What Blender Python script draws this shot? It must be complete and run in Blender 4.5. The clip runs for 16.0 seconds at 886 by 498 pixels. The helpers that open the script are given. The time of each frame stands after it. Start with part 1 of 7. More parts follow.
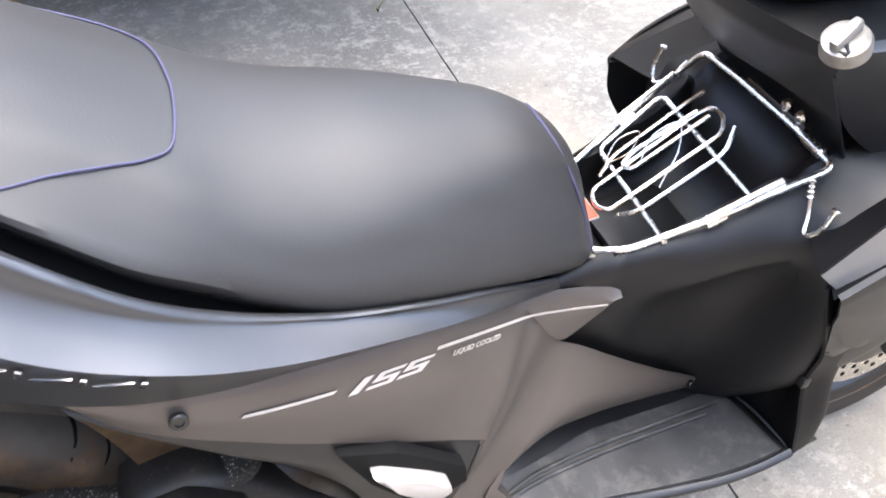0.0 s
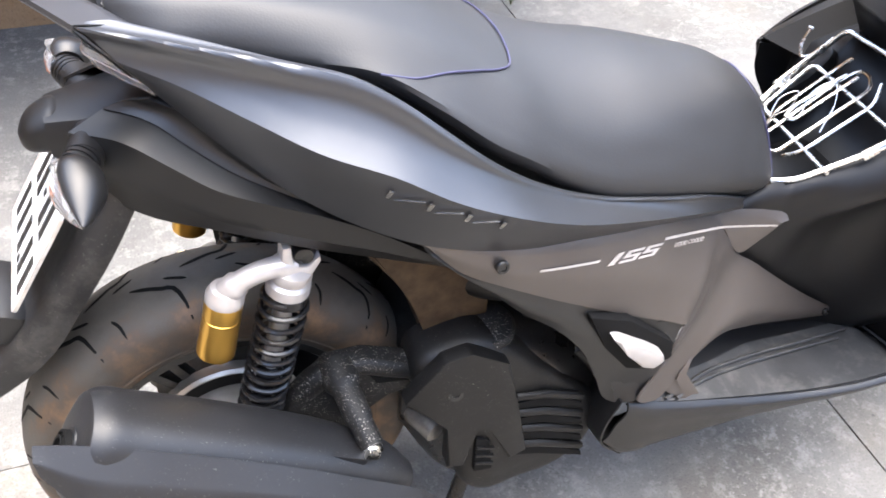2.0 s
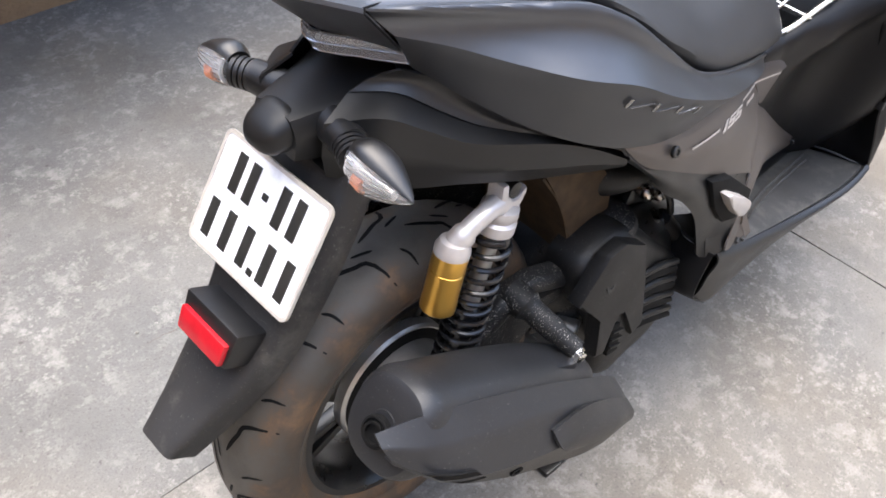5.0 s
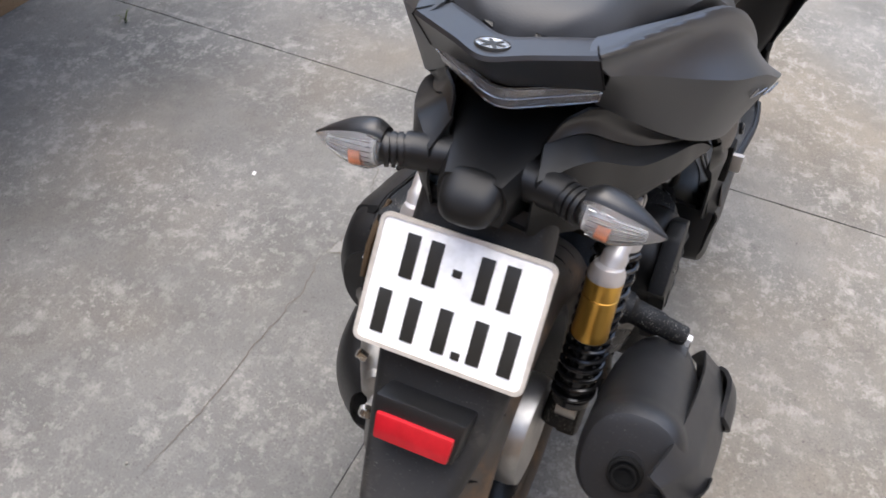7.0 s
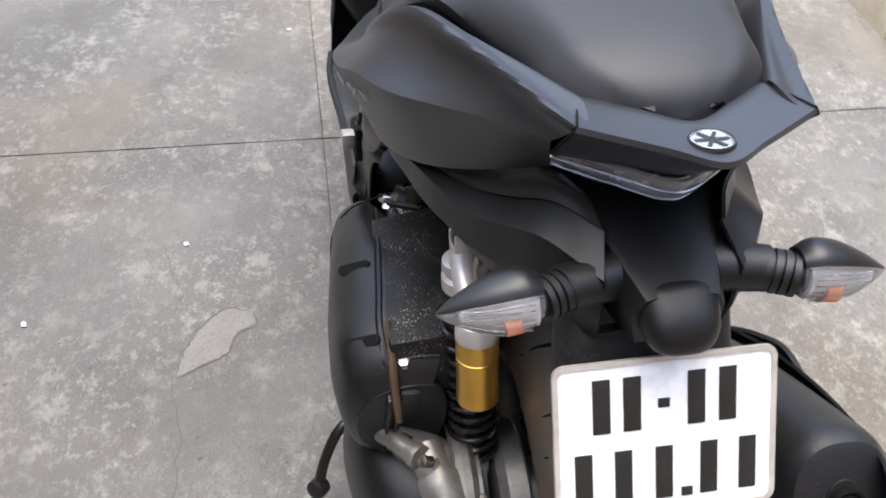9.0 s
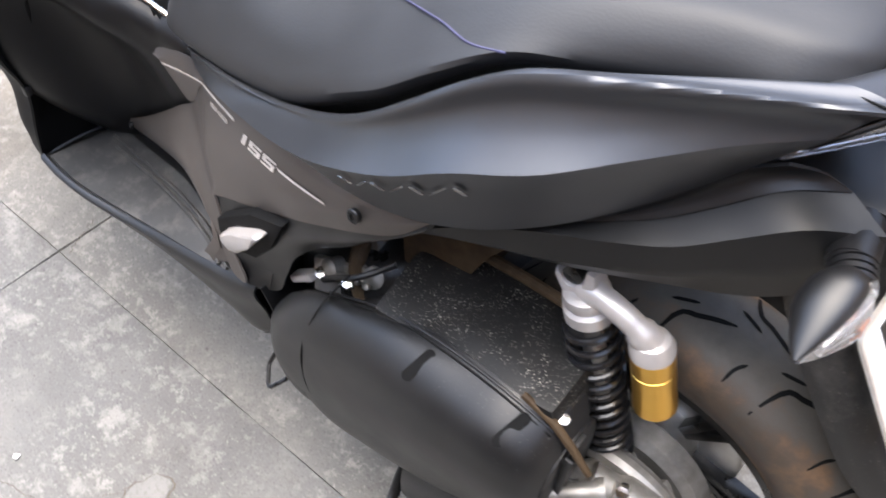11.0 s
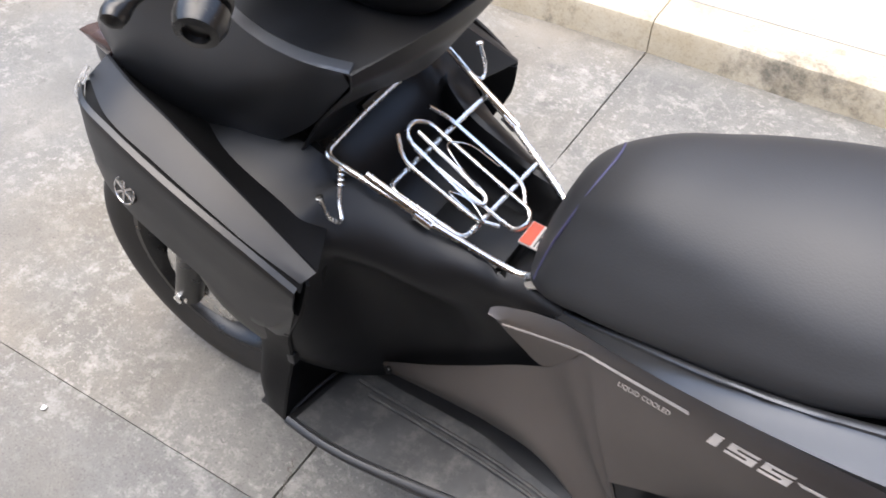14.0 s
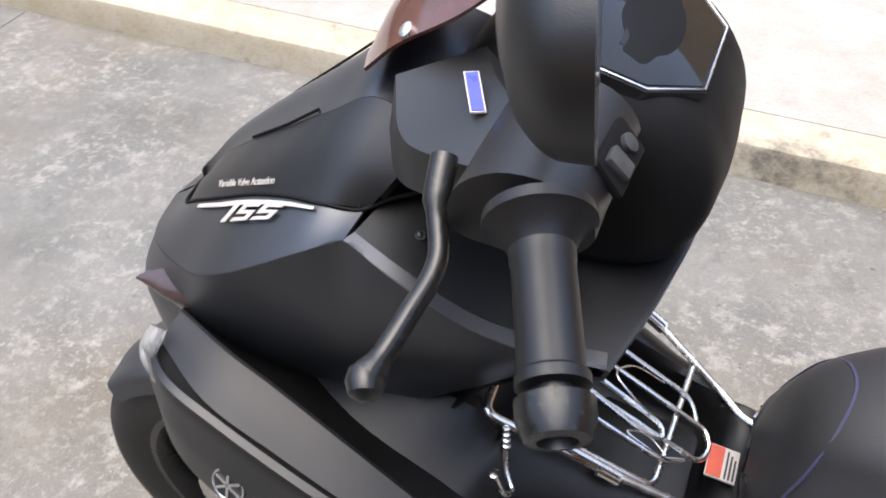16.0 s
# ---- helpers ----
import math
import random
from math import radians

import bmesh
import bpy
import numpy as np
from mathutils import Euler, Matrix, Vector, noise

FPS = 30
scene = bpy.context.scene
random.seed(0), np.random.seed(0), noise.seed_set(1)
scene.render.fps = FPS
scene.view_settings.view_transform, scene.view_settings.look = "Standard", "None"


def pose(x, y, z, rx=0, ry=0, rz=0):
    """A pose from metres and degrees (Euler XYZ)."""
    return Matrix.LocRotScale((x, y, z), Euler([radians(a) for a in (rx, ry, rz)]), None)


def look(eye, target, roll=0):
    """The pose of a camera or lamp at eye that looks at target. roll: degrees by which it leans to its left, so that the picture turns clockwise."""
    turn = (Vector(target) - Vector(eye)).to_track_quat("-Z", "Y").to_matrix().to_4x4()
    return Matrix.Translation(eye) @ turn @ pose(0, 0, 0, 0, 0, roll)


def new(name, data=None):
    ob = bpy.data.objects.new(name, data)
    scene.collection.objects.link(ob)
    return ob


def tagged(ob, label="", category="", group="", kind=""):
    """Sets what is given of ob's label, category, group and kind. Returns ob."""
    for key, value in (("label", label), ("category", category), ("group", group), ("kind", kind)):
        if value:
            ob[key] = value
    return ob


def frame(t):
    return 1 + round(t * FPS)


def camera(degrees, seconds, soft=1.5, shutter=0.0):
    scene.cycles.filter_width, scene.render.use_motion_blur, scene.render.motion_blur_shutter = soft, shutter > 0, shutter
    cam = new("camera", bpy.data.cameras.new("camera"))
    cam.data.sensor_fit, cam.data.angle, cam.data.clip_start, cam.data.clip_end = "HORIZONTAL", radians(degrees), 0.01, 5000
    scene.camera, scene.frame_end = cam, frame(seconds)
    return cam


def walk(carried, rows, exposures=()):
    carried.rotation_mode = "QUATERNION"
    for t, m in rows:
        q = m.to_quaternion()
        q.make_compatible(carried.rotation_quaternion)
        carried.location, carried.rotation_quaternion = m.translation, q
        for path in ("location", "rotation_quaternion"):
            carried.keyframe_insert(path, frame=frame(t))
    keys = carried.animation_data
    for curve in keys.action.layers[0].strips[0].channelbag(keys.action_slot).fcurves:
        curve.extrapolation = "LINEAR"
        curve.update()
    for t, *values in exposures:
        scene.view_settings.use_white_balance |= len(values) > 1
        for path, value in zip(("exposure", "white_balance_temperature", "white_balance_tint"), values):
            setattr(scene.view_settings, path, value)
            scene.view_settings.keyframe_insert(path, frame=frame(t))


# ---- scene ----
from mathutils.bvhtree import BVHTree

cam = camera(52.5, 16.0, soft=1.7, shutter=0.3)
PATH = [
    (0.0, (0.288, -0.654, 1.355), (0.583, -0.008, 0.651), 4.8),
    (0.5, (0.231, -0.746, 1.360), (0.500, -0.074, 0.671), 3.3),
    (1.0, (0.085, -0.814, 1.392), (0.351, -0.147, 0.697), 4.6),
    (1.5, (-0.009, -0.867, 1.411), (0.263, -0.188, 0.730), 5.0),
    (2.0, (-0.070, -0.846, 1.406), (0.211, -0.161, 0.734), 4.4),
    (2.5, (-0.149, -0.776, 1.390), (0.151, -0.106, 0.711), 3.3),
    (3.0, (-0.197, -0.762, 1.404), (0.113, -0.111, 0.711), 3.6),
    (3.5, (-0.284, -0.769, 1.406), (0.065, -0.140, 0.711), 3.4),
    (4.0, (-0.419, -0.757, 1.405), (-0.013, -0.157, 0.716), 3.0),
    (4.2, (-0.463, -0.752, 1.414), (-0.040, -0.161, 0.727), 3.1),
    (4.7, (-0.538, -0.678, 1.410), (-0.059, -0.139, 0.717), 3.5),
    (5.2, (-0.596, -0.584, 1.402), (-0.066, -0.110, 0.699), 4.1),
    (5.8, (-0.657, -0.459, 1.393), (-0.076, -0.068, 0.679), 4.8),
    (6.3, (-0.712, -0.352, 1.388), (-0.093, -0.026, 0.674), 5.2),
    (6.5, (-0.764, -0.308, 1.402), (-0.119, -0.009, 0.698), 5.7),
    (7.0, (-0.796, -0.187, 1.395), (-0.117, 0.069, 0.708), 5.0),
    (7.5, (-0.721, -0.049, 1.372), (-0.031, 0.120, 0.668), 3.9),
    (8.0, (-0.690, 0.098, 1.377), (0.023, 0.143, 0.677), 7.7),
    (8.2, (-0.678, 0.167, 1.376), (0.048, 0.157, 0.689), 8.6),
    (8.7, (-0.619, 0.257, 1.368), (0.086, 0.156, 0.667), 6.6),
    (9.2, (-0.554, 0.326, 1.356), (0.115, 0.154, 0.632), 2.6),
    (9.8, (-0.461, 0.402, 1.343), (0.149, 0.152, 0.591), -2.1),
    (10.3, (-0.370, 0.479, 1.340), (0.181, 0.151, 0.573), -4.0),
    (10.5, (-0.331, 0.512, 1.341), (0.173, 0.123, 0.570), -2.0),
    (11.0, (-0.176, 0.637, 1.368), (0.233, 0.139, 0.603), 1.4),
    (11.5, (-0.077, 0.670, 1.372), (0.316, 0.125, 0.631), 0.6),
    (12.0, (0.036, 0.625, 1.366), (0.414, 0.068, 0.626), -2.0),
    (12.5, (0.133, 0.610, 1.363), (0.512, 0.065, 0.614), -2.6),
    (13.0, (0.255, 0.650, 1.373), (0.634, 0.092, 0.635), -1.7),
    (13.5, (0.377, 0.703, 1.383), (0.748, 0.119, 0.661), -0.5),
    (14.0, (0.460, 0.737, 1.388), (0.834, 0.140, 0.679), -0.1),
    (14.5, (0.546, 0.731, 1.391), (0.937, 0.132, 0.692), -0.1),
    (15.0, (0.664, 0.678, 1.402), (1.067, 0.068, 0.720), -1.9),
    (15.5, (0.756, 0.634, 1.398), (1.126, -0.004, 0.721), -1.3),
    (16.0, (0.839, 0.625, 1.399), (1.117, -0.066, 0.732), 0.5),
]
walk(cam, [(t, look(eye, target, roll)) for t, eye, target, roll in PATH],
     exposures=[(0.0, 3.25), (1.5, 3.25), (4.2, 2.96), (6.3, 2.14), (7.0, 1.99), (8.2, 1.75), (10.3, 2.75), (11.2, 2.76), (12.2, 2.87), (13.2, 2.4), (14.5, 2.3), (16.0, 2.05)])

# ---- world and light: a bright, thinly clouded sky over a yard with added walls ----
world = bpy.data.worlds.new("sky")
scene.world = world
world.use_nodes = True
wn = world.node_tree
sky = wn.nodes.new("ShaderNodeTexSky")
sky.sky_type, sky.sun_disc = "NISHITA", False
sky.sun_elevation, sky.sun_rotation = radians(82), radians(63)
sky.air_density, sky.dust_density, sky.ozone_density = 1.0, 3.0, 0.9
wn.links.new(sky.outputs[0], wn.nodes["Background"].inputs[0])
wn.nodes["Background"].inputs[1].default_value = 0.125
sun = new("sun", bpy.data.lights.new("sun", "SUN"))
sun.data.energy, sun.data.angle, sun.data.color = 0.95, radians(75), (1.0, 0.955, 0.885)
sun.matrix_world = look((1.05, 0.5, 6.0), (0.3, 0.1, 0.0))


# ---- materials ----
def nodes_of(name):
    m = bpy.data.materials.new(name)
    m.use_nodes = True
    nt = m.node_tree
    return m, nt, nt.nodes["Principled BSDF"]


def noise_node(nt, scale, detail=4.0, rough=0.55, coords="Object", stretch=None):
    tc = nt.nodes.new("ShaderNodeTexCoord")
    n = nt.nodes.new("ShaderNodeTexNoise")
    n.inputs["Scale"].default_value, n.inputs["Detail"].default_value, n.inputs["Roughness"].default_value = scale, detail, rough
    if stretch:
        mp = nt.nodes.new("ShaderNodeMapping")
        mp.inputs["Scale"].default_value = stretch
        nt.links.new(tc.outputs[coords], mp.inputs[0])
        nt.links.new(mp.outputs[0], n.inputs["Vector"])
    else:
        nt.links.new(tc.outputs[coords], n.inputs["Vector"])
    return n


def ramp_node(nt, fac, stops):
    r = nt.nodes.new("ShaderNodeValToRGB")
    el = r.color_ramp.elements
    while len(el) < len(stops):
        el.new(0.5)
    for e, (p, c) in zip(el, stops):
        e.position, e.color = p, (*c, 1.0) if len(c) == 3 else c
    nt.links.new(fac, r.inputs[0])
    return r


def mix_node(nt, fac, a, b, kind="MIX"):
    m = nt.nodes.new("ShaderNodeMix")
    m.data_type, m.blend_type = "RGBA", kind
    for sock, v in ((m.inputs[0], fac), (m.inputs[6], a), (m.inputs[7], b)):
        if hasattr(v, "is_output"):
            nt.links.new(v, sock)
        elif isinstance(v, (int, float)):
            sock.default_value = v
        else:
            sock.default_value = (*v, 1.0)
    return m.outputs[2]


def bump_node(nt, p, height, strength, distance=0.001):
    b = nt.nodes.new("ShaderNodeBump")
    b.inputs["Strength"].default_value, b.inputs["Distance"].default_value = strength, distance
    nt.links.new(height, b.inputs["Height"])
    nt.links.new(b.outputs[0], p.inputs["Normal"])
    return b


def grained(name, dark, light, rough, metal=0.0, grain=900.0, bump=0.15, blotch=9.0, dust=0.0, dust_colour=(0.18, 0.165, 0.14), spec=0.5, rough_vary=0.12, dust_scale=35.0, coat=0.0, specks=0.0):
    """A surface with blotches, fine grain and, where asked, dust in patches."""
    m, nt, p = nodes_of(name)
    big = noise_node(nt, blotch, 5.0, 0.6)
    col = ramp_node(nt, big.outputs["Fac"], [(0.3, dark), (0.7, light)]).outputs[0]
    fine = noise_node(nt, grain, 2.0, 0.5)
    if dust:
        d = noise_node(nt, dust_scale, 8.0, 0.72)
        f = ramp_node(nt, d.outputs["Fac"], [(0.62 - 0.22 * dust, (0, 0, 0)), (0.78 - 0.1 * dust, (dust, dust, dust))]).outputs[0]
        col = mix_node(nt, f, col, dust_colour)
    if specks:
        s = noise_node(nt, 430.0, 2.5, 0.5)
        w = noise_node(nt, 24.0, 5.0, 0.65)
        sf = ramp_node(nt, s.outputs["Fac"], [(0.665 - (0.05 if specks > 0.7 else 0.0), (0, 0, 0)), (0.71 - (0.05 if specks > 0.7 else 0.0), (1, 1, 1))]).outputs[0]
        wf = ramp_node(nt, w.outputs["Fac"], [(0.40, (0, 0, 0)), (0.60, (specks, specks, specks))]).outputs[0]
        col = mix_node(nt, mix_node(nt, 1.0, sf, wf, "MULTIPLY"), col, (0.36, 0.34, 0.30))
    nt.links.new(col, p.inputs["Base Color"])
    r = ramp_node(nt, big.outputs["Fac"], [(0.25, (rough - rough_vary / 2,) * 3), (0.75, (rough + rough_vary / 2,) * 3)])
    nt.links.new(r.outputs[0], p.inputs["Roughness"])
    p.inputs["Metallic"].default_value = metal
    p.inputs["Specular IOR Level"].default_value = spec
    p.inputs["Coat Weight"].default_value = coat
    p.inputs["Coat Roughness"].default_value = rough * 0.9
    if bump:
        bump_node(nt, p, fine.outputs["Fac"], bump, 0.0006)
    return m


def plain(name, colour, rough, metal=0.0):
    m, nt, p = nodes_of(name)
    n = noise_node(nt, 60.0, 5.0)
    c = ramp_node(nt, n.outputs["Fac"], [(0.3, tuple(v * 0.85 for v in colour)), (0.7, tuple(min(1, v * 1.1) for v in colour))])
    nt.links.new(c.outputs[0], p.inputs["Base Color"])
    r = ramp_node(nt, n.outputs["Fac"], [(0.2, (max(0.02, rough - 0.06),) * 3), (0.8, (rough + 0.06,) * 3)])
    nt.links.new(r.outputs[0], p.inputs["Roughness"])
    p.inputs["Metallic"].default_value = metal
    return m


SATIN = grained("satin_black_paint", (0.079, 0.082, 0.088), (0.095, 0.098, 0.105), 0.40, 0.85, grain=1500, bump=0.05, blotch=6, spec=0.5, rough_vary=0.05)
GREY = grained("matte_titanium_paint", (0.112, 0.099, 0.091), (0.132, 0.118, 0.108), 0.46, 0.7, grain=2200, bump=0.10, blotch=7, rough_vary=0.06)
MATTE = grained("matte_dark_grey_paint", (0.030, 0.0297, 0.030), (0.039, 0.0387, 0.039), 0.46, 0.7, grain=2000, bump=0.08, blotch=8, spec=0.5, rough_vary=0.06)
FADED = grained("faded_black_plastic", (0.0045, 0.0045, 0.0045), (0.0080, 0.0079, 0.0078), 0.45, grain=1200, bump=0.12, blotch=10, dust=0.03, spec=0.38)
DULL = grained("dull_black_plastic", (0.0035, 0.0035, 0.0037), (0.0060, 0.0060, 0.0063), 0.58, grain=1400, bump=0.15, blotch=12, dust=0.015, spec=0.18)
PLASTIC = grained("textured_black_plastic", (0.0045, 0.0045, 0.0048), (0.0070, 0.0070, 0.0075), 0.43, grain=1300, bump=0.12, blotch=12, dust=0.03, spec=0.6)
DUSTY = grained("dusty_black_plastic", (0.0035, 0.0035, 0.0035), (0.0062, 0.006, 0.0058), 0.50, grain=1100, bump=0.2, blotch=14, dust=0.05, dust_scale=120, spec=0.36, specks=0.35)
MUDDY = grained("mud_dusted_plastic", (0.010, 0.0098, 0.0095), (0.020, 0.019, 0.018), 0.55, grain=900, bump=0.2, blotch=8, dust=0.42, dust_colour=(0.17, 0.155, 0.13), dust_scale=9, specks=0.3)
TUNNELBLACK = grained("smooth_tunnel_plastic", (0.0045, 0.0045, 0.0048), (0.0065, 0.0065, 0.0070), 0.46, grain=1300, bump=0.12, blotch=12, dust=0.02, spec=0.36)
MATGREY = grained("worn_rubber_mat", (0.0217, 0.02232, 0.02294), (0.0465, 0.0465, 0.04588), 0.55, grain=700, bump=0.3, blotch=16, dust=0.55, dust_colour=(0.124, 0.1178, 0.1054), dust_scale=28)
BLACKMETAL = grained("black_lacquered_steel", (0.0056, 0.0056, 0.0056), (0.0098, 0.00945, 0.0091), 0.30, grain=500, bump=0.1, blotch=20, dust=0.3, dust_scale=260)
SPRING = plain("gloss_black_spring", (0.012, 0.012, 0.013), 0.22)
CHROME = plain("chromed_steel", (0.86, 0.84, 0.80), 0.26, 1.0)
ALLOY = grained("cast_aluminium", (0.42, 0.41, 0.39), (0.62, 0.61, 0.59), 0.40, 0.9, grain=600, bump=0.2, blotch=25)
DIRTYALLOY = grained("dirty_cast_aluminium", (0.17, 0.158, 0.143), (0.34, 0.328, 0.305), 0.46, 0.7, grain=400, bump=0.3, blotch=30, dust=0.5, dust_scale=50)
SILVERCAST = grained("pale_painted_alloy", (0.465, 0.435, 0.4125), (0.555, 0.525, 0.5025), 0.38, 0.45, grain=700, bump=0.1, blotch=25)
GOLD = grained("gold_anodised_alloy", (0.72, 0.42, 0.09), (0.76, 0.45, 0.10), 0.30, 0.95, grain=900, bump=0.03, blotch=20, rough_vary=0.03)
DISC = plain("brushed_disc_steel", (0.55, 0.55, 0.54), 0.25, 1.0)
RUBBERPART = plain("black_rubber", (0.0056, 0.0056, 0.00595), 0.45)
STITCH = plain("blue_violet_thread", (0.040, 0.040, 0.085), 0.7)
WHITEDECAL = plain("pale_decal", (0.4464, 0.4092, 0.372), 0.35)
SILVERDECAL = plain("silver_emblem", (0.55, 0.55, 0.55), 0.25, 0.8)
EMBLEM = plain("dark_chrome_emblem", (0.30, 0.30, 0.30), 0.22, 0.9)
DARKDECAL = plain("black_plate_paint", (0.02, 0.02, 0.018), 0.4)
PLATEWHITE = plain("white_plate_enamel", (0.93, 0.93, 0.91), 0.22)
PLATERIM = plain("plate_rim", (0.62, 0.58, 0.52), 0.35, 0.3)
REDLENS = plain("red_reflector", (0.45, 0.012, 0.02), 0.12)
ORANGELABEL = plain("orange_label", (0.45, 0.06, 0.018), 0.4)
BLUELABEL = plain("blue_label", (0.05, 0.06, 0.42), 0.3)
BROWNTINT = plain("brown_tinted_visor", (0.10, 0.045, 0.035), 0.12)
# near-black with little sheen: black parts, and painted shade inside holes, slots, grooves
DARKHOLE = plain("black_and_cavity_shade", (0.006, 0.006, 0.006), 0.7)
CASING = grained("grey_black_casing_plastic", (0.007, 0.0072, 0.0076), (0.012, 0.0122, 0.0128), 0.42, grain=1100, bump=0.2, blotch=9, spec=0.45, specks=0.15)
DARKHOLE.node_tree.nodes["Principled BSDF"].inputs["Specular IOR Level"].default_value = 0.12
FRAMEBROWN = grained("rusty_brown_panel", (0.035, 0.022, 0.012), (0.085, 0.058, 0.033), 0.7, grain=200, bump=0.3, blotch=30, dust=0.3, dust_colour=(0.12, 0.085, 0.05), spec=0.2)


def vinyl_material():
    m, nt, p = nodes_of("seat_vinyl")
    big = noise_node(nt, 7.0, 4.0)
    c = ramp_node(nt, big.outputs["Fac"], [(0.3, (0.0095, 0.0099, 0.0110)), (0.7, (0.0135, 0.0140, 0.0155))])
    nt.links.new(c.outputs[0], p.inputs["Base Color"])
    tc = nt.nodes.new("ShaderNodeTexCoord")
    mp = nt.nodes.new("ShaderNodeMapping")
    mp.inputs["Rotation"].default_value = (0.5, 0.3, 0.8)
    v = nt.nodes.new("ShaderNodeTexVoronoi")
    v.inputs["Scale"].default_value = 420.0
    nt.links.new(tc.outputs["Object"], mp.inputs[0])
    nt.links.new(mp.outputs[0], v.inputs["Vector"])
    bump_node(nt, p, v.outputs["Distance"], 0.12, 0.0006)
    p.inputs["Roughness"].default_value = 0.58
    p.inputs["Specular IOR Level"].default_value = 0.66
    return m


def tyre_material():
    m, nt, p = nodes_of("dusty_tyre_rubber")
    big = noise_node(nt, 14.0, 7.0, 0.65)
    tread = ramp_node(nt, big.outputs["Fac"], [(0.30, (0.066, 0.060, 0.050)), (0.70, (0.118, 0.105, 0.085))]).outputs[0]
    side = ramp_node(nt, big.outputs["Fac"], [(0.34, (0.036, 0.029, 0.023)), (0.50, (0.068, 0.049, 0.034)), (0.66, (0.150, 0.088, 0.045))]).outputs[0]
    tc = nt.nodes.new("ShaderNodeTexCoord")
    xyz = nt.nodes.new("ShaderNodeSeparateXYZ")
    nt.links.new(tc.outputs["Object"], xyz.inputs[0])
    off_centre = nt.nodes.new("ShaderNodeMath")
    off_centre.operation = "ABSOLUTE"
    nt.links.new(xyz.outputs["Y"], off_centre.inputs[0])
    wide = nt.nodes.new("ShaderNodeMath")
    wide.operation = "MULTIPLY_ADD"
    wide.inputs[1].default_value = 8.0
    nt.links.new(off_centre.outputs[0], wide.inputs[0])
    nt.links.new(big.outputs["Fac"], wide.inputs[2])
    edge = ramp_node(nt, wide.outputs[0], [(0.80, (0, 0, 0)), (1.0, (1, 1, 1))]).outputs[0]
    nt.links.new(mix_node(nt, edge, tread, side), p.inputs["Base Color"])
    fine = noise_node(nt, 450.0, 3.0)
    bump_node(nt, p, fine.outputs["Fac"], 0.35, 0.001)
    p.inputs["Roughness"].default_value = 0.62
    return m


def clear_material(name, colour, rough=0.06, trans=0.75):
    m, nt, p = nodes_of(name)
    p.inputs["Base Color"].default_value = (*colour, 1)
    p.inputs["Roughness"].default_value = rough
    p.inputs["Transmission Weight"].default_value = trans
    p.inputs["IOR"].default_value = 1.45
    return m


VINYL, TYRE = vinyl_material(), tyre_material()
CLEAR = clear_material("clear_lens", (0.97, 0.97, 0.97), 0.08, 0.90)
SMOKETINT = plain("smoky_red_lens", (0.055, 0.034, 0.032), 0.14)
AMBER = plain("amber_bulb", (0.72, 0.26, 0.13), 0.35)
REFLECTOR = plain("lamp_reflector", (0.80, 0.80, 0.79), 0.35, 0.3)
DARKREFLECTOR = plain("dull_reflector", (0.20, 0.195, 0.19), 0.25, 0.8)
SCREEN = plain("dark_display_glass", (0.015, 0.014, 0.012), 0.06)
MIRRORGLASS = plain("mirror_glass", (0.85, 0.85, 0.86), 0.02, 1.0)


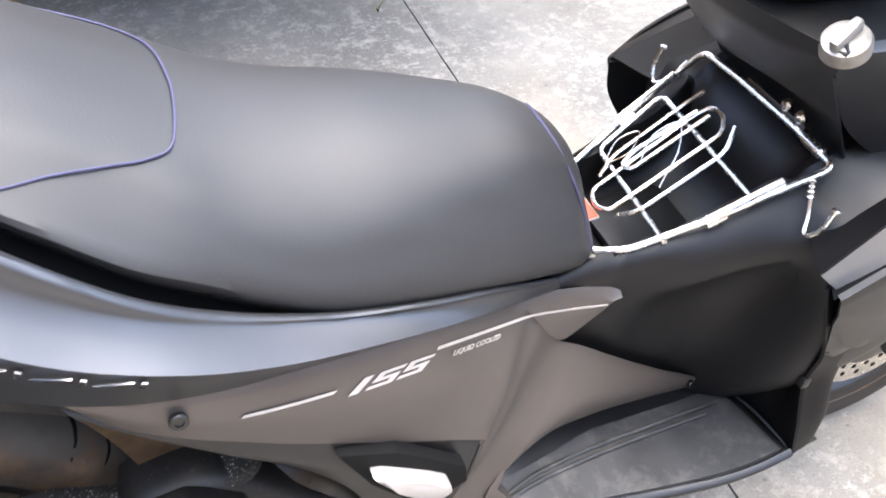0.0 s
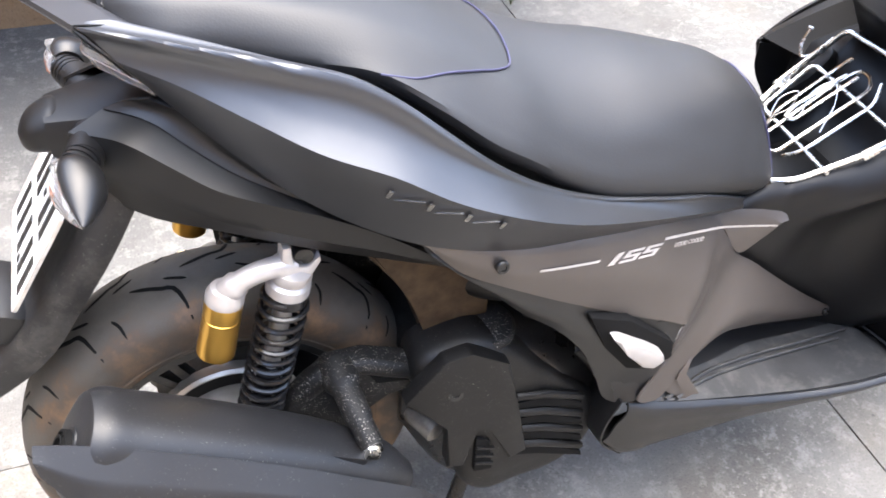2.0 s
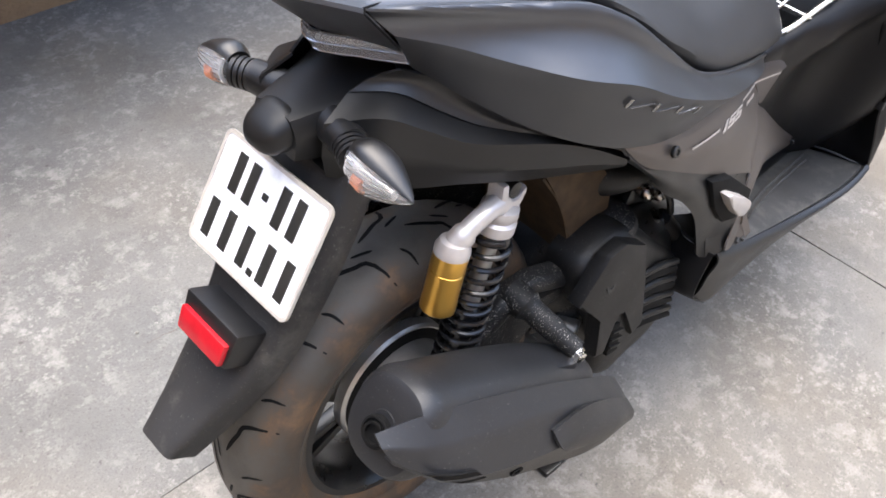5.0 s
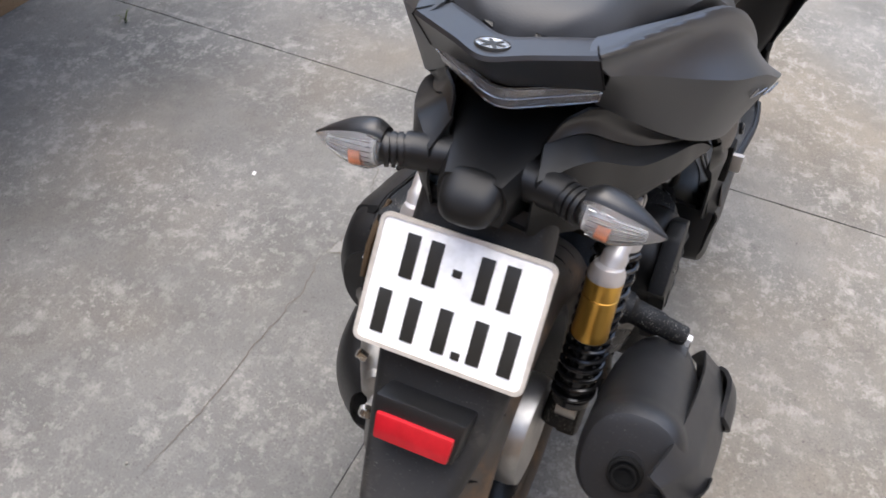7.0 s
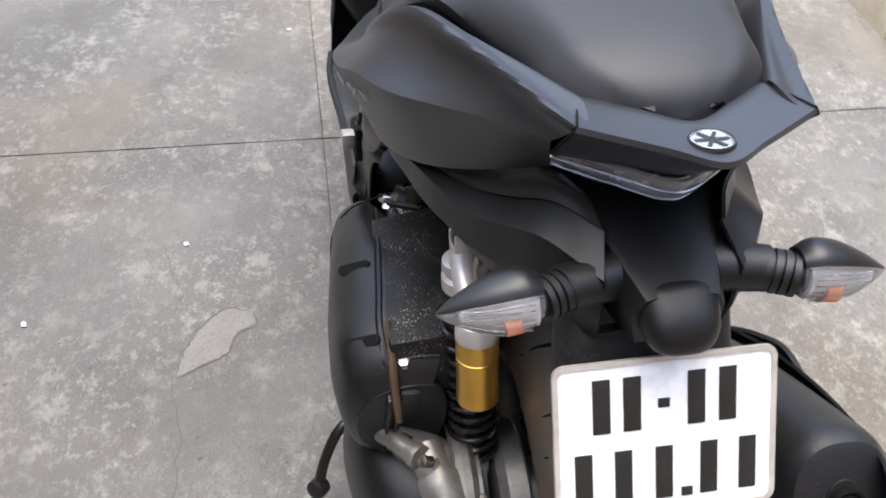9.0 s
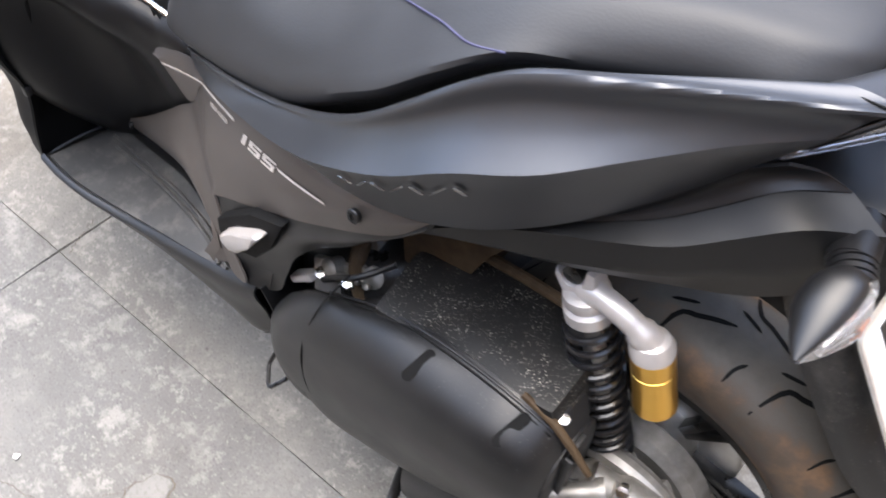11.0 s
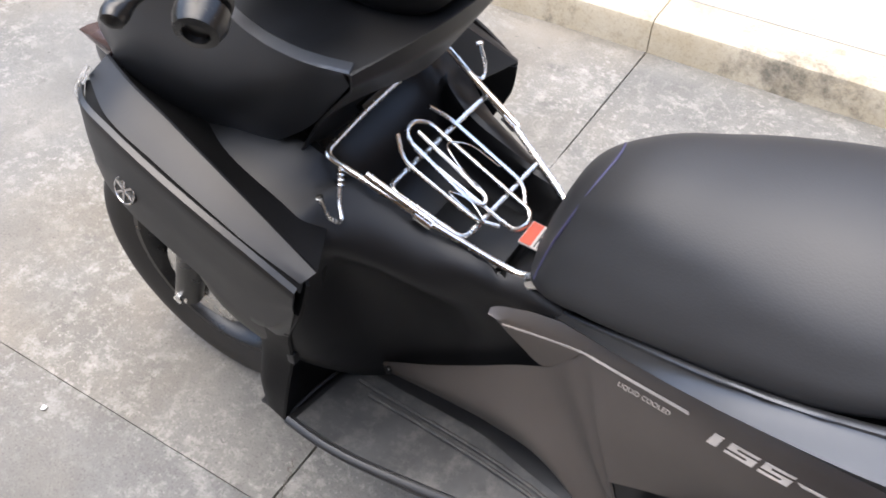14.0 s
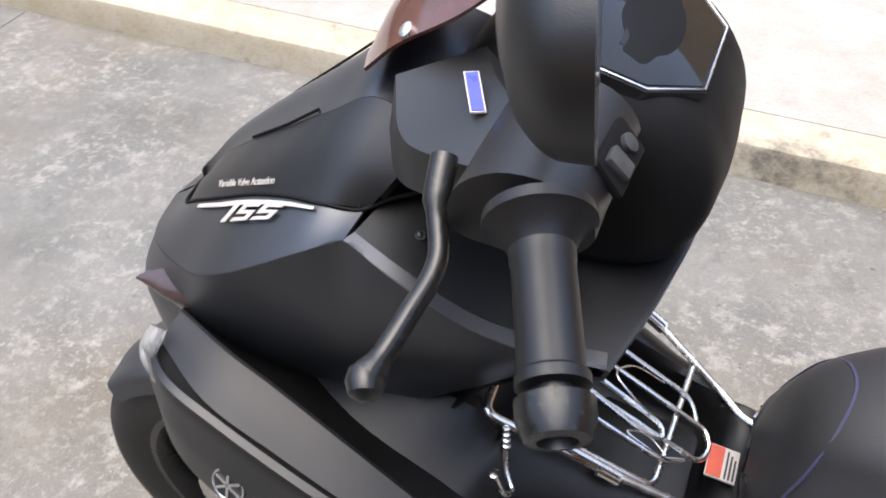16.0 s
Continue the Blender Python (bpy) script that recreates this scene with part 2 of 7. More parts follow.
def concrete_material(name, tone):
    m, nt, p = nodes_of(name)
    soft = noise_node(nt, 2.6, 9.0, 0.62)
    c = ramp_node(nt, soft.outputs["Fac"], [(0.32, (0.112, 0.110, 0.104)), (0.50, (0.150, 0.147, 0.139)), (0.68, (0.190, 0.185, 0.174))]).outputs[0]
    # brownish and bluish areas a metre across
    broad = noise_node(nt, 0.9, 4.0, 0.55)
    tint = ramp_node(nt, broad.outputs["Fac"], [(0.34, (0.93, 0.96, 1.0)), (0.50, (1.0, 1.0, 1.0)), (0.66, (1.10, 1.0, 0.87))]).outputs[0]
    c = mix_node(nt, 1.0, c, tint, "MULTIPLY")
    # dark smudges
    smudge = noise_node(nt, 9.0, 7.0, 0.68)
    sf = ramp_node(nt, smudge.outputs["Fac"], [(0.30, (0.55, 0.55, 0.55)), (0.42, (0, 0, 0))]).outputs[0]
    c = mix_node(nt, sf, c, (0.085, 0.082, 0.076))
    # pale flaked skin in clusters, large crumbs and small
    where = noise_node(nt, 3.2, 6.0, 0.62)
    wf = ramp_node(nt, where.outputs["Fac"], [(0.38, (0.05, 0.05, 0.05)), (0.60, (0.62, 0.62, 0.62))]).outputs[0]
    for scale, lo, hi in ((16.0, 0.52, 0.62), (38.0, 0.54, 0.62), (95.0, 0.57, 0.63)):
        flake = noise_node(nt, scale, 8.0, 0.70)
        ff = ramp_node(nt, flake.outputs["Fac"], [(lo, (0, 0, 0)), (hi, (1, 1, 1))]).outputs[0]
        c = mix_node(nt, mix_node(nt, 1.0, ff, wf, "MULTIPLY"), c, (0.33, 0.322, 0.302))
    c = mix_node(nt, 1.0, c, tone, "MULTIPLY")
    # grit
    fine = noise_node(nt, 210.0, 4.0, 0.7)
    speck = ramp_node(nt, fine.outputs["Fac"], [(0.33, (0.66, 0.65, 0.64)), (0.45, (1, 1, 1)), (0.58, (1, 1, 1)), (0.68, (1.30, 1.29, 1.27))]).outputs[0]
    c = mix_node(nt, 1.0, c, speck, "MULTIPLY")
    pit = noise_node(nt, 46.0, 3.0, 0.6)
    pf = ramp_node(nt, pit.outputs["Fac"], [(0.26, (0.75, 0.75, 0.75)), (0.32, (0, 0, 0))]).outputs[0]
    c = mix_node(nt, pf, c, (0.05, 0.047, 0.042))
    nt.links.new(c, p.inputs["Base Color"])
    add = nt.nodes.new("ShaderNodeMath")
    add.operation = "ADD"
    nt.links.new(smudge.outputs["Fac"], add.inputs[0])
    nt.links.new(fine.outputs["Fac"], add.inputs[1])
    bump_node(nt, p, add.outputs[0], 0.4, 0.003)
    p.inputs["Roughness"].default_value = 0.75
    return m


def plaster_material(name, a, b, stain, edge=0.58):
    m, nt, p = nodes_of(name)
    mid = noise_node(nt, 6.0, 7.0, 0.65)
    fine = noise_node(nt, 120.0, 5.0, 0.7)
    c = ramp_node(nt, mid.outputs["Fac"], [(0.3, a), (0.7, b)]).outputs[0]
    st = noise_node(nt, 4.5, 9.0, 0.72)
    f = ramp_node(nt, st.outputs["Fac"], [(edge, (0, 0, 0)), (edge + 0.12, (0.85, 0.85, 0.85))]).outputs[0]
    c = mix_node(nt, f, c, stain)
    speck = ramp_node(nt, fine.outputs["Fac"], [(0.3, (0.75, 0.74, 0.72)), (0.5, (1, 1, 1))]).outputs[0]
    c = mix_node(nt, 1.0, c, speck, "MULTIPLY")
    nt.links.new(c, p.inputs["Base Color"])
    bump_node(nt, p, fine.outputs["Fac"], 0.5, 0.003)
    p.inputs["Roughness"].default_value = 0.85
    return m


CONCRETE = concrete_material("weathered_concrete", (0.87, 0.852, 0.812))
# the same concrete in a darker, greyer tone, for the left-hand slabs
GREYCONCRETE = concrete_material("darker_grey_concrete", (0.765, 0.762, 0.753))
KERB = plaster_material("yellowed_kerb_cement", (0.36, 0.30, 0.20), (0.46, 0.41, 0.32), (0.10, 0.09, 0.07), 0.545)
PAVING = plaster_material("pale_pavement_cement", (0.2772, 0.2574, 0.2244), (0.3696, 0.3498, 0.3168), (0.1848, 0.1716, 0.1518))
BROWNWALL = plaster_material("brown_wall_paint", (0.2376, 0.1452, 0.0726), (0.3036, 0.2046, 0.1188), (0.132, 0.0792, 0.0462))
MORTAR = plaster_material("grey_mortar", (0.150, 0.146, 0.138), (0.200, 0.195, 0.184), (0.115, 0.11, 0.10))
JOINT = plain("dirt_in_joint", (0.095, 0.085, 0.070), 0.9)


# ---- mesh helpers ----
def spline(pts, n, closed=False):
    """n points along a smooth curve through pts."""
    p = np.array(pts, float)
    if len(p) == 2:
        return p[0] + (p[1] - p[0]) * np.linspace(0, 1, n)[:, None]
    if closed:
        p = np.vstack([p[-1], p, p[0], p[1]])
    else:
        p = np.vstack([2 * p[0] - p[1], p, 2 * p[-1] - p[-2]])
    seg = len(p) - 3
    d = np.array([np.linalg.norm(p[i + 2] - p[i + 1]) for i in range(seg)]) + 1e-9
    cum = np.r_[0, np.cumsum(d)]
    out = []
    for s in np.linspace(0, cum[-1], n, endpoint=not closed):
        i = min(int(np.searchsorted(cum, s, "right")) - 1, seg - 1)
        t = (s - cum[i]) / d[i]
        a, b, c, e = p[i : i + 4]
        # tangents scaled to the uneven spacing
        da = np.linalg.norm(b - a) + 1e-9
        dc = np.linalg.norm(e - c) + 1e-9
        m1 = (c - b) / d[i] * da / (da + d[i]) + (b - a) / da * d[i] / (da + d[i])
        m2 = (c - b) / d[i] * dc / (dc + d[i]) + (e - c) / dc * d[i] / (dc + d[i])
        out.append((2 * t**3 - 3 * t**2 + 1) * b + (t**3 - 2 * t**2 + t) * d[i] * m1 + (-2 * t**3 + 3 * t**2) * c + (t**3 - t**2) * d[i] * m2)
    return np.array(out)


def grid_mesh(g, closed_v=False, closed_u=False, cap=False):
    """A bmesh from a grid of points g[u][v]."""
    bm = bmesh.new()
    vs = [[bm.verts.new(q) for q in row] for row in g]
    nu, nv = len(g), len(g[0])
    for i in range(nu if closed_u else nu - 1):
        for j in range(nv if closed_v else nv - 1):
            q = [vs[i][j], vs[i][(j + 1) % nv], vs[(i + 1) % nu][(j + 1) % nv], vs[(i + 1) % nu][j]]
            bm.faces.new(q)
    if cap:
        bm.faces.new(vs[0][::-1])
        bm.faces.new(vs[-1])
    return bm


def loft(rows, nu, nv, closed=False, cap=False):
    """A smooth skin through rows of points: nu steps from row to row, nv steps along each."""
    r = np.array([spline(row, nv, closed) for row in rows])
    g = np.stack([spline(r[:, j], nu) for j in range(nv)], 1)
    return grid_mesh(g, closed_v=closed, cap=cap)


def thicken(bm, d):
    """Gives a skin thickness d, against its normals."""
    bmesh.ops.remove_doubles(bm, verts=bm.verts, dist=1e-5)
    bmesh.ops.recalc_face_normals(bm, faces=bm.faces)
    bmesh.ops.solidify(bm, geom=bm.faces[:], thickness=d)
    return bm


def mirrored(bm):
    b = bm.copy()
    for v in b.verts:
        v.co.y = -v.co.y
    bmesh.ops.reverse_faces(b, faces=b.faces)
    return b


def fillet(pts, r, n=5, closed=False):
    """A bent wire's line: straight runs with rounded bends."""
    p = [Vector(q) for q in pts]
    out = []
    m = len(p)
    for i in range(m):
        if not closed and i in (0, m - 1):
            out.append(p[i])
            continue
        a, b, c = p[i - 1], p[i], p[(i + 1) % m]
        k = min(r, (a - b).length * 0.45, (c - b).length * 0.45)
        s, e = b + (a - b).normalized() * k, b + (c - b).normalized() * k
        for j in range(n + 1):
            t = j / n
            out.append(s * (1 - t) ** 2 + b * 2 * t * (1 - t) + e * t * t)
    return out


def tube(pts, radius, seg=10, closed=False, bm=None, cap=True):
    """A round bar along pts; radius may be a list."""
    bm = bm or bmesh.new()
    p = [Vector(q) for q in pts]
    n = len(p)
    rad = radius if isinstance(radius, (list, tuple)) else [radius] * n
    rings, ref = [], None
    for i in range(n):
        if closed:
            t = p[(i + 1) % n] - p[i - 1]
        else:
            t = p[min(i + 1, n - 1)] - p[max(i - 1, 0)]
        t.normalize()
        if ref is None:
            ref = t.orthogonal().normalized()
        ref = (ref - t * ref.dot(t)).normalized()
        side = t.cross(ref)
        rings.append([bm.verts.new(p[i] + (ref * math.cos(a) + side * math.sin(a)) * rad[i]) for a in (2 * math.pi * k / seg for k in range(seg))])
    for i in range(n if closed else n - 1):
        for k in range(seg):
            bm.faces.new((rings[i][k], rings[i][(k + 1) % seg], rings[(i + 1) % n][(k + 1) % seg], rings[(i + 1) % n][k]))
    if cap and not closed:
        bm.faces.new(rings[0][::-1])
        bm.faces.new(rings[-1])
    return bm


def lathe(profile, m=Matrix(), seg=32, bm=None, cap=True):
    """Turns (radius, height) pairs about the local z axis of m."""
    bm = bm or bmesh.new()
    rings = [[bm.verts.new(m @ Vector((r * math.cos(a), r * math.sin(a), h))) for a in (2 * math.pi * k / seg for k in range(seg))] for r, h in profile]
    for a, b in zip(rings, rings[1:]):
        for k in range(seg):
            bm.faces.new((a[k], a[(k + 1) % seg], b[(k + 1) % seg], b[k]))
    if cap:
        bm.faces.new(rings[0][::-1])
        bm.faces.new(rings[-1])
    return bm


def slab(outline, lo, hi, axis="y", bevel=0.0, bm=None, m=None):
    """A plate with the outline (two coordinates a corner) between lo and hi on the axis."""
    bm = bm or bmesh.new()
    put = {"x": lambda a, b, h: (h, a, b), "y": lambda a, b, h: (a, h, b), "z": lambda a, b, h: (a, b, h)}[axis]
    bot = [bm.verts.new(put(a, b, lo)) for a, b in outline]
    top = [bm.verts.new(put(a, b, hi)) for a, b in outline]
    n = len(outline)
    made = [bm.faces.new(bot[::-1]), bm.faces.new(top)]
    made += [bm.faces.new((bot[i], bot[(i + 1) % n], top[(i + 1) % n], top[i])) for i in range(n)]
    if m:
        bmesh.ops.transform(bm, matrix=m, verts=bot + top)
    if bevel:
        es = list({e for f in made for e in f.edges})
        bmesh.ops.bevel(bm, geom=es, offset=bevel, segments=2, profile=0.6, affect="EDGES", clamp_overlap=True)
    return bm


def block(size, m=Matrix(), bevel=0.0, bm=None):
    sx, sy, sz = (s / 2 for s in size)
    b = slab([(-sx, -sy), (sx, -sy), (sx, sy), (-sx, sy)], -sz, sz, "z", bevel)
    bmesh.ops.transform(b, matrix=m, verts=b.verts)
    if bm is None:
        return b
    me = bpy.data.meshes.new("tmp")
    b.to_mesh(me)
    bm.from_mesh(me)
    bpy.data.meshes.remove(me)
    return bm


def join(*bms):
    out = bmesh.new()
    for b in bms:
        me = bpy.data.meshes.new("tmp")
        b.to_mesh(me)
        out.from_mesh(me)
        bpy.data.meshes.remove(me)
        b.free()
    return out


def part(name, bm, material, parent=None, label="", smooth=35.0):
    """Links a bmesh as one mesh object under a thing or a part."""
    bmesh.ops.recalc_face_normals(bm, faces=bm.faces)
    for e in bm.edges:
        if len(e.link_faces) == 2:
            e.smooth = e.calc_face_angle(3.0) < radians(smooth)
    for f in bm.faces:
        f.smooth = True
    me = bpy.data.meshes.new(name)
    bm.to_mesh(me)
    bm.free()
    me.materials.append(material)
    ob = new(name, me)
    if parent:
        ob.parent = parent
    if label:
        tagged(ob, label)
    return ob


def along(a, b):
    """The pose at a whose local z points to b."""
    a, b = Vector(a), Vector(b)
    return Matrix.Translation(a) @ (b - a).to_track_quat("Z", "Y").to_matrix().to_4x4()


def sided(name, bm, material, parent, label=""):
    """The same part on the left and, mirrored, on the right."""
    r = mirrored(bm)
    return part(name, bm, material, parent, label), part(name, r, material, parent, label)


def lettering(text, size, m, material, parent, name="lettering", shear=0.0, depth=0.0006, width=1.0):
    """Raised letters on the local xy plane of m."""
    cu = bpy.data.curves.new("text", "FONT")
    cu.body, cu.size, cu.extrude, cu.shear = text, size, depth, shear
    cu.align_x = "CENTER"
    cu.align_y = "CENTER"
    tmp = bpy.data.objects.new("text", cu)
    scene.collection.objects.link(tmp)
    me = bpy.data.meshes.new_from_object(tmp.evaluated_get(bpy.context.evaluated_depsgraph_get()))
    bpy.data.objects.remove(tmp)
    bpy.data.curves.remove(cu)
    me.transform(m @ Matrix.Diagonal((width, 1, 1, 1)))
    me.materials.clear()
    me.materials.append(material)
    ob = new(name, me)
    ob.parent = parent
    return ob


def plane_at(o, ahead, up):
    """A pose at o with local x along ahead and local y near up; z comes out of the surface."""
    x = Vector(ahead).normalized()
    z = x.cross(Vector(up)).normalized()
    y = z.cross(x)
    m = Matrix((x, y, z)).transposed().to_4x4()
    m.translation = o
    return m


# ---- the yard ----
def strip(name, x0, x1, y0, y1, z0, z1, material, label, category, bevel=0.006):
    return tagged(part(name, block((x1 - x0, y1 - y0, z1 - z0), pose((x0 + x1) / 2, (y0 + y1) / 2, (z0 + z1) / 2), bevel), material), label, category, kind="structure")


SEAM_X, SEAM_Y, KERB_Y, LEFT_Y = 1.12, 0.25, -1.39, 1.88
ground = bmesh.new()
for x0, x1, y0, y1 in ((-400, 400, -400, 400),):
    slab([(x0, y0), (x1, y0), (x1, y1), (x0, y1)], -0.25, -0.012, "z", 0, ground)
tagged(part("ground", ground, JOINT), "dark soil and dirt under the concrete slabs", "ground", kind="structure")


def concrete_slab(x0, x1, y0, y1, gaps, z):
    """A cast slab with slightly uneven, worn edges."""
    xs = np.linspace(x0, x1, max(2, int((x1 - x0) / 0.06)))
    ys = np.linspace(y0, y1, max(2, int((y1 - y0) / 0.06)))
    g = []
    for i, x in enumerate(xs):
        row = []
        for j, y in enumerate(ys):
            h = z + 0.0025 * noise.noise((x * 1.7, y * 1.7, 3.0)) + 0.001 * noise.noise((x * 9, y * 9, 1.0))
            px, py = x, y
            if i in (0, len(xs) - 1):
                px += (1 if i == 0 else -1) * gaps * (0.5 + 0.5 * noise.noise((y * 14, 2.0, x)) + 0.4 * noise.noise((y * 60, 5.0, x)))
            if j in (0, len(ys) - 1):
                py += (1 if j == 0 else -1) * 0.55 * gaps * (0.35 + 0.4 * noise.noise((x * 14, 7.0, y)) + 0.3 * noise.noise((x * 60, 5.0, y)))
            row.append((px, py, h))
        g.append(row)
    bm = grid_mesh(g)
    edge = [e for e in bm.edges if len(e.link_faces) == 1]
    ext = bmesh.ops.extrude_edge_only(bm, edges=edge)
    for v in ext["geom"]:
        if isinstance(v, bmesh.types.BMVert):
            v.co.z -= 0.03
    return bm


floor_root = tagged(new("pavement"), "weathered grey concrete yard cast in large slabs", "concrete yard", kind="structure")
for x0, x1 in ((-3.4, -0.89), (-0.89, SEAM_X), (SEAM_X, 3.13), (3.13, 5.2)):
    for y0, y1 in ((KERB_Y, SEAM_Y), (SEAM_Y, LEFT_Y)):
        part("concrete_slab", concrete_slab(x0, x1, y0, y1, 0.0040, 0.0), CONCRETE if y0 < 0 else GREYCONCRETE, floor_root)

def crack(pts, w):
    """A thin crack that follows the slab's uneven top."""
    line = spline([(x, y, 0) for x, y in pts], 60)
    rows = []
    for i, (x, y, _) in enumerate(line):
        t = line[min(i + 1, 59)] - line[max(i - 1, 0)]
        t = t / np.linalg.norm(t)
        x += 0.008 * noise.noise((i * 0.23, pts[0][0] * 9, 1.0)) + 0.004 * noise.noise((i * 0.9, pts[0][1] * 9, 4.0))
        y += 0.008 * noise.noise((i * 0.23, pts[0][0] * 9, 7.0)) + 0.004 * noise.noise((i * 0.9, pts[0][1] * 9, 9.0))
        k = w * (0.5 + 0.5 * abs(noise.noise((i * 0.4, 3.0, x)))) * min(1, 0.2 + min(i, 59 - i) * 0.1)
        rows.append([(x + s * t[1] * k, y - s * t[0] * k, 0.0012 + 0.0025 * noise.noise((x * 1.7, y * 1.7, 3.0)) + 0.001 * noise.noise((x * 9, y * 9, 1.0))) for s in (-1, 1)])
    part("crack", grid_mesh(rows), JOINT, floor_root)


PATCH = [(0.449, 0.557), (0.510, 0.546), (0.570, 0.513), (0.608, 0.471), (0.597, 0.420), (0.566, 0.413), (0.548, 0.444), (0.497, 0.467), (0.471, 0.519)]
for pts, w in ((PATCH[:5], 0.0022), (PATCH[4:] + PATCH[:1], 0.0030), ([(0.435, 0.564), (0.336, 0.548), (0.165, 0.552), (0.028, 0.551), (-0.186, 0.567)], 0.0020), ([(1.139, 0.151), (1.118, 0.20), (1.095, 0.246)], 0.0022), ([(0.608, 0.471), (0.66, 0.55), (0.80, 0.60)], 0.0012)):
    crack(pts, w)


def mended_patch(outline):
    """A thin skin of newer mortar, following the slab's uneven top."""
    ring = spline([(x, y, 0) for x, y in outline], 72, closed=True)
    c = ring.mean(axis=0)
    rows = []
    for t in np.linspace(0.02, 0.97, 10):
        rows.append([(c[0] + (x - c[0]) * t, c[1] + (y - c[1]) * t, 0.0016 * min(1, (1 - t) * 12) + 0.0025 * noise.noise((x * 1.7, y * 1.7, 3.0)) + 0.001 * noise.noise((x * 9, y * 9, 1.0))) for x, y, _ in ring])
    part("mortar_patch", grid_mesh(rows, closed_v=True), MORTAR, floor_root, "pale mended patch in the concrete")


mended_patch(PATCH)

# raised pavement and its kerb, cast in lengths with a joint that carries on from the floor
kerb_root = tagged(new("kerb"), "low yellowed cement kerb with dark stains", "kerb", kind="structure")
for x0, x1 in ((-3.4, -1.9), (-1.9, SEAM_X), (SEAM_X, 4.1), (4.1, 7.0)):
    n = 60
    rows = []
    for x in np.linspace(x0 + 0.0015, x1 - 0.0015, n):
        w = 0.004 * noise.noise((x * 5, 0, 0)) + 0.002 * noise.noise((x * 30, 0, 0))
        rows.append([(x, KERB_Y + 0.012 + w, -0.02), (x, KERB_Y + 0.004 + w, 0.02), (x, KERB_Y + w, 0.075), (x, KERB_Y - 0.006 + w, 0.089), (x, KERB_Y - 0.02, 0.096), (x, KERB_Y - 0.15, 0.099), (x, KERB_Y - 0.15, -0.02)])
    part("kerb_stone", grid_mesh(rows, closed_v=True, cap=True), KERB, kerb_root)
strip("pavement_upper", -3.4, SEAM_X - 0.004, -6.4, KERB_Y - 0.152, -0.02, 0.101, PAVING, "pale worn cement pavement above the kerb", "pavement")
strip("pavement_upper", SEAM_X + 0.004, 7.0, -6.4, KERB_Y - 0.152, -0.02, 0.101, PAVING, "pale worn cement pavement above the kerb", "pavement")
strip("step", -3.4, 5.2, LEFT_Y, LEFT_Y + 0.5, -0.02, 0.16, BROWNWALL, "brown painted cement step at the house", "step")
# the walls from here on are unseen, added to hold back low sky
strip("unseen_wall_left", -3.4, 1.6, LEFT_Y + 0.5, LEFT_Y + 0.7, -0.02, 2.5, BROWNWALL, "unseen brown wall added to block the sky at left", "wall")
# unseen low board, added only for the shade it drops on the left floor
strip("floor_shade_board", -3.4, 1.4, LEFT_Y - 0.62, LEFT_Y + 0.7, 0.95, 0.99, BROWNWALL, "unseen flat board added to shade the floor at left", "canopy")
# added out of view; cuts off the horizon ahead on the left
strip("unseen_wall_ahead_left", 1.6, 9.0, LEFT_Y + 0.9, LEFT_Y + 1.1, -0.02, 2.0, KERB, "unseen plain wall added to block low sky ahead on the left", "wall")
# added out of view so that right-hand side faces reflect dark brown, not sky
strip("unseen_wall_right", -3.6, 9.0, -6.6, -6.4, -0.02, 4.5, BROWNWALL, "unseen brown wall added to darken low reflections at right", "wall")
# added behind the camera to darken what the tail reflects
strip("unseen_wall_behind", -3.6, -3.4, -6.4, 2.6, -0.02, 3.4, BROWNWALL, "unseen brown wall added to darken reflections on the tail", "wall")
# added out of view to close off the horizon in front
strip("unseen_wall_front", 9.0, 9.2, -6.6, 3.0, -0.02, 3.0, KERB, "unseen plain wall added to block low sky in front", "wall")

# ---- the scooter, in its own coordinates: x ahead, y to its left, z up, origin on the floor near the rear axle ----
scooter = tagged(new("motor_scooter"), "matte black and grey motor scooter on its centre stand", "motor scooter")
scooter.matrix_world = pose(0, 0, 0, -1.62, 0, 0)
REAR, RAD_R = Vector((-0.035, 0.0, 0.336)), 0.277
FRONT, RAD_F = Vector((1.35, 0.0, 0.266)), 0.266

# feature lines of the left half (mirrored for the right)
RIDGE = [(-0.119, 0.087, 0.993), (-0.03, 0.113, 0.977), (0.05, 0.138, 0.962), (0.122, 0.163, 0.947), (0.16, 0.178, 0.926), (0.205, 0.189, 0.890), (0.267, 0.193, 0.838), (0.339, 0.182, 0.788), (0.411, 0.173, 0.754), (0.50, 0.163, 0.727), (0.60, 0.138, 0.692), (0.69, 0.100, 0.640)]
CREASE = [(-0.090, 0.094, 0.958), (-0.045, 0.116, 0.941), (0.020, 0.155, 0.912), (0.078, 0.196, 0.890), (0.145, 0.221, 0.867), (0.20, 0.233, 0.836), (0.283, 0.236, 0.797), (0.367, 0.220, 0.758), (0.45, 0.198, 0.727), (0.55, 0.166, 0.690), (0.64, 0.126, 0.650), (0.70, 0.093, 0.618)]
SIDELOW = [(-0.055, 0.078, 0.903), (0.0, 0.118, 0.856), (0.082, 0.166, 0.800), (0.185, 0.196, 0.752), (0.256, 0.200, 0.730), (0.321, 0.192, 0.711), (0.387, 0.180, 0.698), (0.452, 0.167, 0.684), (0.518, 0.150, 0.668), (0.583, 0.128, 0.646), (0.649, 0.100, 0.617), (0.714, 0.076, 0.588)]
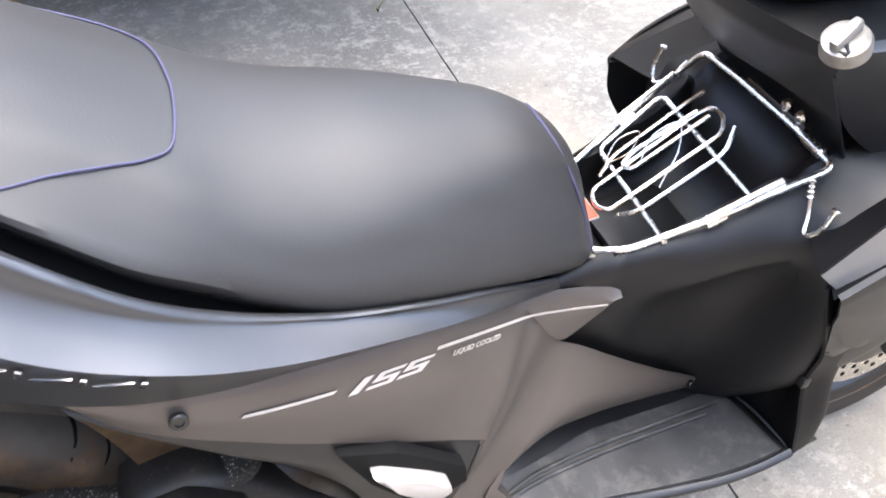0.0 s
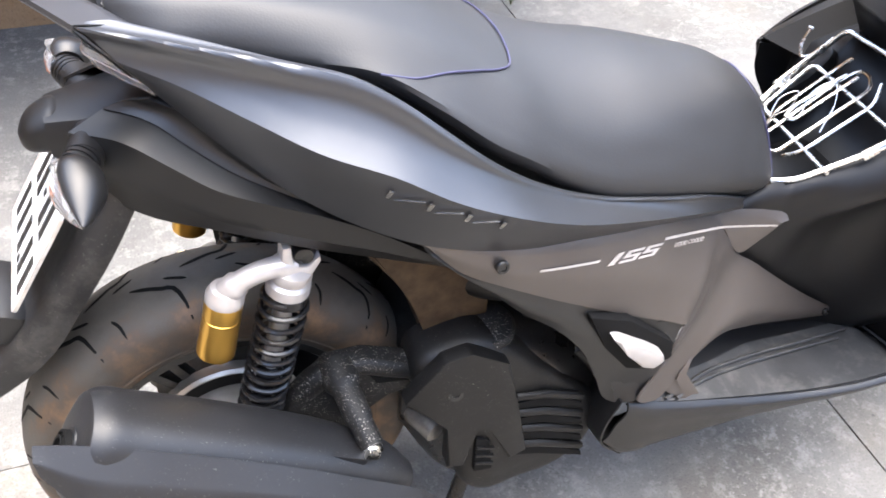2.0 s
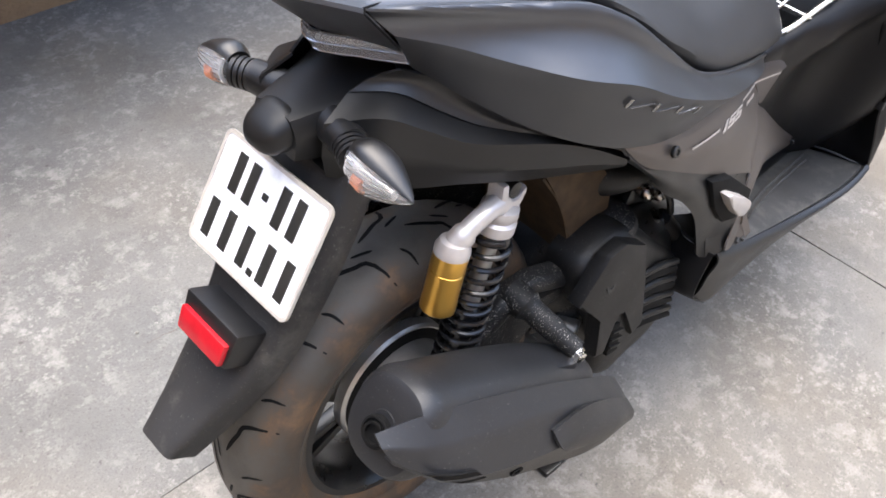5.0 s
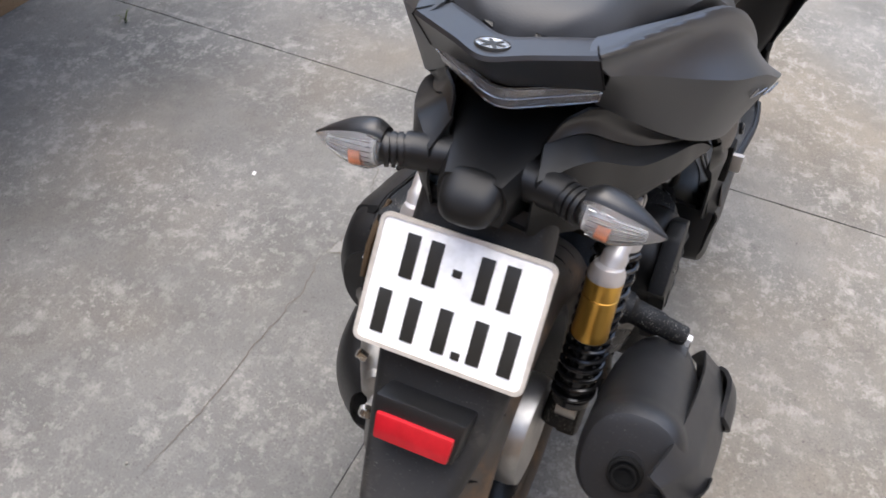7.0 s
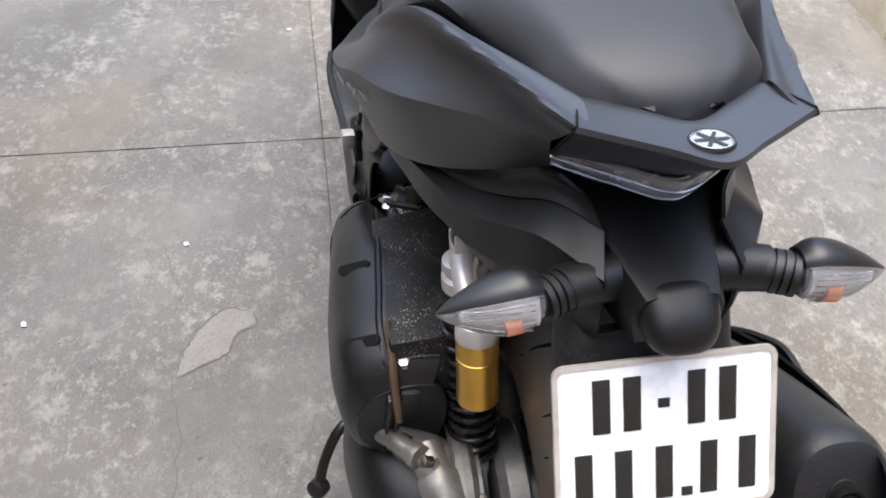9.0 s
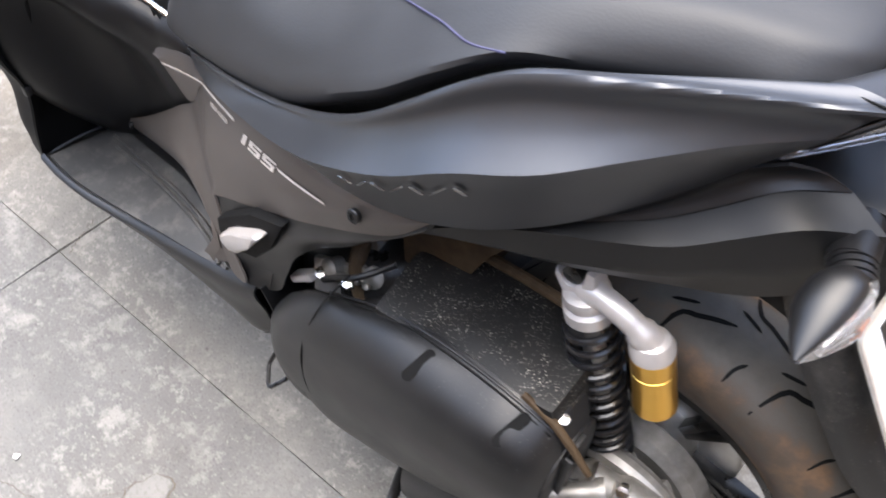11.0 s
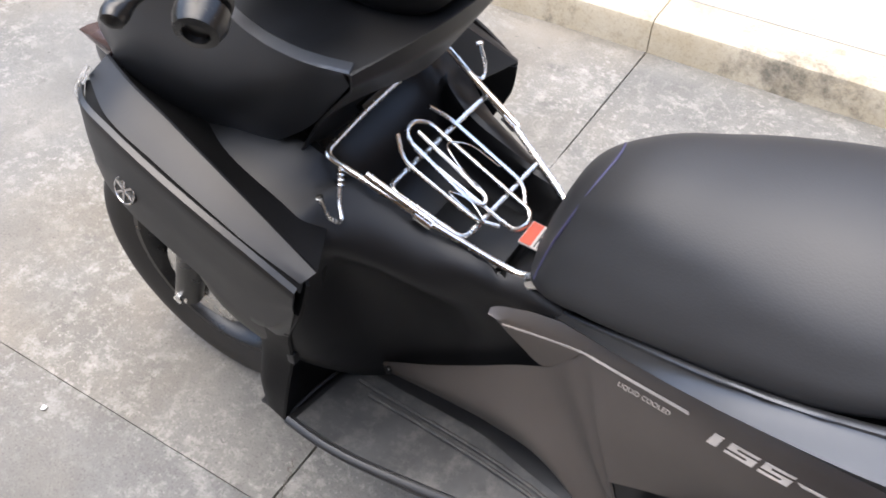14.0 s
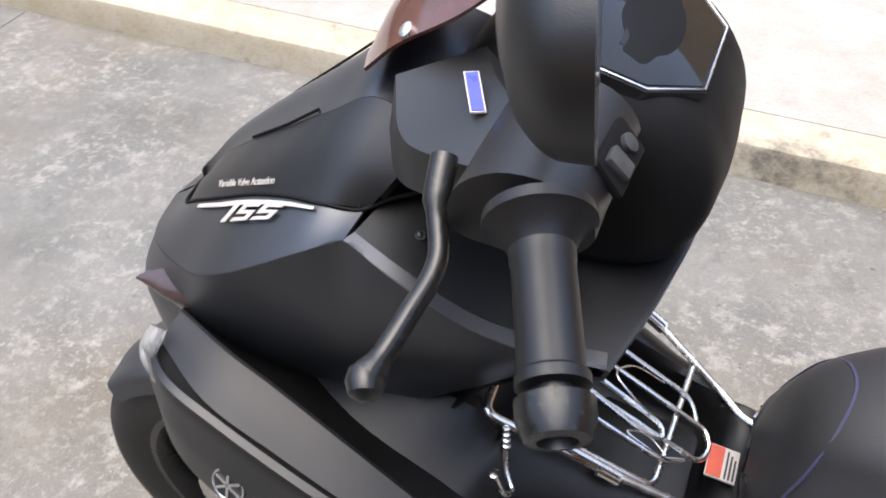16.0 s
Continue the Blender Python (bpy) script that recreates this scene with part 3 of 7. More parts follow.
STARTOP = [(0.185, 0.190, 0.749), (0.256, 0.202, 0.728), (0.321, 0.197, 0.709), (0.387, 0.188, 0.696), (0.452, 0.175, 0.682), (0.518, 0.158, 0.667), (0.583, 0.136, 0.645), (0.649, 0.110, 0.618), (0.714, 0.100, 0.597), (0.786, 0.098, 0.579)]
STARLOW = [(0.185, 0.190, 0.748), (0.233, 0.198, 0.699), (0.277, 0.204, 0.675), (0.320, 0.203, 0.649), (0.363, 0.203, 0.625), (0.407, 0.199, 0.599), (0.450, 0.194, 0.573), (0.493, 0.190, 0.548), (0.537, 0.187, 0.526), (0.580, 0.185, 0.503)]
FOOTEDGE = [(0.500, 0.206, 0.388), (0.55, 0.208, 0.368), (0.604, 0.209, 0.350), (0.66, 0.210, 0.335), (0.713, 0.211, 0.321), (0.768, 0.212, 0.308), (0.822, 0.215, 0.299), (0.877, 0.221, 0.297), (0.931, 0.226, 0.297), (0.99, 0.226, 0.297), (1.048, 0.219, 0.296)]
FOOTIN = [(0.56, 0.165, 0.372), (0.63, 0.158, 0.362), (0.70, 0.135, 0.345), (0.78, 0.105, 0.325), (0.87, 0.088, 0.302), (0.95, 0.078, 0.288), (1.03, 0.070, 0.278)]


def off(row, dx=0.0, dy=0.0, dz=0.0):
    return [(x + dx, y + dy, z + dz) for x, y, z in row]


def between(a, b, t, n, out=0.0):
    """A line a share t of the way from a to b, pushed out in y."""
    p, q = spline(a, n), spline(b, n)
    r = p * (1 - t) + q * t
    r[:, 1] += out
    return [tuple(v) for v in r]


# side fairing: rolled lip, bright upper band, darker lower band
def toward_tail(x):
    return min(1.0, max(0.0, (0.10 - x) / 0.219))


lip = [(x + 0.055 * toward_tail(x), y - 0.016, z - 0.034) for x, y, z in RIDGE]
lip2 = [(x + 0.050 * toward_tail(x), y - 0.007 - 0.007 * toward_tail(x), z - 0.007 - 0.005 * toward_tail(x)) for x, y, z in RIDGE]
def scooped(t, depth):
    """Between ridge and crease the skin is hollow, most of all amidships."""
    return [(x, y - depth * min(1.0, max(0.45, (x + 0.08) / 0.12)) * min(1.0, max(0.2, (0.62 - x) / 0.2)), z) for x, y, z in between(RIDGE, CREASE, t, 24)]


def skin_rows(rows, nu, nv):
    r = np.array([spline(row, nv) for row in rows])
    return np.stack([spline(r[:, j], nu) for j in range(nv)], 1)


upper = skin_rows([lip, lip2, off(RIDGE, 0, -0.002, -0.0005), RIDGE, between(RIDGE, CREASE, 0.05, 24, 0.0012), scooped(0.35, 0.008), scooped(0.60, 0.009), scooped(0.85, 0.0045), CREASE], 30, 60)
under = skin_rows([CREASE, between(CREASE, SIDELOW, 0.12, 24, 0.0005), between(CREASE, SIDELOW, 0.5, 24, 0.0), SIDELOW], 16, 60)
fairing = thicken(grid_mesh(list(upper) + list(under[1:])), 0.003)
SKINS = [BVHTree.FromBMesh(fairing)]
sided("tail_fairing", fairing, SATIN, scooter, "satin black painted tail fairing with a sharp side crease")

# the grey star-shaped side panel
SPIKE, NOTCH, TIP = (0.786, 0.098, 0.579), (0.702, 0.110, 0.539), (0.968, 0.085, 0.331)
TIPLOW = (0.962, 0.082, 0.312)
BOTTOM = (0.511, 0.214, 0.396)
top_line = spline(STARTOP[:8], 30)
low_line = spline(STARLOW, 30)
TUCK = np.array((0, -0.009, 0.011))


def panel_row(a, b, n=14, tuck=True):
    """Across the panel from its upper to its lower edge, gently crowned."""
    k = min(1, np.linalg.norm(a - b) / 0.1)
    rise = np.array((0, 0.010 * k, 0))
    line = spline([a, a * 0.8 + b * 0.2 + rise * 0.5, (a + b) / 2 + rise, a * 0.2 + b * 0.8 + rise * 0.5, b], n)
    return np.vstack([a + TUCK * (0.3 if not tuck else 1.0), line])


front_top = [tuple(top_line[-1]), (0.662, 0.111, 0.598), (0.674, 0.113, 0.580), (0.687, 0.112, 0.560), NOTCH, (0.740, 0.107, 0.510), (0.80, 0.102, 0.460), (0.885, 0.094, 0.392), TIP]
front_low = [tuple(low_line[-1]), (0.552, 0.199, 0.447), BOTTOM, (0.548, 0.207, 0.379), (0.602, 0.186, 0.412), (0.67, 0.158, 0.424), (0.76, 0.125, 0.389), (0.86, 0.100, 0.348), TIPLOW]
g = [panel_row(a, b) for a, b in zip(top_line, low_line)]
g += [panel_row(a, b, 14, i < 4) for i, (a, b) in enumerate(zip(spline(front_top, 60), spline(front_low, 60)))][1:]
star_a = grid_mesh(g)
spike_up = spline([tuple(top_line[-1]), STARTOP[8], SPIKE], 12)
spike_low = spline([(0.687, 0.112, 0.560), (0.704, 0.1105, 0.543), (0.74, 0.105, 0.555), SPIKE], 12)
star_c = grid_mesh([spike_up + TUCK, spike_up, spike_up * 0.5 + spike_low * 0.5 + np.array((0, 0.003, 0)), spike_low])
star = join(star_a, star_c)
bmesh.ops.remove_doubles(star, verts=star.verts, dist=0.0008)
stars = sided("side_panel", thicken(star, 0.003), GREY, scooter, "matte titanium-grey star-shaped side panel")

# decals and screws on the panels
STAR_ROWS = [(a, b) for a, b in zip(top_line, low_line)]


def star_point(x, drop, sgn, out=0.0012):
    """On the grey panel at x, a distance drop below its upper edge."""
    if x <= top_line[-1][0]:
        k = int(np.argmin([abs(a[0] - x) for a, _ in STAR_ROWS]))
        a, b = STAR_ROWS[k]
        f = max(0, k - 1) if a[0] > x else k
        f = min(f, len(STAR_ROWS) - 2)
        t = (x - STAR_ROWS[f][0][0]) / (STAR_ROWS[f + 1][0][0] - STAR_ROWS[f][0][0])
        a = STAR_ROWS[f][0] * (1 - t) + STAR_ROWS[f + 1][0] * t
        b = STAR_ROWS[f][1] * (1 - t) + STAR_ROWS[f + 1][1] * t
        L = np.linalg.norm(a - b)
        mid = (a + b) / 2 + np.array((0, 0.010 * min(1, L / 0.1), 0))
        line = spline([a, a * 0.8 + b * 0.2 + np.array((0, 0.005, 0)), mid, a * 0.2 + b * 0.8 + np.array((0, 0.005, 0)), b], 60)
        run = np.r_[0, np.cumsum(np.linalg.norm(np.diff(line, axis=0), axis=1))]
        q = np.array([np.interp(drop, run, line[:, c]) for c in range(3)])
    else:
        e = spline(STARTOP, 120)
        k = int(np.argmin(abs(e[:, 0] - x)))
        q = e[k] + np.array((0, 0.0035, -drop))
    n = np.array((0.15, 1.0, 0.3))
    q = q + out * n / np.linalg.norm(n)
    return Vector((q[0], sgn * q[1], q[2]))


def decal(outline, sgn, panel, name, label=""):
    """A thin raised shape; outline in (x, drop) pairs, quads only."""
    rows = [[star_point(x0 + (x1 - x0) * t, d0 + (d1 - d0) * t, sgn, 0.0014) for t in np.linspace(0, 1, 6)] for (x0, d0), (x1, d1) in outline]
    rows = [[a.lerp(b, t) for a, b in zip(rows[0], rows[1])] for t in (0.0, 1.0)]
    return part(name, thicken(grid_mesh(rows), 0.0006), WHITEDECAL, panel, label)


# strokes of the figures, in reading direction: start, end, height
FIVE = (((0, 0), (1, 0), 0.2), ((0, 0.4), (1, 0.4), 0.2), ((0, 0.8), (1, 0.8), 0.2), ((0, 0.2), (0.28, 0.2), 0.2), ((0.72, 0.6), (1, 0.6), 0.2))
ONE = (((0.55, 0.0), (0.90, 0.0), 1.0), ((0.25, 0.0), (0.55, 0.0), 0.2))


def on_skin(q, sgn):
    """The outermost place on the fairing beside q, a little proud."""
    best = abs(q.y) - 0.02
    for tree in SKINS:
        hit = tree.ray_cast(Vector((q.x, 0.4, q.z)), Vector((0, -1, 0)), 0.4)[0]
        if hit is not None:
            best = max(best, hit.y)
    return Vector((q.x, sgn * (best + 0.0024), q.z))


for sgn, panel in ((1, stars[0]), (-1, stars[1])):
    decal([((0.338, 0.0235), (0.424, 0.0225)), ((0.338, 0.0268), (0.421, 0.0258))], sgn, panel, "decal_line", "thin pale line")
    for k in range(2, 8):
        xa, xb = 0.455 + 0.0385 * k - (0.001 if k == 2 else 0.0), 0.455 + 0.0385 * (k + 1)
        decal([((xa, 0.0125 - 0.0005 * k), (xb, 0.012 - 0.0005 * k)), ((xa, 0.0165 - 0.0006 * k), (xb, 0.0158 - 0.0006 * k))], sgn, panel, "decal_line")
    # the figures lean with the reading direction
    for k, strokes in enumerate((ONE[:1], FIVE, FIVE)):
        for (ax, ay), (bx, by), h in strokes:
            def at(u, v):
                return (0.477 - sgn * (-0.048 + 0.0335 * k + 0.0285 * u + 0.012 * (0.5 - v)), 0.0185 + 0.0150 * v)
            decal([(at(ax, ay), at(bx, by)), (at(ax, ay + h), at(bx, by + h))], sgn, panel, "figure_stroke")
    c = star_point(0.585, 0.0245, sgn, 0.0016)
    dd = (star_point(0.625, 0.0235, sgn) - star_point(0.545, 0.0255, sgn)) * -sgn
    lettering("LIQUID COOLED", 0.0085, plane_at(c, dd, (0, -sgn * 0.25, 1)), WHITEDECAL, panel, "small_decal", 0.3, 0.0003, 1.1)
    for q, nrm, r in (((0.273, sgn * 0.2115, 0.711), (0.0, sgn, 0.25), 0.0085), ((0.955, sgn * 0.092, 0.333), (0.3, sgn, 0.3), 0.006)):
        m = along(q, Vector(q) + Vector(nrm))
        part("screw", lathe([(r, -0.003), (r, 0.001), (r * 0.85, 0.0022), (r * 0.5, 0.0022), (r * 0.45, 0.0005)], m, 16), BLACKMETAL, panel, "recessed black screw")
    # emblem on the fairing, drawn as thin slanted strokes
    a, b = Vector((0.122, sgn * 0.2025, 0.852)), Vector((0.270, sgn * 0.2205, 0.788))
    m = plane_at((a + b) / 2, -(b - a) * sgn, (0, -sgn * 0.3, 1))
    em_ob = new("side_emblem")
    em_ob.parent = scooter
    tagged(em_ob, "raised silver side emblem")
    for k in range(7):
        u = -0.066 + 0.0215 * k
        lean = 0.009 if k % 2 else -0.004
        u0, v0, u1, v1 = u - lean, -0.0058, u + lean + 0.006, 0.0058
        rows = []
        for e in (-1, 1):
            row = []
            for t in np.linspace(0, 1, 5):
                uu, vv = u0 + (u1 - u0) * t, v0 + (v1 - v0) * t
                row.append(on_skin(m @ Vector((uu + e * (0.0011 if k % 2 else 0.0024), vv, 0.0)), sgn))
            rows.append(row)
        part("stroke", thicken(grid_mesh(rows if sgn > 0 else rows[::-1]), 0.0015), EMBLEM, em_ob)

# dark cover under the star panel, round the folded footpeg
COVERLOW = [(0.205, 0.186, 0.715), (0.26, 0.185, 0.665), (0.32, 0.185, 0.600), (0.375, 0.188, 0.555), (0.42, 0.190, 0.500), (0.448, 0.190, 0.44), (0.478, 0.193, 0.385), (0.505, 0.205, 0.385)]
cov = loft([off(STARLOW, 0, -0.006, 0.004), between(off(STARLOW, 0, -0.006, 0), COVERLOW, 0.5, 20, 0.010), COVERLOW], 14, 40)
sided("footpeg_cover", thicken(cov, 0.004), PLASTIC, scooter, "black plastic cover round the rear footpeg")
cov2 = grid_mesh([spline([(0.575, 0.180, 0.503), (0.55, 0.194, 0.45), (0.508, 0.210, 0.394)], 10), spline([(0.537, 0.183, 0.522), (0.52, 0.193, 0.45), (0.495, 0.206, 0.39)], 10), spline([(0.46, 0.19, 0.50), (0.47, 0.192, 0.44), (0.485, 0.196, 0.385)], 10)])
sided("cover_corner", thicken(cov2, 0.004), PLASTIC, scooter)
# no hollow here: a black slab stands in for the recess's shade
well = slab([(0.405, 0.590), (0.47, 0.565), (0.548, 0.500), (0.552, 0.470), (0.520, 0.455), (0.48, 0.47), (0.44, 0.52)], 0.190, 0.2085, "y", 0.004)
sided("peg_recess_shade", well, DARKHOLE, scooter, "dark slab standing for the shaded recess behind the footpeg")
peg = slab([(0.484 + (x - 0.478) * 0.72, 0.517 + (z - 0.525) * 0.72) for x, z in ((0.412, 0.579), (0.432, 0.574), (0.500, 0.528), (0.532, 0.502), (0.538, 0.484), (0.518, 0.468), (0.490, 0.481), (0.449, 0.528))], 0.204, 0.226, "y", 0.005)
sided("footpeg", peg, SILVERCAST, scooter, "pale folded passenger footpeg")

# tail underside
UNDERLOW = [(-0.15, 0.052, 0.797), (-0.09, 0.090, 0.772), (-0.016, 0.120, 0.757), (0.06, 0.137, 0.732), (0.14, 0.148, 0.706), (0.225, 0.170, 0.688)]
UNDERUP = [(-0.066, 0.074, 0.905), (-0.035, 0.088, 0.890), (0.0, 0.113, 0.858), (0.082, 0.160, 0.802), (0.14, 0.178, 0.772), (0.205, 0.190, 0.737)]
BULGE = [(-0.150, 0.056, 0.866), (-0.10, 0.092, 0.868), (-0.06, 0.112, 0.845), (-0.02, 0.132, 0.822), (0.03, 0.150, 0.806), (0.08, 0.163, 0.790), (0.14, 0.172, 0.760), (0.21, 0.184, 0.715)]
BELOW = [(-0.155, 0.055, 0.828), (-0.11, 0.092, 0.825), (-0.065, 0.112, 0.805), (-0.02, 0.133, 0.785), (0.03, 0.152, 0.772), (0.08, 0.164, 0.756), (0.14, 0.172, 0.735), (0.215, 0.180, 0.702)]
HOLLOW = between(UNDERUP, BULGE, 0.55, 20, -0.016)
und = loft([UNDERUP, between(UNDERUP, BULGE, 0.25, 20, -0.014), HOLLOW], 6, 40)
sided("under_tail_edge", thicken(und, 0.003), PLASTIC, scooter)
def ruled(a, b, n=6):
    p, q = spline(a, 40), spline(b, 40)
    return grid_mesh([p * (1 - t) + q * t for t in np.linspace(0, 1, n)])


und = join(ruled(HOLLOW, BULGE), ruled(BULGE, BELOW), ruled(BELOW, UNDERLOW), ruled(UNDERLOW, [(x, 0.02, z + 0.005) for x, y, z in UNDERLOW]))
sided("under_tail", thicken(und, 0.003), FADED, scooter, "black plastic panel under the tail")
# inner spine that closes the body below the seat
core = loft([[(x, y, z) for y, z in ((-w, zl), (-w, zh), (w, zh), (w, zl))] for x, w, zl, zh in ((-0.06, 0.06, 0.80, 0.90), (0.05, 0.10, 0.74, 0.88), (0.2, 0.13, 0.70, 0.83), (0.35, 0.14, 0.62, 0.73), (0.5, 0.13, 0.46, 0.69), (0.66, 0.09, 0.38, 0.62))], 20, 16, cap=False)
part("frame_cover", core, DARKHOLE, scooter, "dark inner frame under the seat")

# tail end: flat-topped cowl with round emblem, light bar, chamfered nose that carries the indicators
def vee(side, mid, centre):
    """A line across the tail, from its left end over the middle to the right end."""
    return [side, mid, centre, (mid[0], -mid[1], mid[2]), (side[0], -side[1], side[2])]


def faceted(rows, n=6, m=10):
    """A skin of flat strips: straight from row to row, lightly rounded along each row."""
    r = np.array([spline(q, m * (len(rows[0]) - 1) + 1) for q in rows])
    g = []
    for a, b in zip(r, r[1:]):
        g += [a * (1 - t) + b * t for t in np.linspace(0, 1, n, endpoint=False)]
    return grid_mesh(g + [r[-1]])


cowl = faceted([vee((-0.058, 0.066, 0.955), (-0.081, 0.036, 0.960), (-0.100, 0.0, 0.962)), vee((-0.066, 0.070, 0.978), (-0.092, 0.036, 0.983), (-0.114, 0.0, 0.986)), vee((-0.069, 0.073, 0.981), (-0.095, 0.037, 0.986), (-0.118, 0.0, 0.989)), vee((-0.119, 0.087, 0.993), (-0.1535, 0.034, 0.997), (-0.173, 0.0, 0.998)), vee((-0.1205, 0.0885, 0.989), (-0.1555, 0.034, 0.993), (-0.175, 0.0, 0.994)), vee((-0.075, 0.088, 0.932), (-0.096, 0.044, 0.936), (-0.114, 0.0, 0.936))])
part("tail_cowl", thicken(cowl, 0.003), SATIN, scooter, "satin black flat tail end cowl")
for sgn in (1, -1):
    part("cowl_joint", tube([(-0.067, sgn * 0.0715, 0.9805), (-0.119, sgn * 0.0865, 0.9935), (-0.1205, sgn * 0.089, 0.989), (-0.078, sgn * 0.0885, 0.936)], 0.0010, 6), DARKHOLE, scooter, "thin dark panel joint")
    part("cowl_screw", lathe([(0.006, -0.004), (0.006, 0.001), (0.003, 0.002)], along((-0.046, sgn * 0.066, 0.952), (-0.056, sgn * 0.066, 0.99)), 12), BLACKMETAL, scooter, "small dark screw")
part("cowl_floor", thicken(loft([[(-0.115, 0, 0.955), (-0.10, 0.05, 0.952), (-0.055, 0.085, 0.945)], [(-0.05, 0, 0.950), (-0.045, 0.05, 0.950), (-0.03, 0.100, 0.945)], [(0.05, 0, 0.930), (0.05, 0.05, 0.930), (0.05, 0.12, 0.925)], [(0.15, 0, 0.890), (0.15, 0.05, 0.890), (0.15, 0.14, 0.880)]], 12, 10), 0.002), DARKHOLE, scooter, "black floor between seat and cowl")
part("cowl_floor", thicken(loft([[(-0.115, 0, 0.955), (-0.10, -0.05, 0.952), (-0.055, -0.085, 0.945)], [(-0.05, 0, 0.950), (-0.045, -0.05, 0.950), (-0.03, -0.100, 0.945)], [(0.05, 0, 0.930), (0.05, -0.05, 0.930), (0.05, -0.12, 0.925)], [(0.15, 0, 0.890), (0.15, -0.05, 0.890), (0.15, -0.14, 0.880)]], 12, 10), 0.002), DARKHOLE, scooter, "black floor between seat and cowl")
em = along((-0.146, 0.001, 0.9935), (-0.140, 0.001, 1.021))
emblem = part("round_emblem", lathe([(0.0150, -0.002), (0.0150, 0.0015), (0.0135, 0.0020), (0.0130, 0.0012), (0.001, 0.0012)], em, 32), SILVERDECAL, scooter, "round silver and black emblem")
part("ring", lathe([(0.0140, 0.001), (0.0150, 0.0024), (0.0158, 0.0024), (0.0165, 0.000)], em, 32, cap=False), DARKDECAL, emblem)
for k in range(3):
    part("spoke", block((0.0030, 0.024, 0.0008), em @ Matrix.Rotation(radians(60 * k + 30), 4, "Z") @ pose(0, 0, 0.0016)), DARKDECAL, emblem)
lamp_rows = [vee((-0.072, 0.0865, 0.933), (-0.099, 0.042, 0.935), (-0.121, 0.0, 0.935)), vee((-0.070, 0.086, 0.927), (-0.099, 0.042, 0.926), (-0.122, 0.0, 0.926)), vee((-0.062, 0.083, 0.911), (-0.093, 0.041, 0.912), (-0.116, 0.0, 0.912))]
lamp = part("tail_light", thicken(faceted(lamp_rows), 0.003), CLEAR, scooter, "clear tail light bar")
part("light_reflector", thicken(faceted([[(x + 0.006, y * 0.97, z - 0.001) for x, y, z in r] for r in lamp_rows]), 0.002), DARKREFLECTOR, lamp, "dull silver reflector inside the tail light")
for r in (lamp_rows[1],):
    part("light_edge", tube([(q[0] - 0.0005, q[1], q[2]) for q in spline(r, 40)], 0.0011, 6), SILVERDECAL, lamp, "bright lens edge")
rows = []
for x, wt, wm, wb, zt, zm, zb in ((0.03, 0.074, 0.095, 0.075, 0.888, 0.862, 0.77), (-0.04, 0.066, 0.078, 0.062, 0.882, 0.858, 0.785), (-0.075, 0.056, 0.062, 0.052, 0.878, 0.856, 0.798), (-0.12, 0.043, 0.050, 0.042, 0.872, 0.854, 0.806), (-0.172, 0.029, 0.036, 0.030, 0.866, 0.850, 0.815)):
    ring = [(x, wb, zb), (x, wm, zm - 0.012), (x, wm, zm), (x, wt, zt - 0.002), (x, wt - 0.006, zt), (x, 0, zt + 0.001)]
    ring += [(q[0], -q[1], q[2]) for q in ring[-2::-1]]
    rows.append(ring)
r4 = np.array(rows)
g = []
for a, b in zip(r4, r4[1:]):
    g += [a * (1 - t) + b * t for t in np.linspace(0, 1, 5, endpoint=False)]
part("tail_nose", grid_mesh(g + [r4[-1]], closed_v=True, cap=True), FADED, scooter, "black chamfered tail nose")
def boxy(v, k):
    return math.copysign(abs(v) ** k, v)


cap_rows = [[(x, w2 * boxy(math.sin(a), 0.7), zc + h * boxy(math.cos(a), 0.7)) for a in np.linspace(0, 2 * math.pi, 25)[:-1]] for x, w2, h, zc in ((-0.158, 0.029, 0.022, 0.846), (-0.163, 0.031, 0.024, 0.846), (-0.180, 0.030, 0.022, 0.843), (-0.192, 0.026, 0.017, 0.840), (-0.199, 0.018, 0.010, 0.838), (-0.202, 0.006, 0.004, 0.838))]
part("plate_lamp", loft(cap_rows, 14, 32, closed=True, cap=True), FADED, scooter, "rounded black number-plate lamp housing")

# rear mudguard, plate and reflector
MG = [(-0.13, 0.076, 0.80), (-0.165, 0.080, 0.74), (-0.215, 0.080, 0.665), (-0.265, 0.070, 0.590), (-0.325, 0.052, 0.530), (-0.388, 0.032, 0.482)]
rows = []
for x, w, z in MG:
    rows.append([(x + 0.034, w * 0.96, z - 0.018), (x + 0.018, w, z - 0.003), (x + 0.003, w * 0.9, z + 0.006), (x, w * 0.5, z + 0.010), (x, 0, z + 0.011), (x, -w * 0.5, z + 0.010), (x + 0.003, -w * 0.9, z + 0.006), (x + 0.018, -w, z - 0.003), (x + 0.034, -w * 0.96, z - 0.018)])
part("rear_mudguard", thicken(loft(rows, 26, 36), 0.003), MUDDY, scooter, "long black rear mudguard with dried splashes")
pc = Vector((-0.209, -0.001, 0.733))
pm = plane_at(pc, (0, -1, 0), (0.076, 0, 0.118))


def rounded(w, h, r, n=5):
    out = []
    for cx, cy, a0 in ((w / 2 - r, h / 2 - r, 0), (-w / 2 + r, h / 2 - r, 90), (-w / 2 + r, -h / 2 + r, 180), (w / 2 - r, -h / 2 + r, 270)):
        out += [(cx + r * math.cos(radians(a0 + 90 * k / n)), cy + r * math.sin(radians(a0 + 90 * k / n))) for k in range(n + 1)]
    return out


plate = part("licence_plate", slab(rounded(0.19, 0.14, 0.01), -0.001, 0.001, "z", 0, None, pm), PLATEWHITE, scooter, "white licence plate with two rows of black bars")
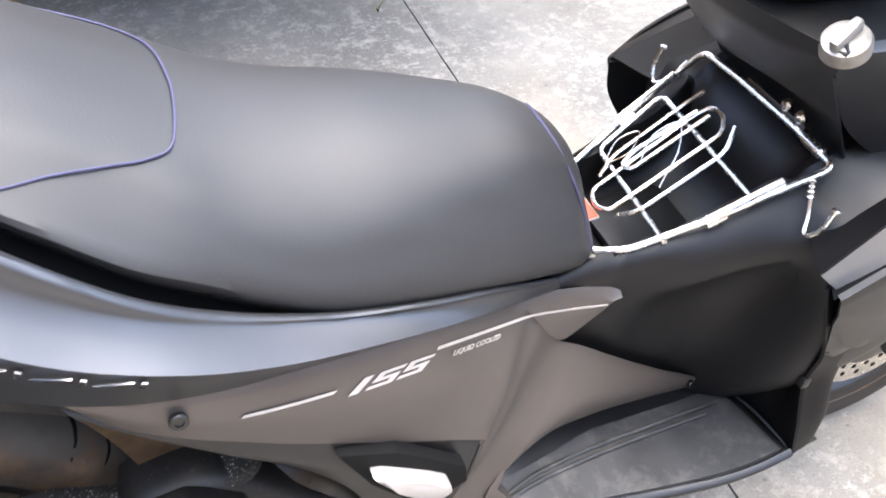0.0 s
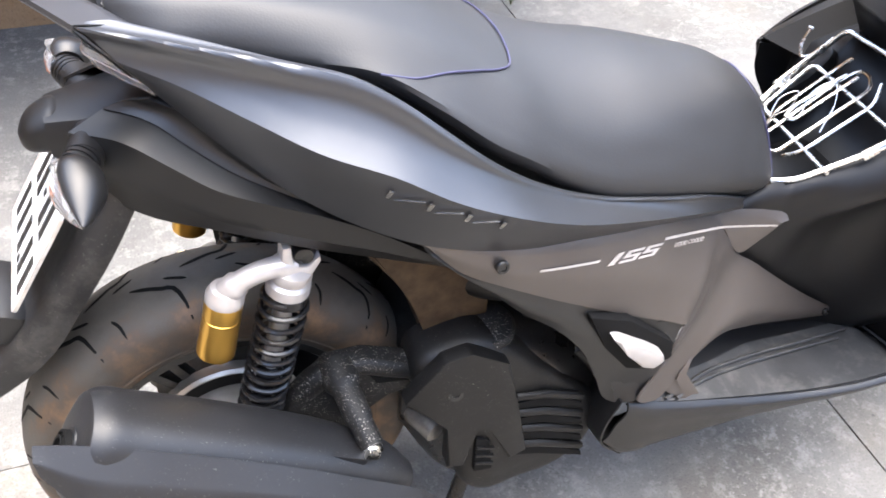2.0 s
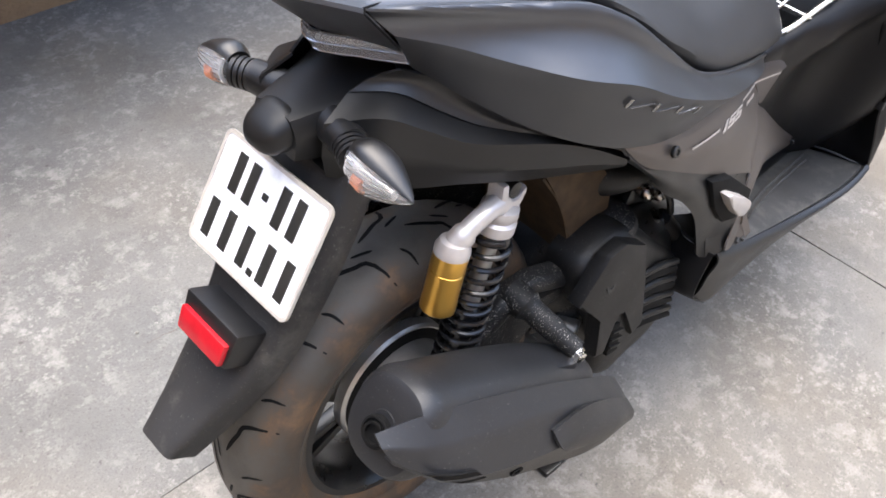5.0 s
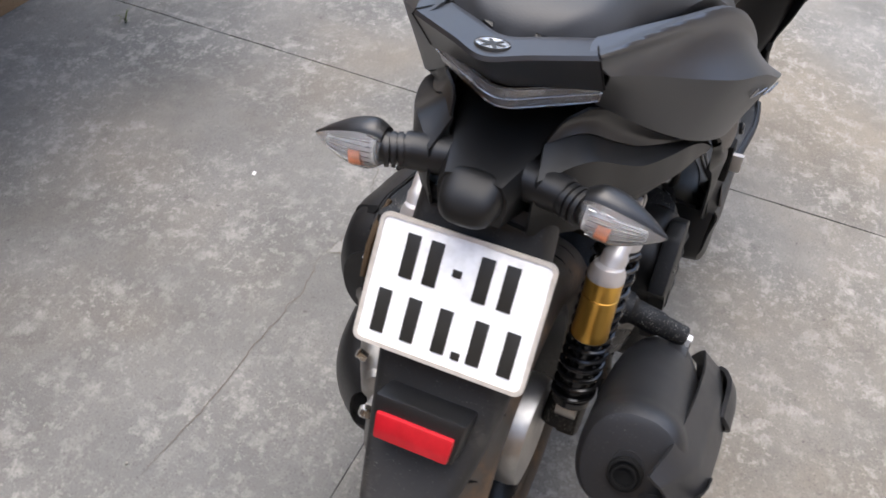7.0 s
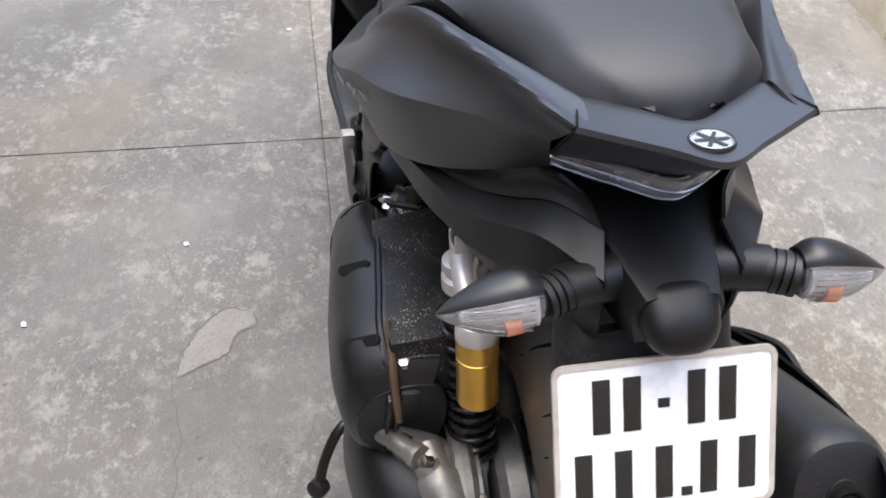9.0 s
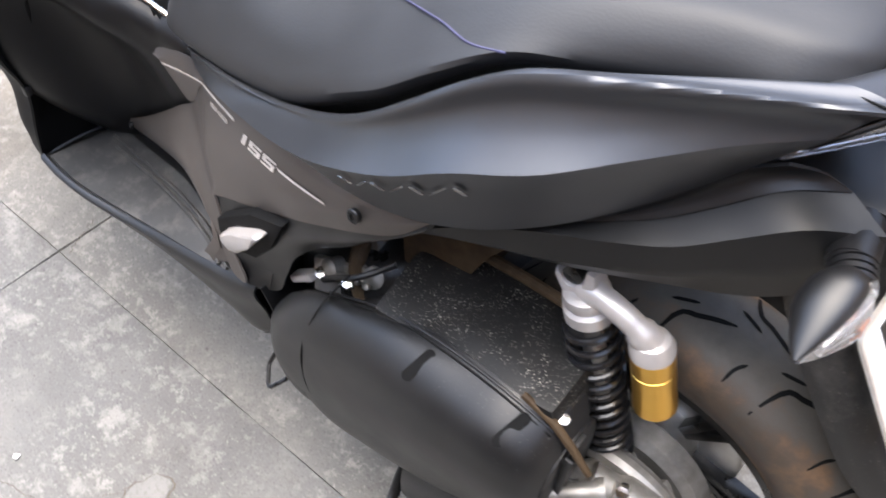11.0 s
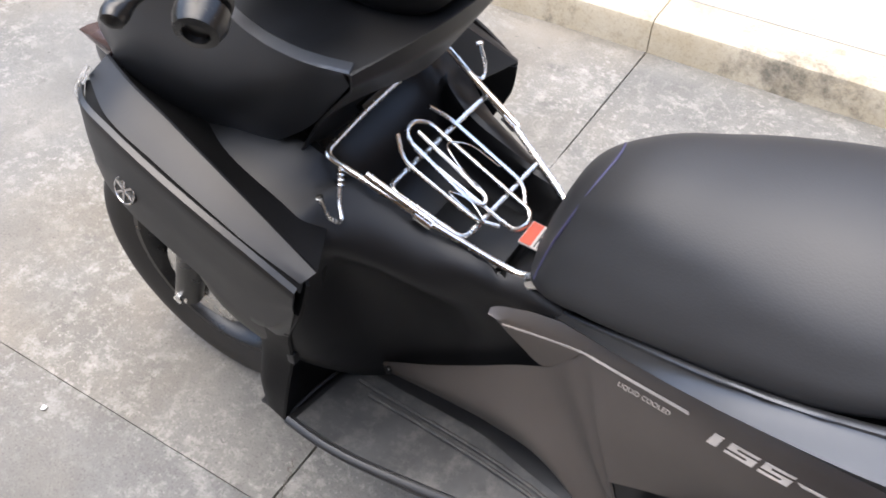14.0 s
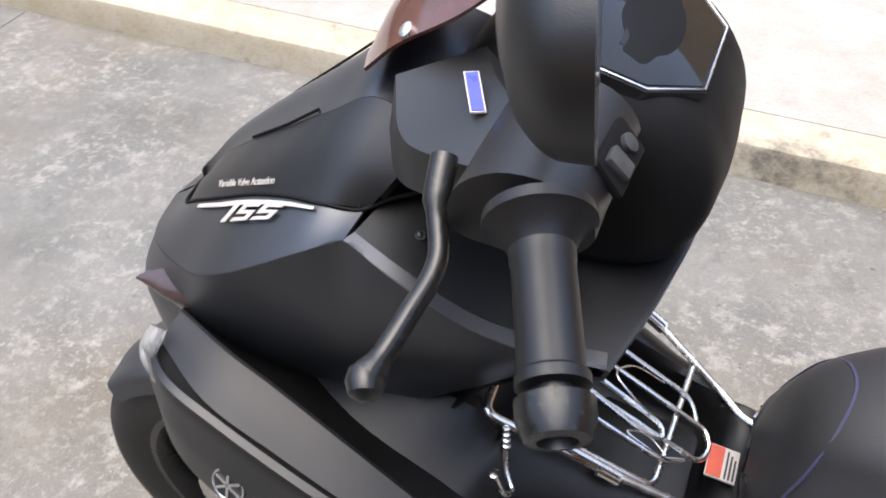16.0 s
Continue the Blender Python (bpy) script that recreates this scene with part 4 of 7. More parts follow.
rim = bmesh.new()
for r0, r1, z in ((0.0, 0.0045, 0.0022),):
    o, i = rounded(0.191, 0.141, 0.010), rounded(0.182, 0.132, 0.007)
    vo = [[rim.verts.new(pm @ Vector((x, y, h))) for x, y in q] for q, h in ((o, -0.0015), (o, 0.0025), (i, 0.0025), (i, 0.0008))]
    for a, b in zip(vo, vo[1:]):
        for k in range(len(a)):
            rim.faces.new((a[k], a[(k + 1) % len(a)], b[(k + 1) % len(a)], b[k]))
part("rim", rim, PLATERIM, plate, "raised metal rim")
for y, xs in ((0.032, (-0.055, -0.029, 0.026, 0.053)), (-0.032, (-0.071, -0.037, -0.002, 0.037, 0.071))):
    for x in xs:
        part("plate_bar", slab([(x - 0.0075, y - 0.0235), (x + 0.0075, y - 0.0235), (x + 0.0075, y + 0.0235), (x - 0.0075, y + 0.0235)], 0.0008, 0.0022, "z", 0.0004, None, pm), DARKDECAL, plate, "black bar")
for x, y in ((-0.002, 0.030), (0.018, -0.052)):
    part("plate_bar", slab([(x - 0.005, y - 0.004), (x + 0.005, y - 0.004), (x + 0.005, y + 0.004), (x - 0.005, y + 0.004)], 0.0008, 0.0022, "z", 0.0004, None, pm), DARKDECAL, plate)
rm = plane_at((-0.285, -0.002, 0.612), (0, -1, 0), (0.45, 0, 0.9))
holder = part("reflector_holder", slab([(-0.052, 0.03), (0.052, 0.03), (0.046, -0.02), (-0.046, -0.02)], -0.055, 0.012, "z", 0.006, None, rm), PLASTIC, scooter, "black wedge-shaped reflector holder")
part("reflector", slab([(-0.044, 0.013), (0.044, 0.013), (0.042, -0.016), (-0.042, -0.016)], 0.010, 0.019, "z", 0.003, None, rm), REDLENS, holder, "red rear reflector")

# rear indicators on ribbed stalks
for sgn in (1, -1):
    ind = part("rear_indicator", tube([(-0.125, sgn * 0.03, 0.848), (-0.133, sgn * 0.06, 0.849), (-0.139, sgn * 0.085, 0.850)], [0.022, 0.0205, 0.019], 18), RUBBERPART, scooter, "turn indicator on a ribbed rubber stalk")
    ribs = bmesh.new()
    for k in range(4):
        s = k / 3
        tube([(-0.139 - 0.008 * s, sgn * (0.080 + 0.020 * s), 0.850), (-0.141 - 0.008 * s, sgn * (0.0845 + 0.020 * s), 0.850)], 0.0185, 18, bm=ribs)
    tube([(-0.139, sgn * 0.08, 0.850), (-0.148, sgn * 0.112, 0.851)], 0.0155, 16, bm=ribs)
    part("ribbed_stalk", ribs, RUBBERPART, ind, "ribbed rubber stalk")
    def shell(dx, dz):
        rows = []
        for u, w, h in ((0.0, 0.018, 0.020), (0.15, 0.024, 0.027), (0.4, 0.026, 0.025), (0.7, 0.017, 0.016), (0.92, 0.007, 0.006), (1.0, 0.002, 0.002)):
            c = Vector((-0.146, sgn * 0.104, 0.852)).lerp(Vector((-0.146, sgn * 0.184, 0.843)), u)
            rows.append([(c.x + dx + w * math.cos(a), c.y, c.z + dz + h * math.sin(a)) for a in np.linspace(0, 2 * math.pi, 17)[:-1]])
        return rows
    body = []
    lens = []
    for r in shell(0, 0):
        c = np.mean(np.array(r), axis=0)
        w = max(q[0] for q in r) - c[0]
        def split(q, side, gap):
            edge = c[0] - 0.20 * w - 0.55 * (q[2] - c[2]) + gap
            return (max(q[0], edge) if side > 0 else min(q[0], edge), q[1], q[2])
        body.append([split(q, 1, 0.0) for q in r])
        lens.append([split(q, -1, -0.001) for q in r])
    part("housing", loft(body, 16, 24, closed=True, cap=True), PLASTIC, ind, "pointed black housing")
    part("lens", loft(lens, 16, 24, closed=True, cap=True), CLEAR, ind, "clear ribbed lens")
    part("bulb", tube([(-0.163, sgn * 0.122, 0.844), (-0.164, sgn * 0.134, 0.842)], 0.0085, 12), AMBER, ind, "amber bulb")
    for k in range(6):
        w = 0.010 * (k - 2.5) / 2.5 * 1.5
        part("lens_rib", tube([(-0.1660, sgn * 0.112, 0.851 + w), (-0.1640, sgn * 0.140, 0.849 + w * 0.8), (-0.1560, sgn * 0.166, 0.845 + w * 0.45)], 0.0007, 5), SILVERDECAL, ind)
    part("lamp_reflector", tube([(-0.150, sgn * 0.108, 0.850), (-0.150, sgn * 0.165, 0.845)], [0.018, 0.006], 14), REFLECTOR, ind, "white reflector behind the lens")

# ---- seat ----
# along the seat: x, half width at the base, base height, half width of the top, height of the shoulder, height of the crown
SEAT = [(0.756, 0.035, 0.655, 0.016, 0.670, 0.676), (0.745, 0.078, 0.640, 0.040, 0.697, 0.708), (0.722, 0.100, 0.648, 0.052, 0.746, 0.764), (0.67, 0.120, 0.668, 0.072, 0.776, 0.802), (0.58, 0.143, 0.696, 0.108, 0.786, 0.831), (0.50, 0.158, 0.718, 0.138, 0.782, 0.852), (0.42, 0.166, 0.742, 0.152, 0.792, 0.866), (0.36, 0.169, 0.776, 0.150, 0.826, 0.883), (0.315, 0.171, 0.808, 0.136, 0.868, 0.902), (0.27, 0.172, 0.838, 0.122, 0.900, 0.926), (0.21, 0.162, 0.886, 0.114, 0.936, 0.958), (0.15, 0.142, 0.924, 0.106, 0.964, 0.980), (0.08, 0.118, 0.936, 0.096, 0.982, 0.995), (0.0, 0.094, 0.946, 0.080, 0.992, 1.005), (-0.05, 0.084, 0.953, 0.070, 0.993, 1.005), (-0.076, 0.062, 0.955, 0.050, 0.990, 0.999), (-0.092, 0.036, 0.958, 0.028, 0.980, 0.988), (-0.098, 0.014, 0.960, 0.010, 0.970, 0.975)]


def seat_section(x, wb, zb, wt, zs, zc):
    half = [(0.0, zc), (wt * 0.55, zc - (zc - zs) * 0.22), (wt * 0.92, zs + (zc - zs) * 0.22), (wt + (wb - wt) * 0.14, zs - (zs - zb) * 0.12), (wt + (wb - wt) * 0.62 + 0.004, zs * 0.48 + zb * 0.52), (wb, zb + 0.012), (wb - 0.004, zb + 0.001), (wb - 0.02, zb - 0.012)]
    return [(x, -y, z) for y, z in half[::-1]] + [(x, y, z) for y, z in half[1:]]


seat_bm = loft([seat_section(*s) for s in SEAT], 90, 56)
seat = part("seat", thicken(seat_bm, 0.004), VINYL, scooter, "long stepped black vinyl seat with stitched seams")
SEAT_G = np.array([spline(seat_section(*s), 101) for s in SEAT])


def on_seat(x, v, out=0.002):
    """The seat's surface at x and at a share v from the right base over the crown to the left base."""
    xs = SEAT_G[:, 0, 0]
    j = v * 100
    j0 = min(int(j), 99)
    line = SEAT_G[:, j0] * (1 - j + j0) + SEAT_G[:, j0 + 1] * (j - j0)
    k = np.argsort(xs)
    p = np.array([x, np.interp(x, xs[k], line[k, 1]), np.interp(x, xs[k], line[k, 2])])
    d = np.array([0, p[1], (p[2] - 0.80) * 0.8 + 0.04])
    return tuple(p + out * d / np.linalg.norm(d))


def seam_point(x, y):
    vs = np.linspace(0.5, 1.0, 60)
    return min((on_seat(x, v) for v in vs), key=lambda q: abs(q[1] - y) + (0.0 if q[2] > 0.7 else 1.0))


half = [seam_point(x, y) for x, y in ((0.150, 0.145), (0.187, 0.140), (0.228, 0.128), (0.266, 0.115), (0.295, 0.102), (0.313, 0.086), (0.322, 0.062), (0.326, 0.032), (0.328, 0.001))]
seam = half + [(x, -y, z) for x, y, z in half[-2::-1]]
part("seam", tube([tuple(q) for q in spline(seam, 90)], 0.0013, 6), STITCH, seat, "raised blue-violet stitched seam")
nose = [on_seat(x, v, 0.0045) for x, v in ((0.735, 0.13), (0.728, 0.22), (0.712, 0.32), (0.698, 0.42), (0.692, 0.5), (0.698, 0.58), (0.712, 0.68), (0.728, 0.78), (0.735, 0.87))]
part("seam", tube([tuple(q) for q in spline(nose, 60)], 0.0017, 6), STITCH, seat, "stitched seam round the seat's nose")
base = loft([[(x, -(wb - 0.008), zb - 0.004), (x, -(wb - 0.03), zb - 0.03), (x, 0, zb - 0.035), (x, wb - 0.03, zb - 0.03), (x, wb - 0.008, zb - 0.004)] for x, wb, zb, *_ in SEAT], 50, 12)
part("seat_base", thicken(base, 0.003), RUBBERPART, seat, "black plastic seat pan")

# ---- centre tunnel, footboards and leg shield ----
TUN = [(0.66, [(0, 0.60), (0.05, 0.602), (0.070, 0.604), (0.084, 0.598), (0.092, 0.575), (0.090, 0.52), (0.088, 0.44), (0.10, 0.36)]),
       (0.72, [(0, 0.615), (0.055, 0.617), (0.076, 0.618), (0.086, 0.606), (0.084, 0.570), (0.082, 0.50), (0.080, 0.42), (0.09, 0.34)]),
       (0.775, [(0, 0.618), (0.05, 0.620), (0.076, 0.632), (0.090, 0.618), (0.090, 0.580), (0.084, 0.50), (0.074, 0.41), (0.078, 0.32)]),
       (0.795, [(0, 0.588), (0.060, 0.592), (0.082, 0.638), (0.096, 0.628), (0.098, 0.590), (0.087, 0.50), (0.073, 0.40), (0.074, 0.31)]),
       (0.86, [(0, 0.584), (0.070, 0.590), (0.090, 0.664), (0.112, 0.652), (0.130, 0.612), (0.104, 0.570), (0.072, 0.39), (0.070, 0.295)]),
       (0.93, [(0, 0.592), (0.078, 0.602), (0.098, 0.698), (0.124, 0.686), (0.153, 0.645), (0.116, 0.590), (0.078, 0.40), (0.068, 0.285)]),
       (0.960, [(0, 0.610), (0.082, 0.622), (0.103, 0.716), (0.132, 0.700), (0.170, 0.664), (0.130, 0.595), (0.095, 0.41), (0.066, 0.278)]),
       (1.00, [(0, 0.690), (0.082, 0.704), (0.105, 0.738), (0.145, 0.716), (0.205, 0.686), (0.225, 0.60), (0.190, 0.46), (0.085, 0.275)]),
       (1.10, [(0, 0.74), (0.075, 0.745), (0.100, 0.752), (0.150, 0.738), (0.210, 0.705), (0.235, 0.62), (0.225, 0.52), (0.15, 0.36)]),
       (1.24, [(0, 0.70), (0.075, 0.705), (0.100, 0.708), (0.140, 0.705), (0.180, 0.695), (0.165, 0.665), (0.14, 0.63), (0.11, 0.60)])]
tun = loft([[(x, -y, z) for y, z in h[::-1]] + [(x, y, z) for y, z in h[1:]] for x, h in TUN], 50, 90)
part("centre_tunnel", thicken(tun, 0.003), TUNNELBLACK, scooter, "black plastic centre tunnel with a sunken luggage tray")
pad_line = [(0.800, -0.040), (0.806, -0.050), (0.905, -0.062), (0.918, -0.052), (0.920, 0.050), (0.906, 0.060), (0.806, 0.050), (0.800, 0.040)]
pad = slab(pad_line, -0.004, 0.007, "z", 0.004, None, Matrix.Translation((0.0, 0.0, 0.592)))
part("tray_pad", pad, FADED, scooter, "dark rubber pad in the luggage tray")
SHIELD_EDGE = [(0.936, 0.238, 0.674), (0.947, 0.247, 0.625), (0.985, 0.236, 0.55), (1.028, 0.205, 0.43), (1.045, 0.213, 0.35), (1.058, 0.217, 0.285)]
inner = [[(1.01, 0.16, 0.70), (0.98, 0.205, 0.688), SHIELD_EDGE[0]], [(0.975, 0.160, 0.645), (1.01, 0.205, 0.64), SHIELD_EDGE[1]], [(0.985, 0.165, 0.56), (1.045, 0.195, 0.56), SHIELD_EDGE[2]], [(1.01, 0.125, 0.43), (1.062, 0.165, 0.43), SHIELD_EDGE[3]], [(1.02, 0.09, 0.35), (1.065, 0.15, 0.35), SHIELD_EDGE[4]], [(1.03, 0.068, 0.275), (1.06, 0.14, 0.278), SHIELD_EDGE[5]]]
sided("leg_shield", thicken(loft(inner, 30, 20), 0.004), DULL, scooter, "black plastic inner leg shield")

heel = [(0.500, 0.150, 0.392)]
FOOTWALL = [(x, max(0.05, y - 0.05), z + 0.012) for x, y, z in heel + FOOTIN]
FOOTIN2 = [(0.502, 0.176, 0.390)] + FOOTIN
floor_rows = [FOOTWALL, FOOTIN2, between(FOOTIN, FOOTEDGE, 0.12, 20), between(FOOTIN, FOOTEDGE, 0.9, 20), FOOTEDGE]
foot = loft(floor_rows, 14, 40)
boards = sided("footboard", thicken(foot, 0.006), PLASTIC, scooter, "black plastic footboard")
sided("toe_board", thicken(loft([[(0.96, 0.04, 0.262), (1.03, 0.04, 0.262), (1.11, 0.04, 0.262)], [(0.96, 0.13, 0.266), (1.03, 0.13, 0.268), (1.11, 0.13, 0.275)], [(0.96, 0.205, 0.270), (1.03, 0.208, 0.272), (1.11, 0.205, 0.280)]], 8, 8), 0.004), PLASTIC, scooter, "black toe board")
skirt_low = [(0.478, 0.200, 0.300), (0.51, 0.208, 0.270), (0.58, 0.206, 0.266), (0.70, 0.202, 0.262), (0.82, 0.204, 0.262), (0.94, 0.214, 0.268), (1.05, 0.212, 0.272)]
skirt_in = [(x, y - 0.07, z - 0.004) for x, y, z in skirt_low]
sided("footboard_skirt", thicken(loft([off(FOOTEDGE, 0, -0.004, 0.004), off(FOOTEDGE, 0, 0.004, 0.0), between(FOOTEDGE, skirt_low, 0.5, 20, 0.006), skirt_low, skirt_in], 20, 44), 0.003), PLASTIC, scooter, "black lower skirt of the footboard")
sided("skirt_end", thicken(grid_mesh([spline([(0.492, 0.206, 0.392), (0.476, 0.203, 0.33), (0.478, 0.201, 0.298), (0.512, 0.207, 0.268)], 12), spline([(0.490, 0.16, 0.392), (0.474, 0.16, 0.33), (0.476, 0.16, 0.292), (0.515, 0.16, 0.262)], 12), spline([(0.500, 0.11, 0.392), (0.486, 0.11, 0.33), (0.490, 0.11, 0.292), (0.53, 0.12, 0.262)], 12)]), 0.003), PLASTIC, scooter, "black rear end of the footboard skirt")
for sgn, board in ((1, boards[0]), (-1, boards[1])):
    def on_board(u, v, up=0.0):
        a, b = spline(FOOTIN, 101), spline(FOOTEDGE, 101)
        i = int(u * 100)
        q = a[i] * (1 - v) + b[i] * v
        return (q[0], sgn * q[1], q[2] + up)
    rows = [[on_board(u, v, 0.004) for u in np.linspace(0.06, 0.985, 40)] for v in np.linspace(0.06, 0.93, 12)]
    part("rubber_mat", thicken(grid_mesh(rows), 0.004), MATGREY, board, "scuffed dark rubber foot mat")
    for v0, a, b in ((0.30, 0.12, 0.75), (0.42, 0.16, 0.70)):
        line = [on_board(u, v, 0.0085) for u, v in ((a, 0.92), (a + 0.05, 0.6), (a + 0.12, v0 + 0.05), (a + 0.25, v0), (b, v0 * 0.8), (b + 0.18, v0 * 0.75))]
        part("mat_rib", tube([tuple(q) for q in spline(line, 40)], 0.003, 6), MATGREY, board)
    part("footboard_edge", tube([tuple((q[0], sgn * q[1], q[2])) for q in spline([SHIELD_EDGE[5], (1.045, 0.14, 0.290), (1.028, 0.072, 0.287)], 16)], 0.0025, 6), RUBBERPART, board)
    for q in ((0.985, 0.215, 0.545), (1.035, 0.17, 0.40)):
        part("shield_screw", lathe([(0.010, -0.012), (0.010, 0.002), (0.006, 0.002), (0.005, -0.002)], along((q[0] + 0.03, sgn * (q[1] - 0.02), q[2] + 0.02), (q[0] - 0.06, sgn * (q[1] + 0.01), q[2] + 0.06)), 14), DARKHOLE, scooter, "dark screw hole")
    part("shield_clip", block((0.012, 0.012, 0.02), pose(1.022, sgn * 0.203, 0.447), 0.003), PLASTIC, scooter)

# side fairing of the front, with the bright upper edge
OUT_TOP = [(0.930, 0.226, 0.688), (1.017, 0.214, 0.730), (1.105, 0.200, 0.766), (1.165, 0.188, 0.785), (1.213, 0.178, 0.796), (1.285, 0.150, 0.798)]
STRIP_LOW = [(0.939, 0.243, 0.681), (0.997, 0.246, 0.707), (1.063, 0.243, 0.735), (1.136, 0.235, 0.759), (1.218, 0.220, 0.779), (1.292, 0.178, 0.783)]
OUT_RIDGE = [(0.943, 0.252, 0.671), (0.991, 0.256, 0.703), (1.054, 0.256, 0.733), (1.124, 0.250, 0.757), (1.200, 0.238, 0.778), (1.254, 0.223, 0.784), (1.312, 0.180, 0.770)]
OUT_LOW = [(0.952, 0.250, 0.628), (1.022, 0.246, 0.560), (1.092, 0.250, 0.606), (1.149, 0.250, 0.638), (1.200, 0.244, 0.655), (1.27, 0.222, 0.675), (1.325, 0.175, 0.715)]
OUT_BOT = [(0.985, 0.236, 0.55), (1.03, 0.225, 0.52), (1.092, 0.215, 0.590), (1.149, 0.20, 0.615), (1.20, 0.19, 0.63), (1.26, 0.16, 0.64), (1.31, 0.13, 0.66)]
sided("front_grey_strip", thicken(loft([OUT_TOP, between(OUT_TOP, STRIP_LOW, 0.5, 12, 0.002), STRIP_LOW], 8, 40), 0.003), MATTE, scooter, "matte dark grey strip on the front fairing")
sided("strip_groove", thicken(loft([off(STRIP_LOW, 0, -0.004, -0.004), off(OUT_RIDGE, -0.003, -0.006, -0.004)], 4, 40), 0.002), DARKHOLE, scooter, "dark groove under the grey strip")
sided("front_fairing", thicken(faceted([off(OUT_RIDGE, 0, -0.007, 0.002), OUT_RIDGE, off(OUT_RIDGE, 0, 0.002, -0.007), between(OUT_RIDGE, OUT_LOW, 0.55, 12, 0.003), OUT_LOW, OUT_BOT], 5, 8), 0.003), PLASTIC, scooter, "satin black front side fairing")
lower_leg = loft([SHIELD_EDGE[1:], [(1.02, 0.240, 0.60), (1.05, 0.225, 0.54), (1.075, 0.205, 0.43), (1.09, 0.21, 0.35), (1.10, 0.205, 0.285)], [(1.10, 0.20, 0.56), (1.12, 0.17, 0.50), (1.11, 0.13, 0.43), (1.11, 0.12, 0.35), (1.11, 0.12, 0.285)]], 14, 24)
sided("leg_shield_outer", thicken(lower_leg, 0.003), DULL, scooter, "black outer side of the leg shield")
for sgn in (1, -1):
    fe = along((1.190, sgn * 0.2475, 0.703), (1.20, sgn * 0.40, 0.76))
    b = part("fairing_emblem", lathe([(0.0180, -0.004), (0.0180, 0.0010), (0.001, 0.0012)], fe, 32), DARKDECAL, scooter, "round dark emblem with thin silver lines")
    part("ring", tube([fe @ Vector((0.0168 * math.cos(t), 0.0168 * math.sin(t), 0.0014)) for t in np.linspace(0, 2 * math.pi, 33)[:-1]], 0.0011, 6, closed=True), SILVERDECAL, b)
    spokes = bmesh.new()
    for k in range(3):
        block((0.0030, 0.030, 0.0012), fe @ Matrix.Rotation(radians(60 * k), 4, "Z") @ pose(0, 0, 0.0020), 0, spokes)
    part("spokes", spokes, SILVERDECAL, b)
    fl = loft([[(1.285, sgn * 0.178, 0.800), (1.300, sgn * 0.172, 0.792), (1.318, sgn * 0.160, 0.778)], [(1.29, sgn * 0.200, 0.772), (1.308, sgn * 0.192, 0.768), (1.325, sgn * 0.175, 0.758)], [(1.255, sgn * 0.222, 0.764), (1.285, sgn * 0.207, 0.758), (1.31, sgn * 0.190, 0.745)]], 10, 10)
    part("front_indicator", thicken(fl, 0.004), CLEAR, scooter, "clear front indicator lens")
# dark panel between the strip and the tunnel shoulder
inner_top = loft([OUT_TOP, [(0.95, 0.19, 0.682), (1.02, 0.17, 0.705), (1.09, 0.155, 0.722), (1.16, 0.14, 0.735), (1.22, 0.14, 0.748), (1.28, 0.13, 0.76)], [(0.99, 0.12, 0.675), (1.04, 0.105, 0.690), (1.10, 0.09, 0.700), (1.16, 0.08, 0.70), (1.22, 0.08, 0.70), (1.28, 0.08, 0.71)]], 14, 30)
sided("inner_fairing", thicken(inner_top, 0.003), DULL, scooter, "black inner panel of the front fairing")
# nose cowl above
C_LIP = [(0.905, 0.165, 0.905), (0.95, 0.140, 0.850), (1.007, 0.125, 0.785), (1.06, 0.125, 0.745), (1.113, 0.120, 0.722), (1.167, 0.118, 0.712), (1.22, 0.125, 0.712), (1.273, 0.135, 0.720), (1.33, 0.125, 0.715), (1.385, 0.075, 0.692), (1.40, 0.0, 0.688)]
C_MID = [(0.900, 0.178, 0.928), (0.95, 0.178, 0.905), (1.007, 0.176, 0.875), (1.06, 0.172, 0.850), (1.113, 0.168, 0.830), (1.167, 0.162, 0.815), (1.22, 0.155, 0.803), (1.273, 0.148, 0.795), (1.33, 0.130, 0.780), (1.385, 0.080, 0.760), (1.405, 0.0, 0.755)]
C_CREASE = [(0.885, 0.188, 0.940), (0.92, 0.190, 0.937), (0.955, 0.191, 0.938), (0.992, 0.190, 0.944), (1.023, 0.187, 0.955), (1.062, 0.177, 0.964), (1.092, 0.166, 0.968), (1.121, 0.172, 0.953), (1.165, 0.177, 0.926), (1.20, 0.176, 0.903), (1.235, 0.168, 0.880), (1.28, 0.142, 0.852), (1.33, 0.108, 0.825), (1.375, 0.060, 0.800), (1.395, 0.0, 0.79)]
SHELF = C_CREASE[:7]
F_CREASE = C_CREASE[6:]
C_UP = [(1.092, 0.130, 0.969), (1.123, 0.137, 0.970), (1.16, 0.126, 0.957), (1.20, 0.114, 0.938), (1.25, 0.096, 0.905), (1.30, 0.073, 0.868), (1.345, 0.04, 0.828), (1.36, 0.0, 0.815)]
C_TOP = [(1.05, 0.088, 1.020), (1.10, 0.078, 1.036), (1.15, 0.070, 1.005), (1.20, 0.056, 0.968), (1.25, 0.040, 0.930), (1.30, 0.022, 0.886), (1.335, 0.008, 0.845), (1.35, 0.0, 0.828)]
STRIP_IN = [(x + 0.002, y - 0.011 - 0.002 * k / 6, z + 0.005 - 0.003 * k / 6) for k, (x, y, z) in enumerate(SHELF)]
STRIP_IN[-1] = (1.088, 0.155, 0.969)
sided("nose_cowl", thicken(loft([C_LIP, C_MID, C_CREASE], 20, 60), 0.003), SATIN, scooter, "satin black lower nose cowl")
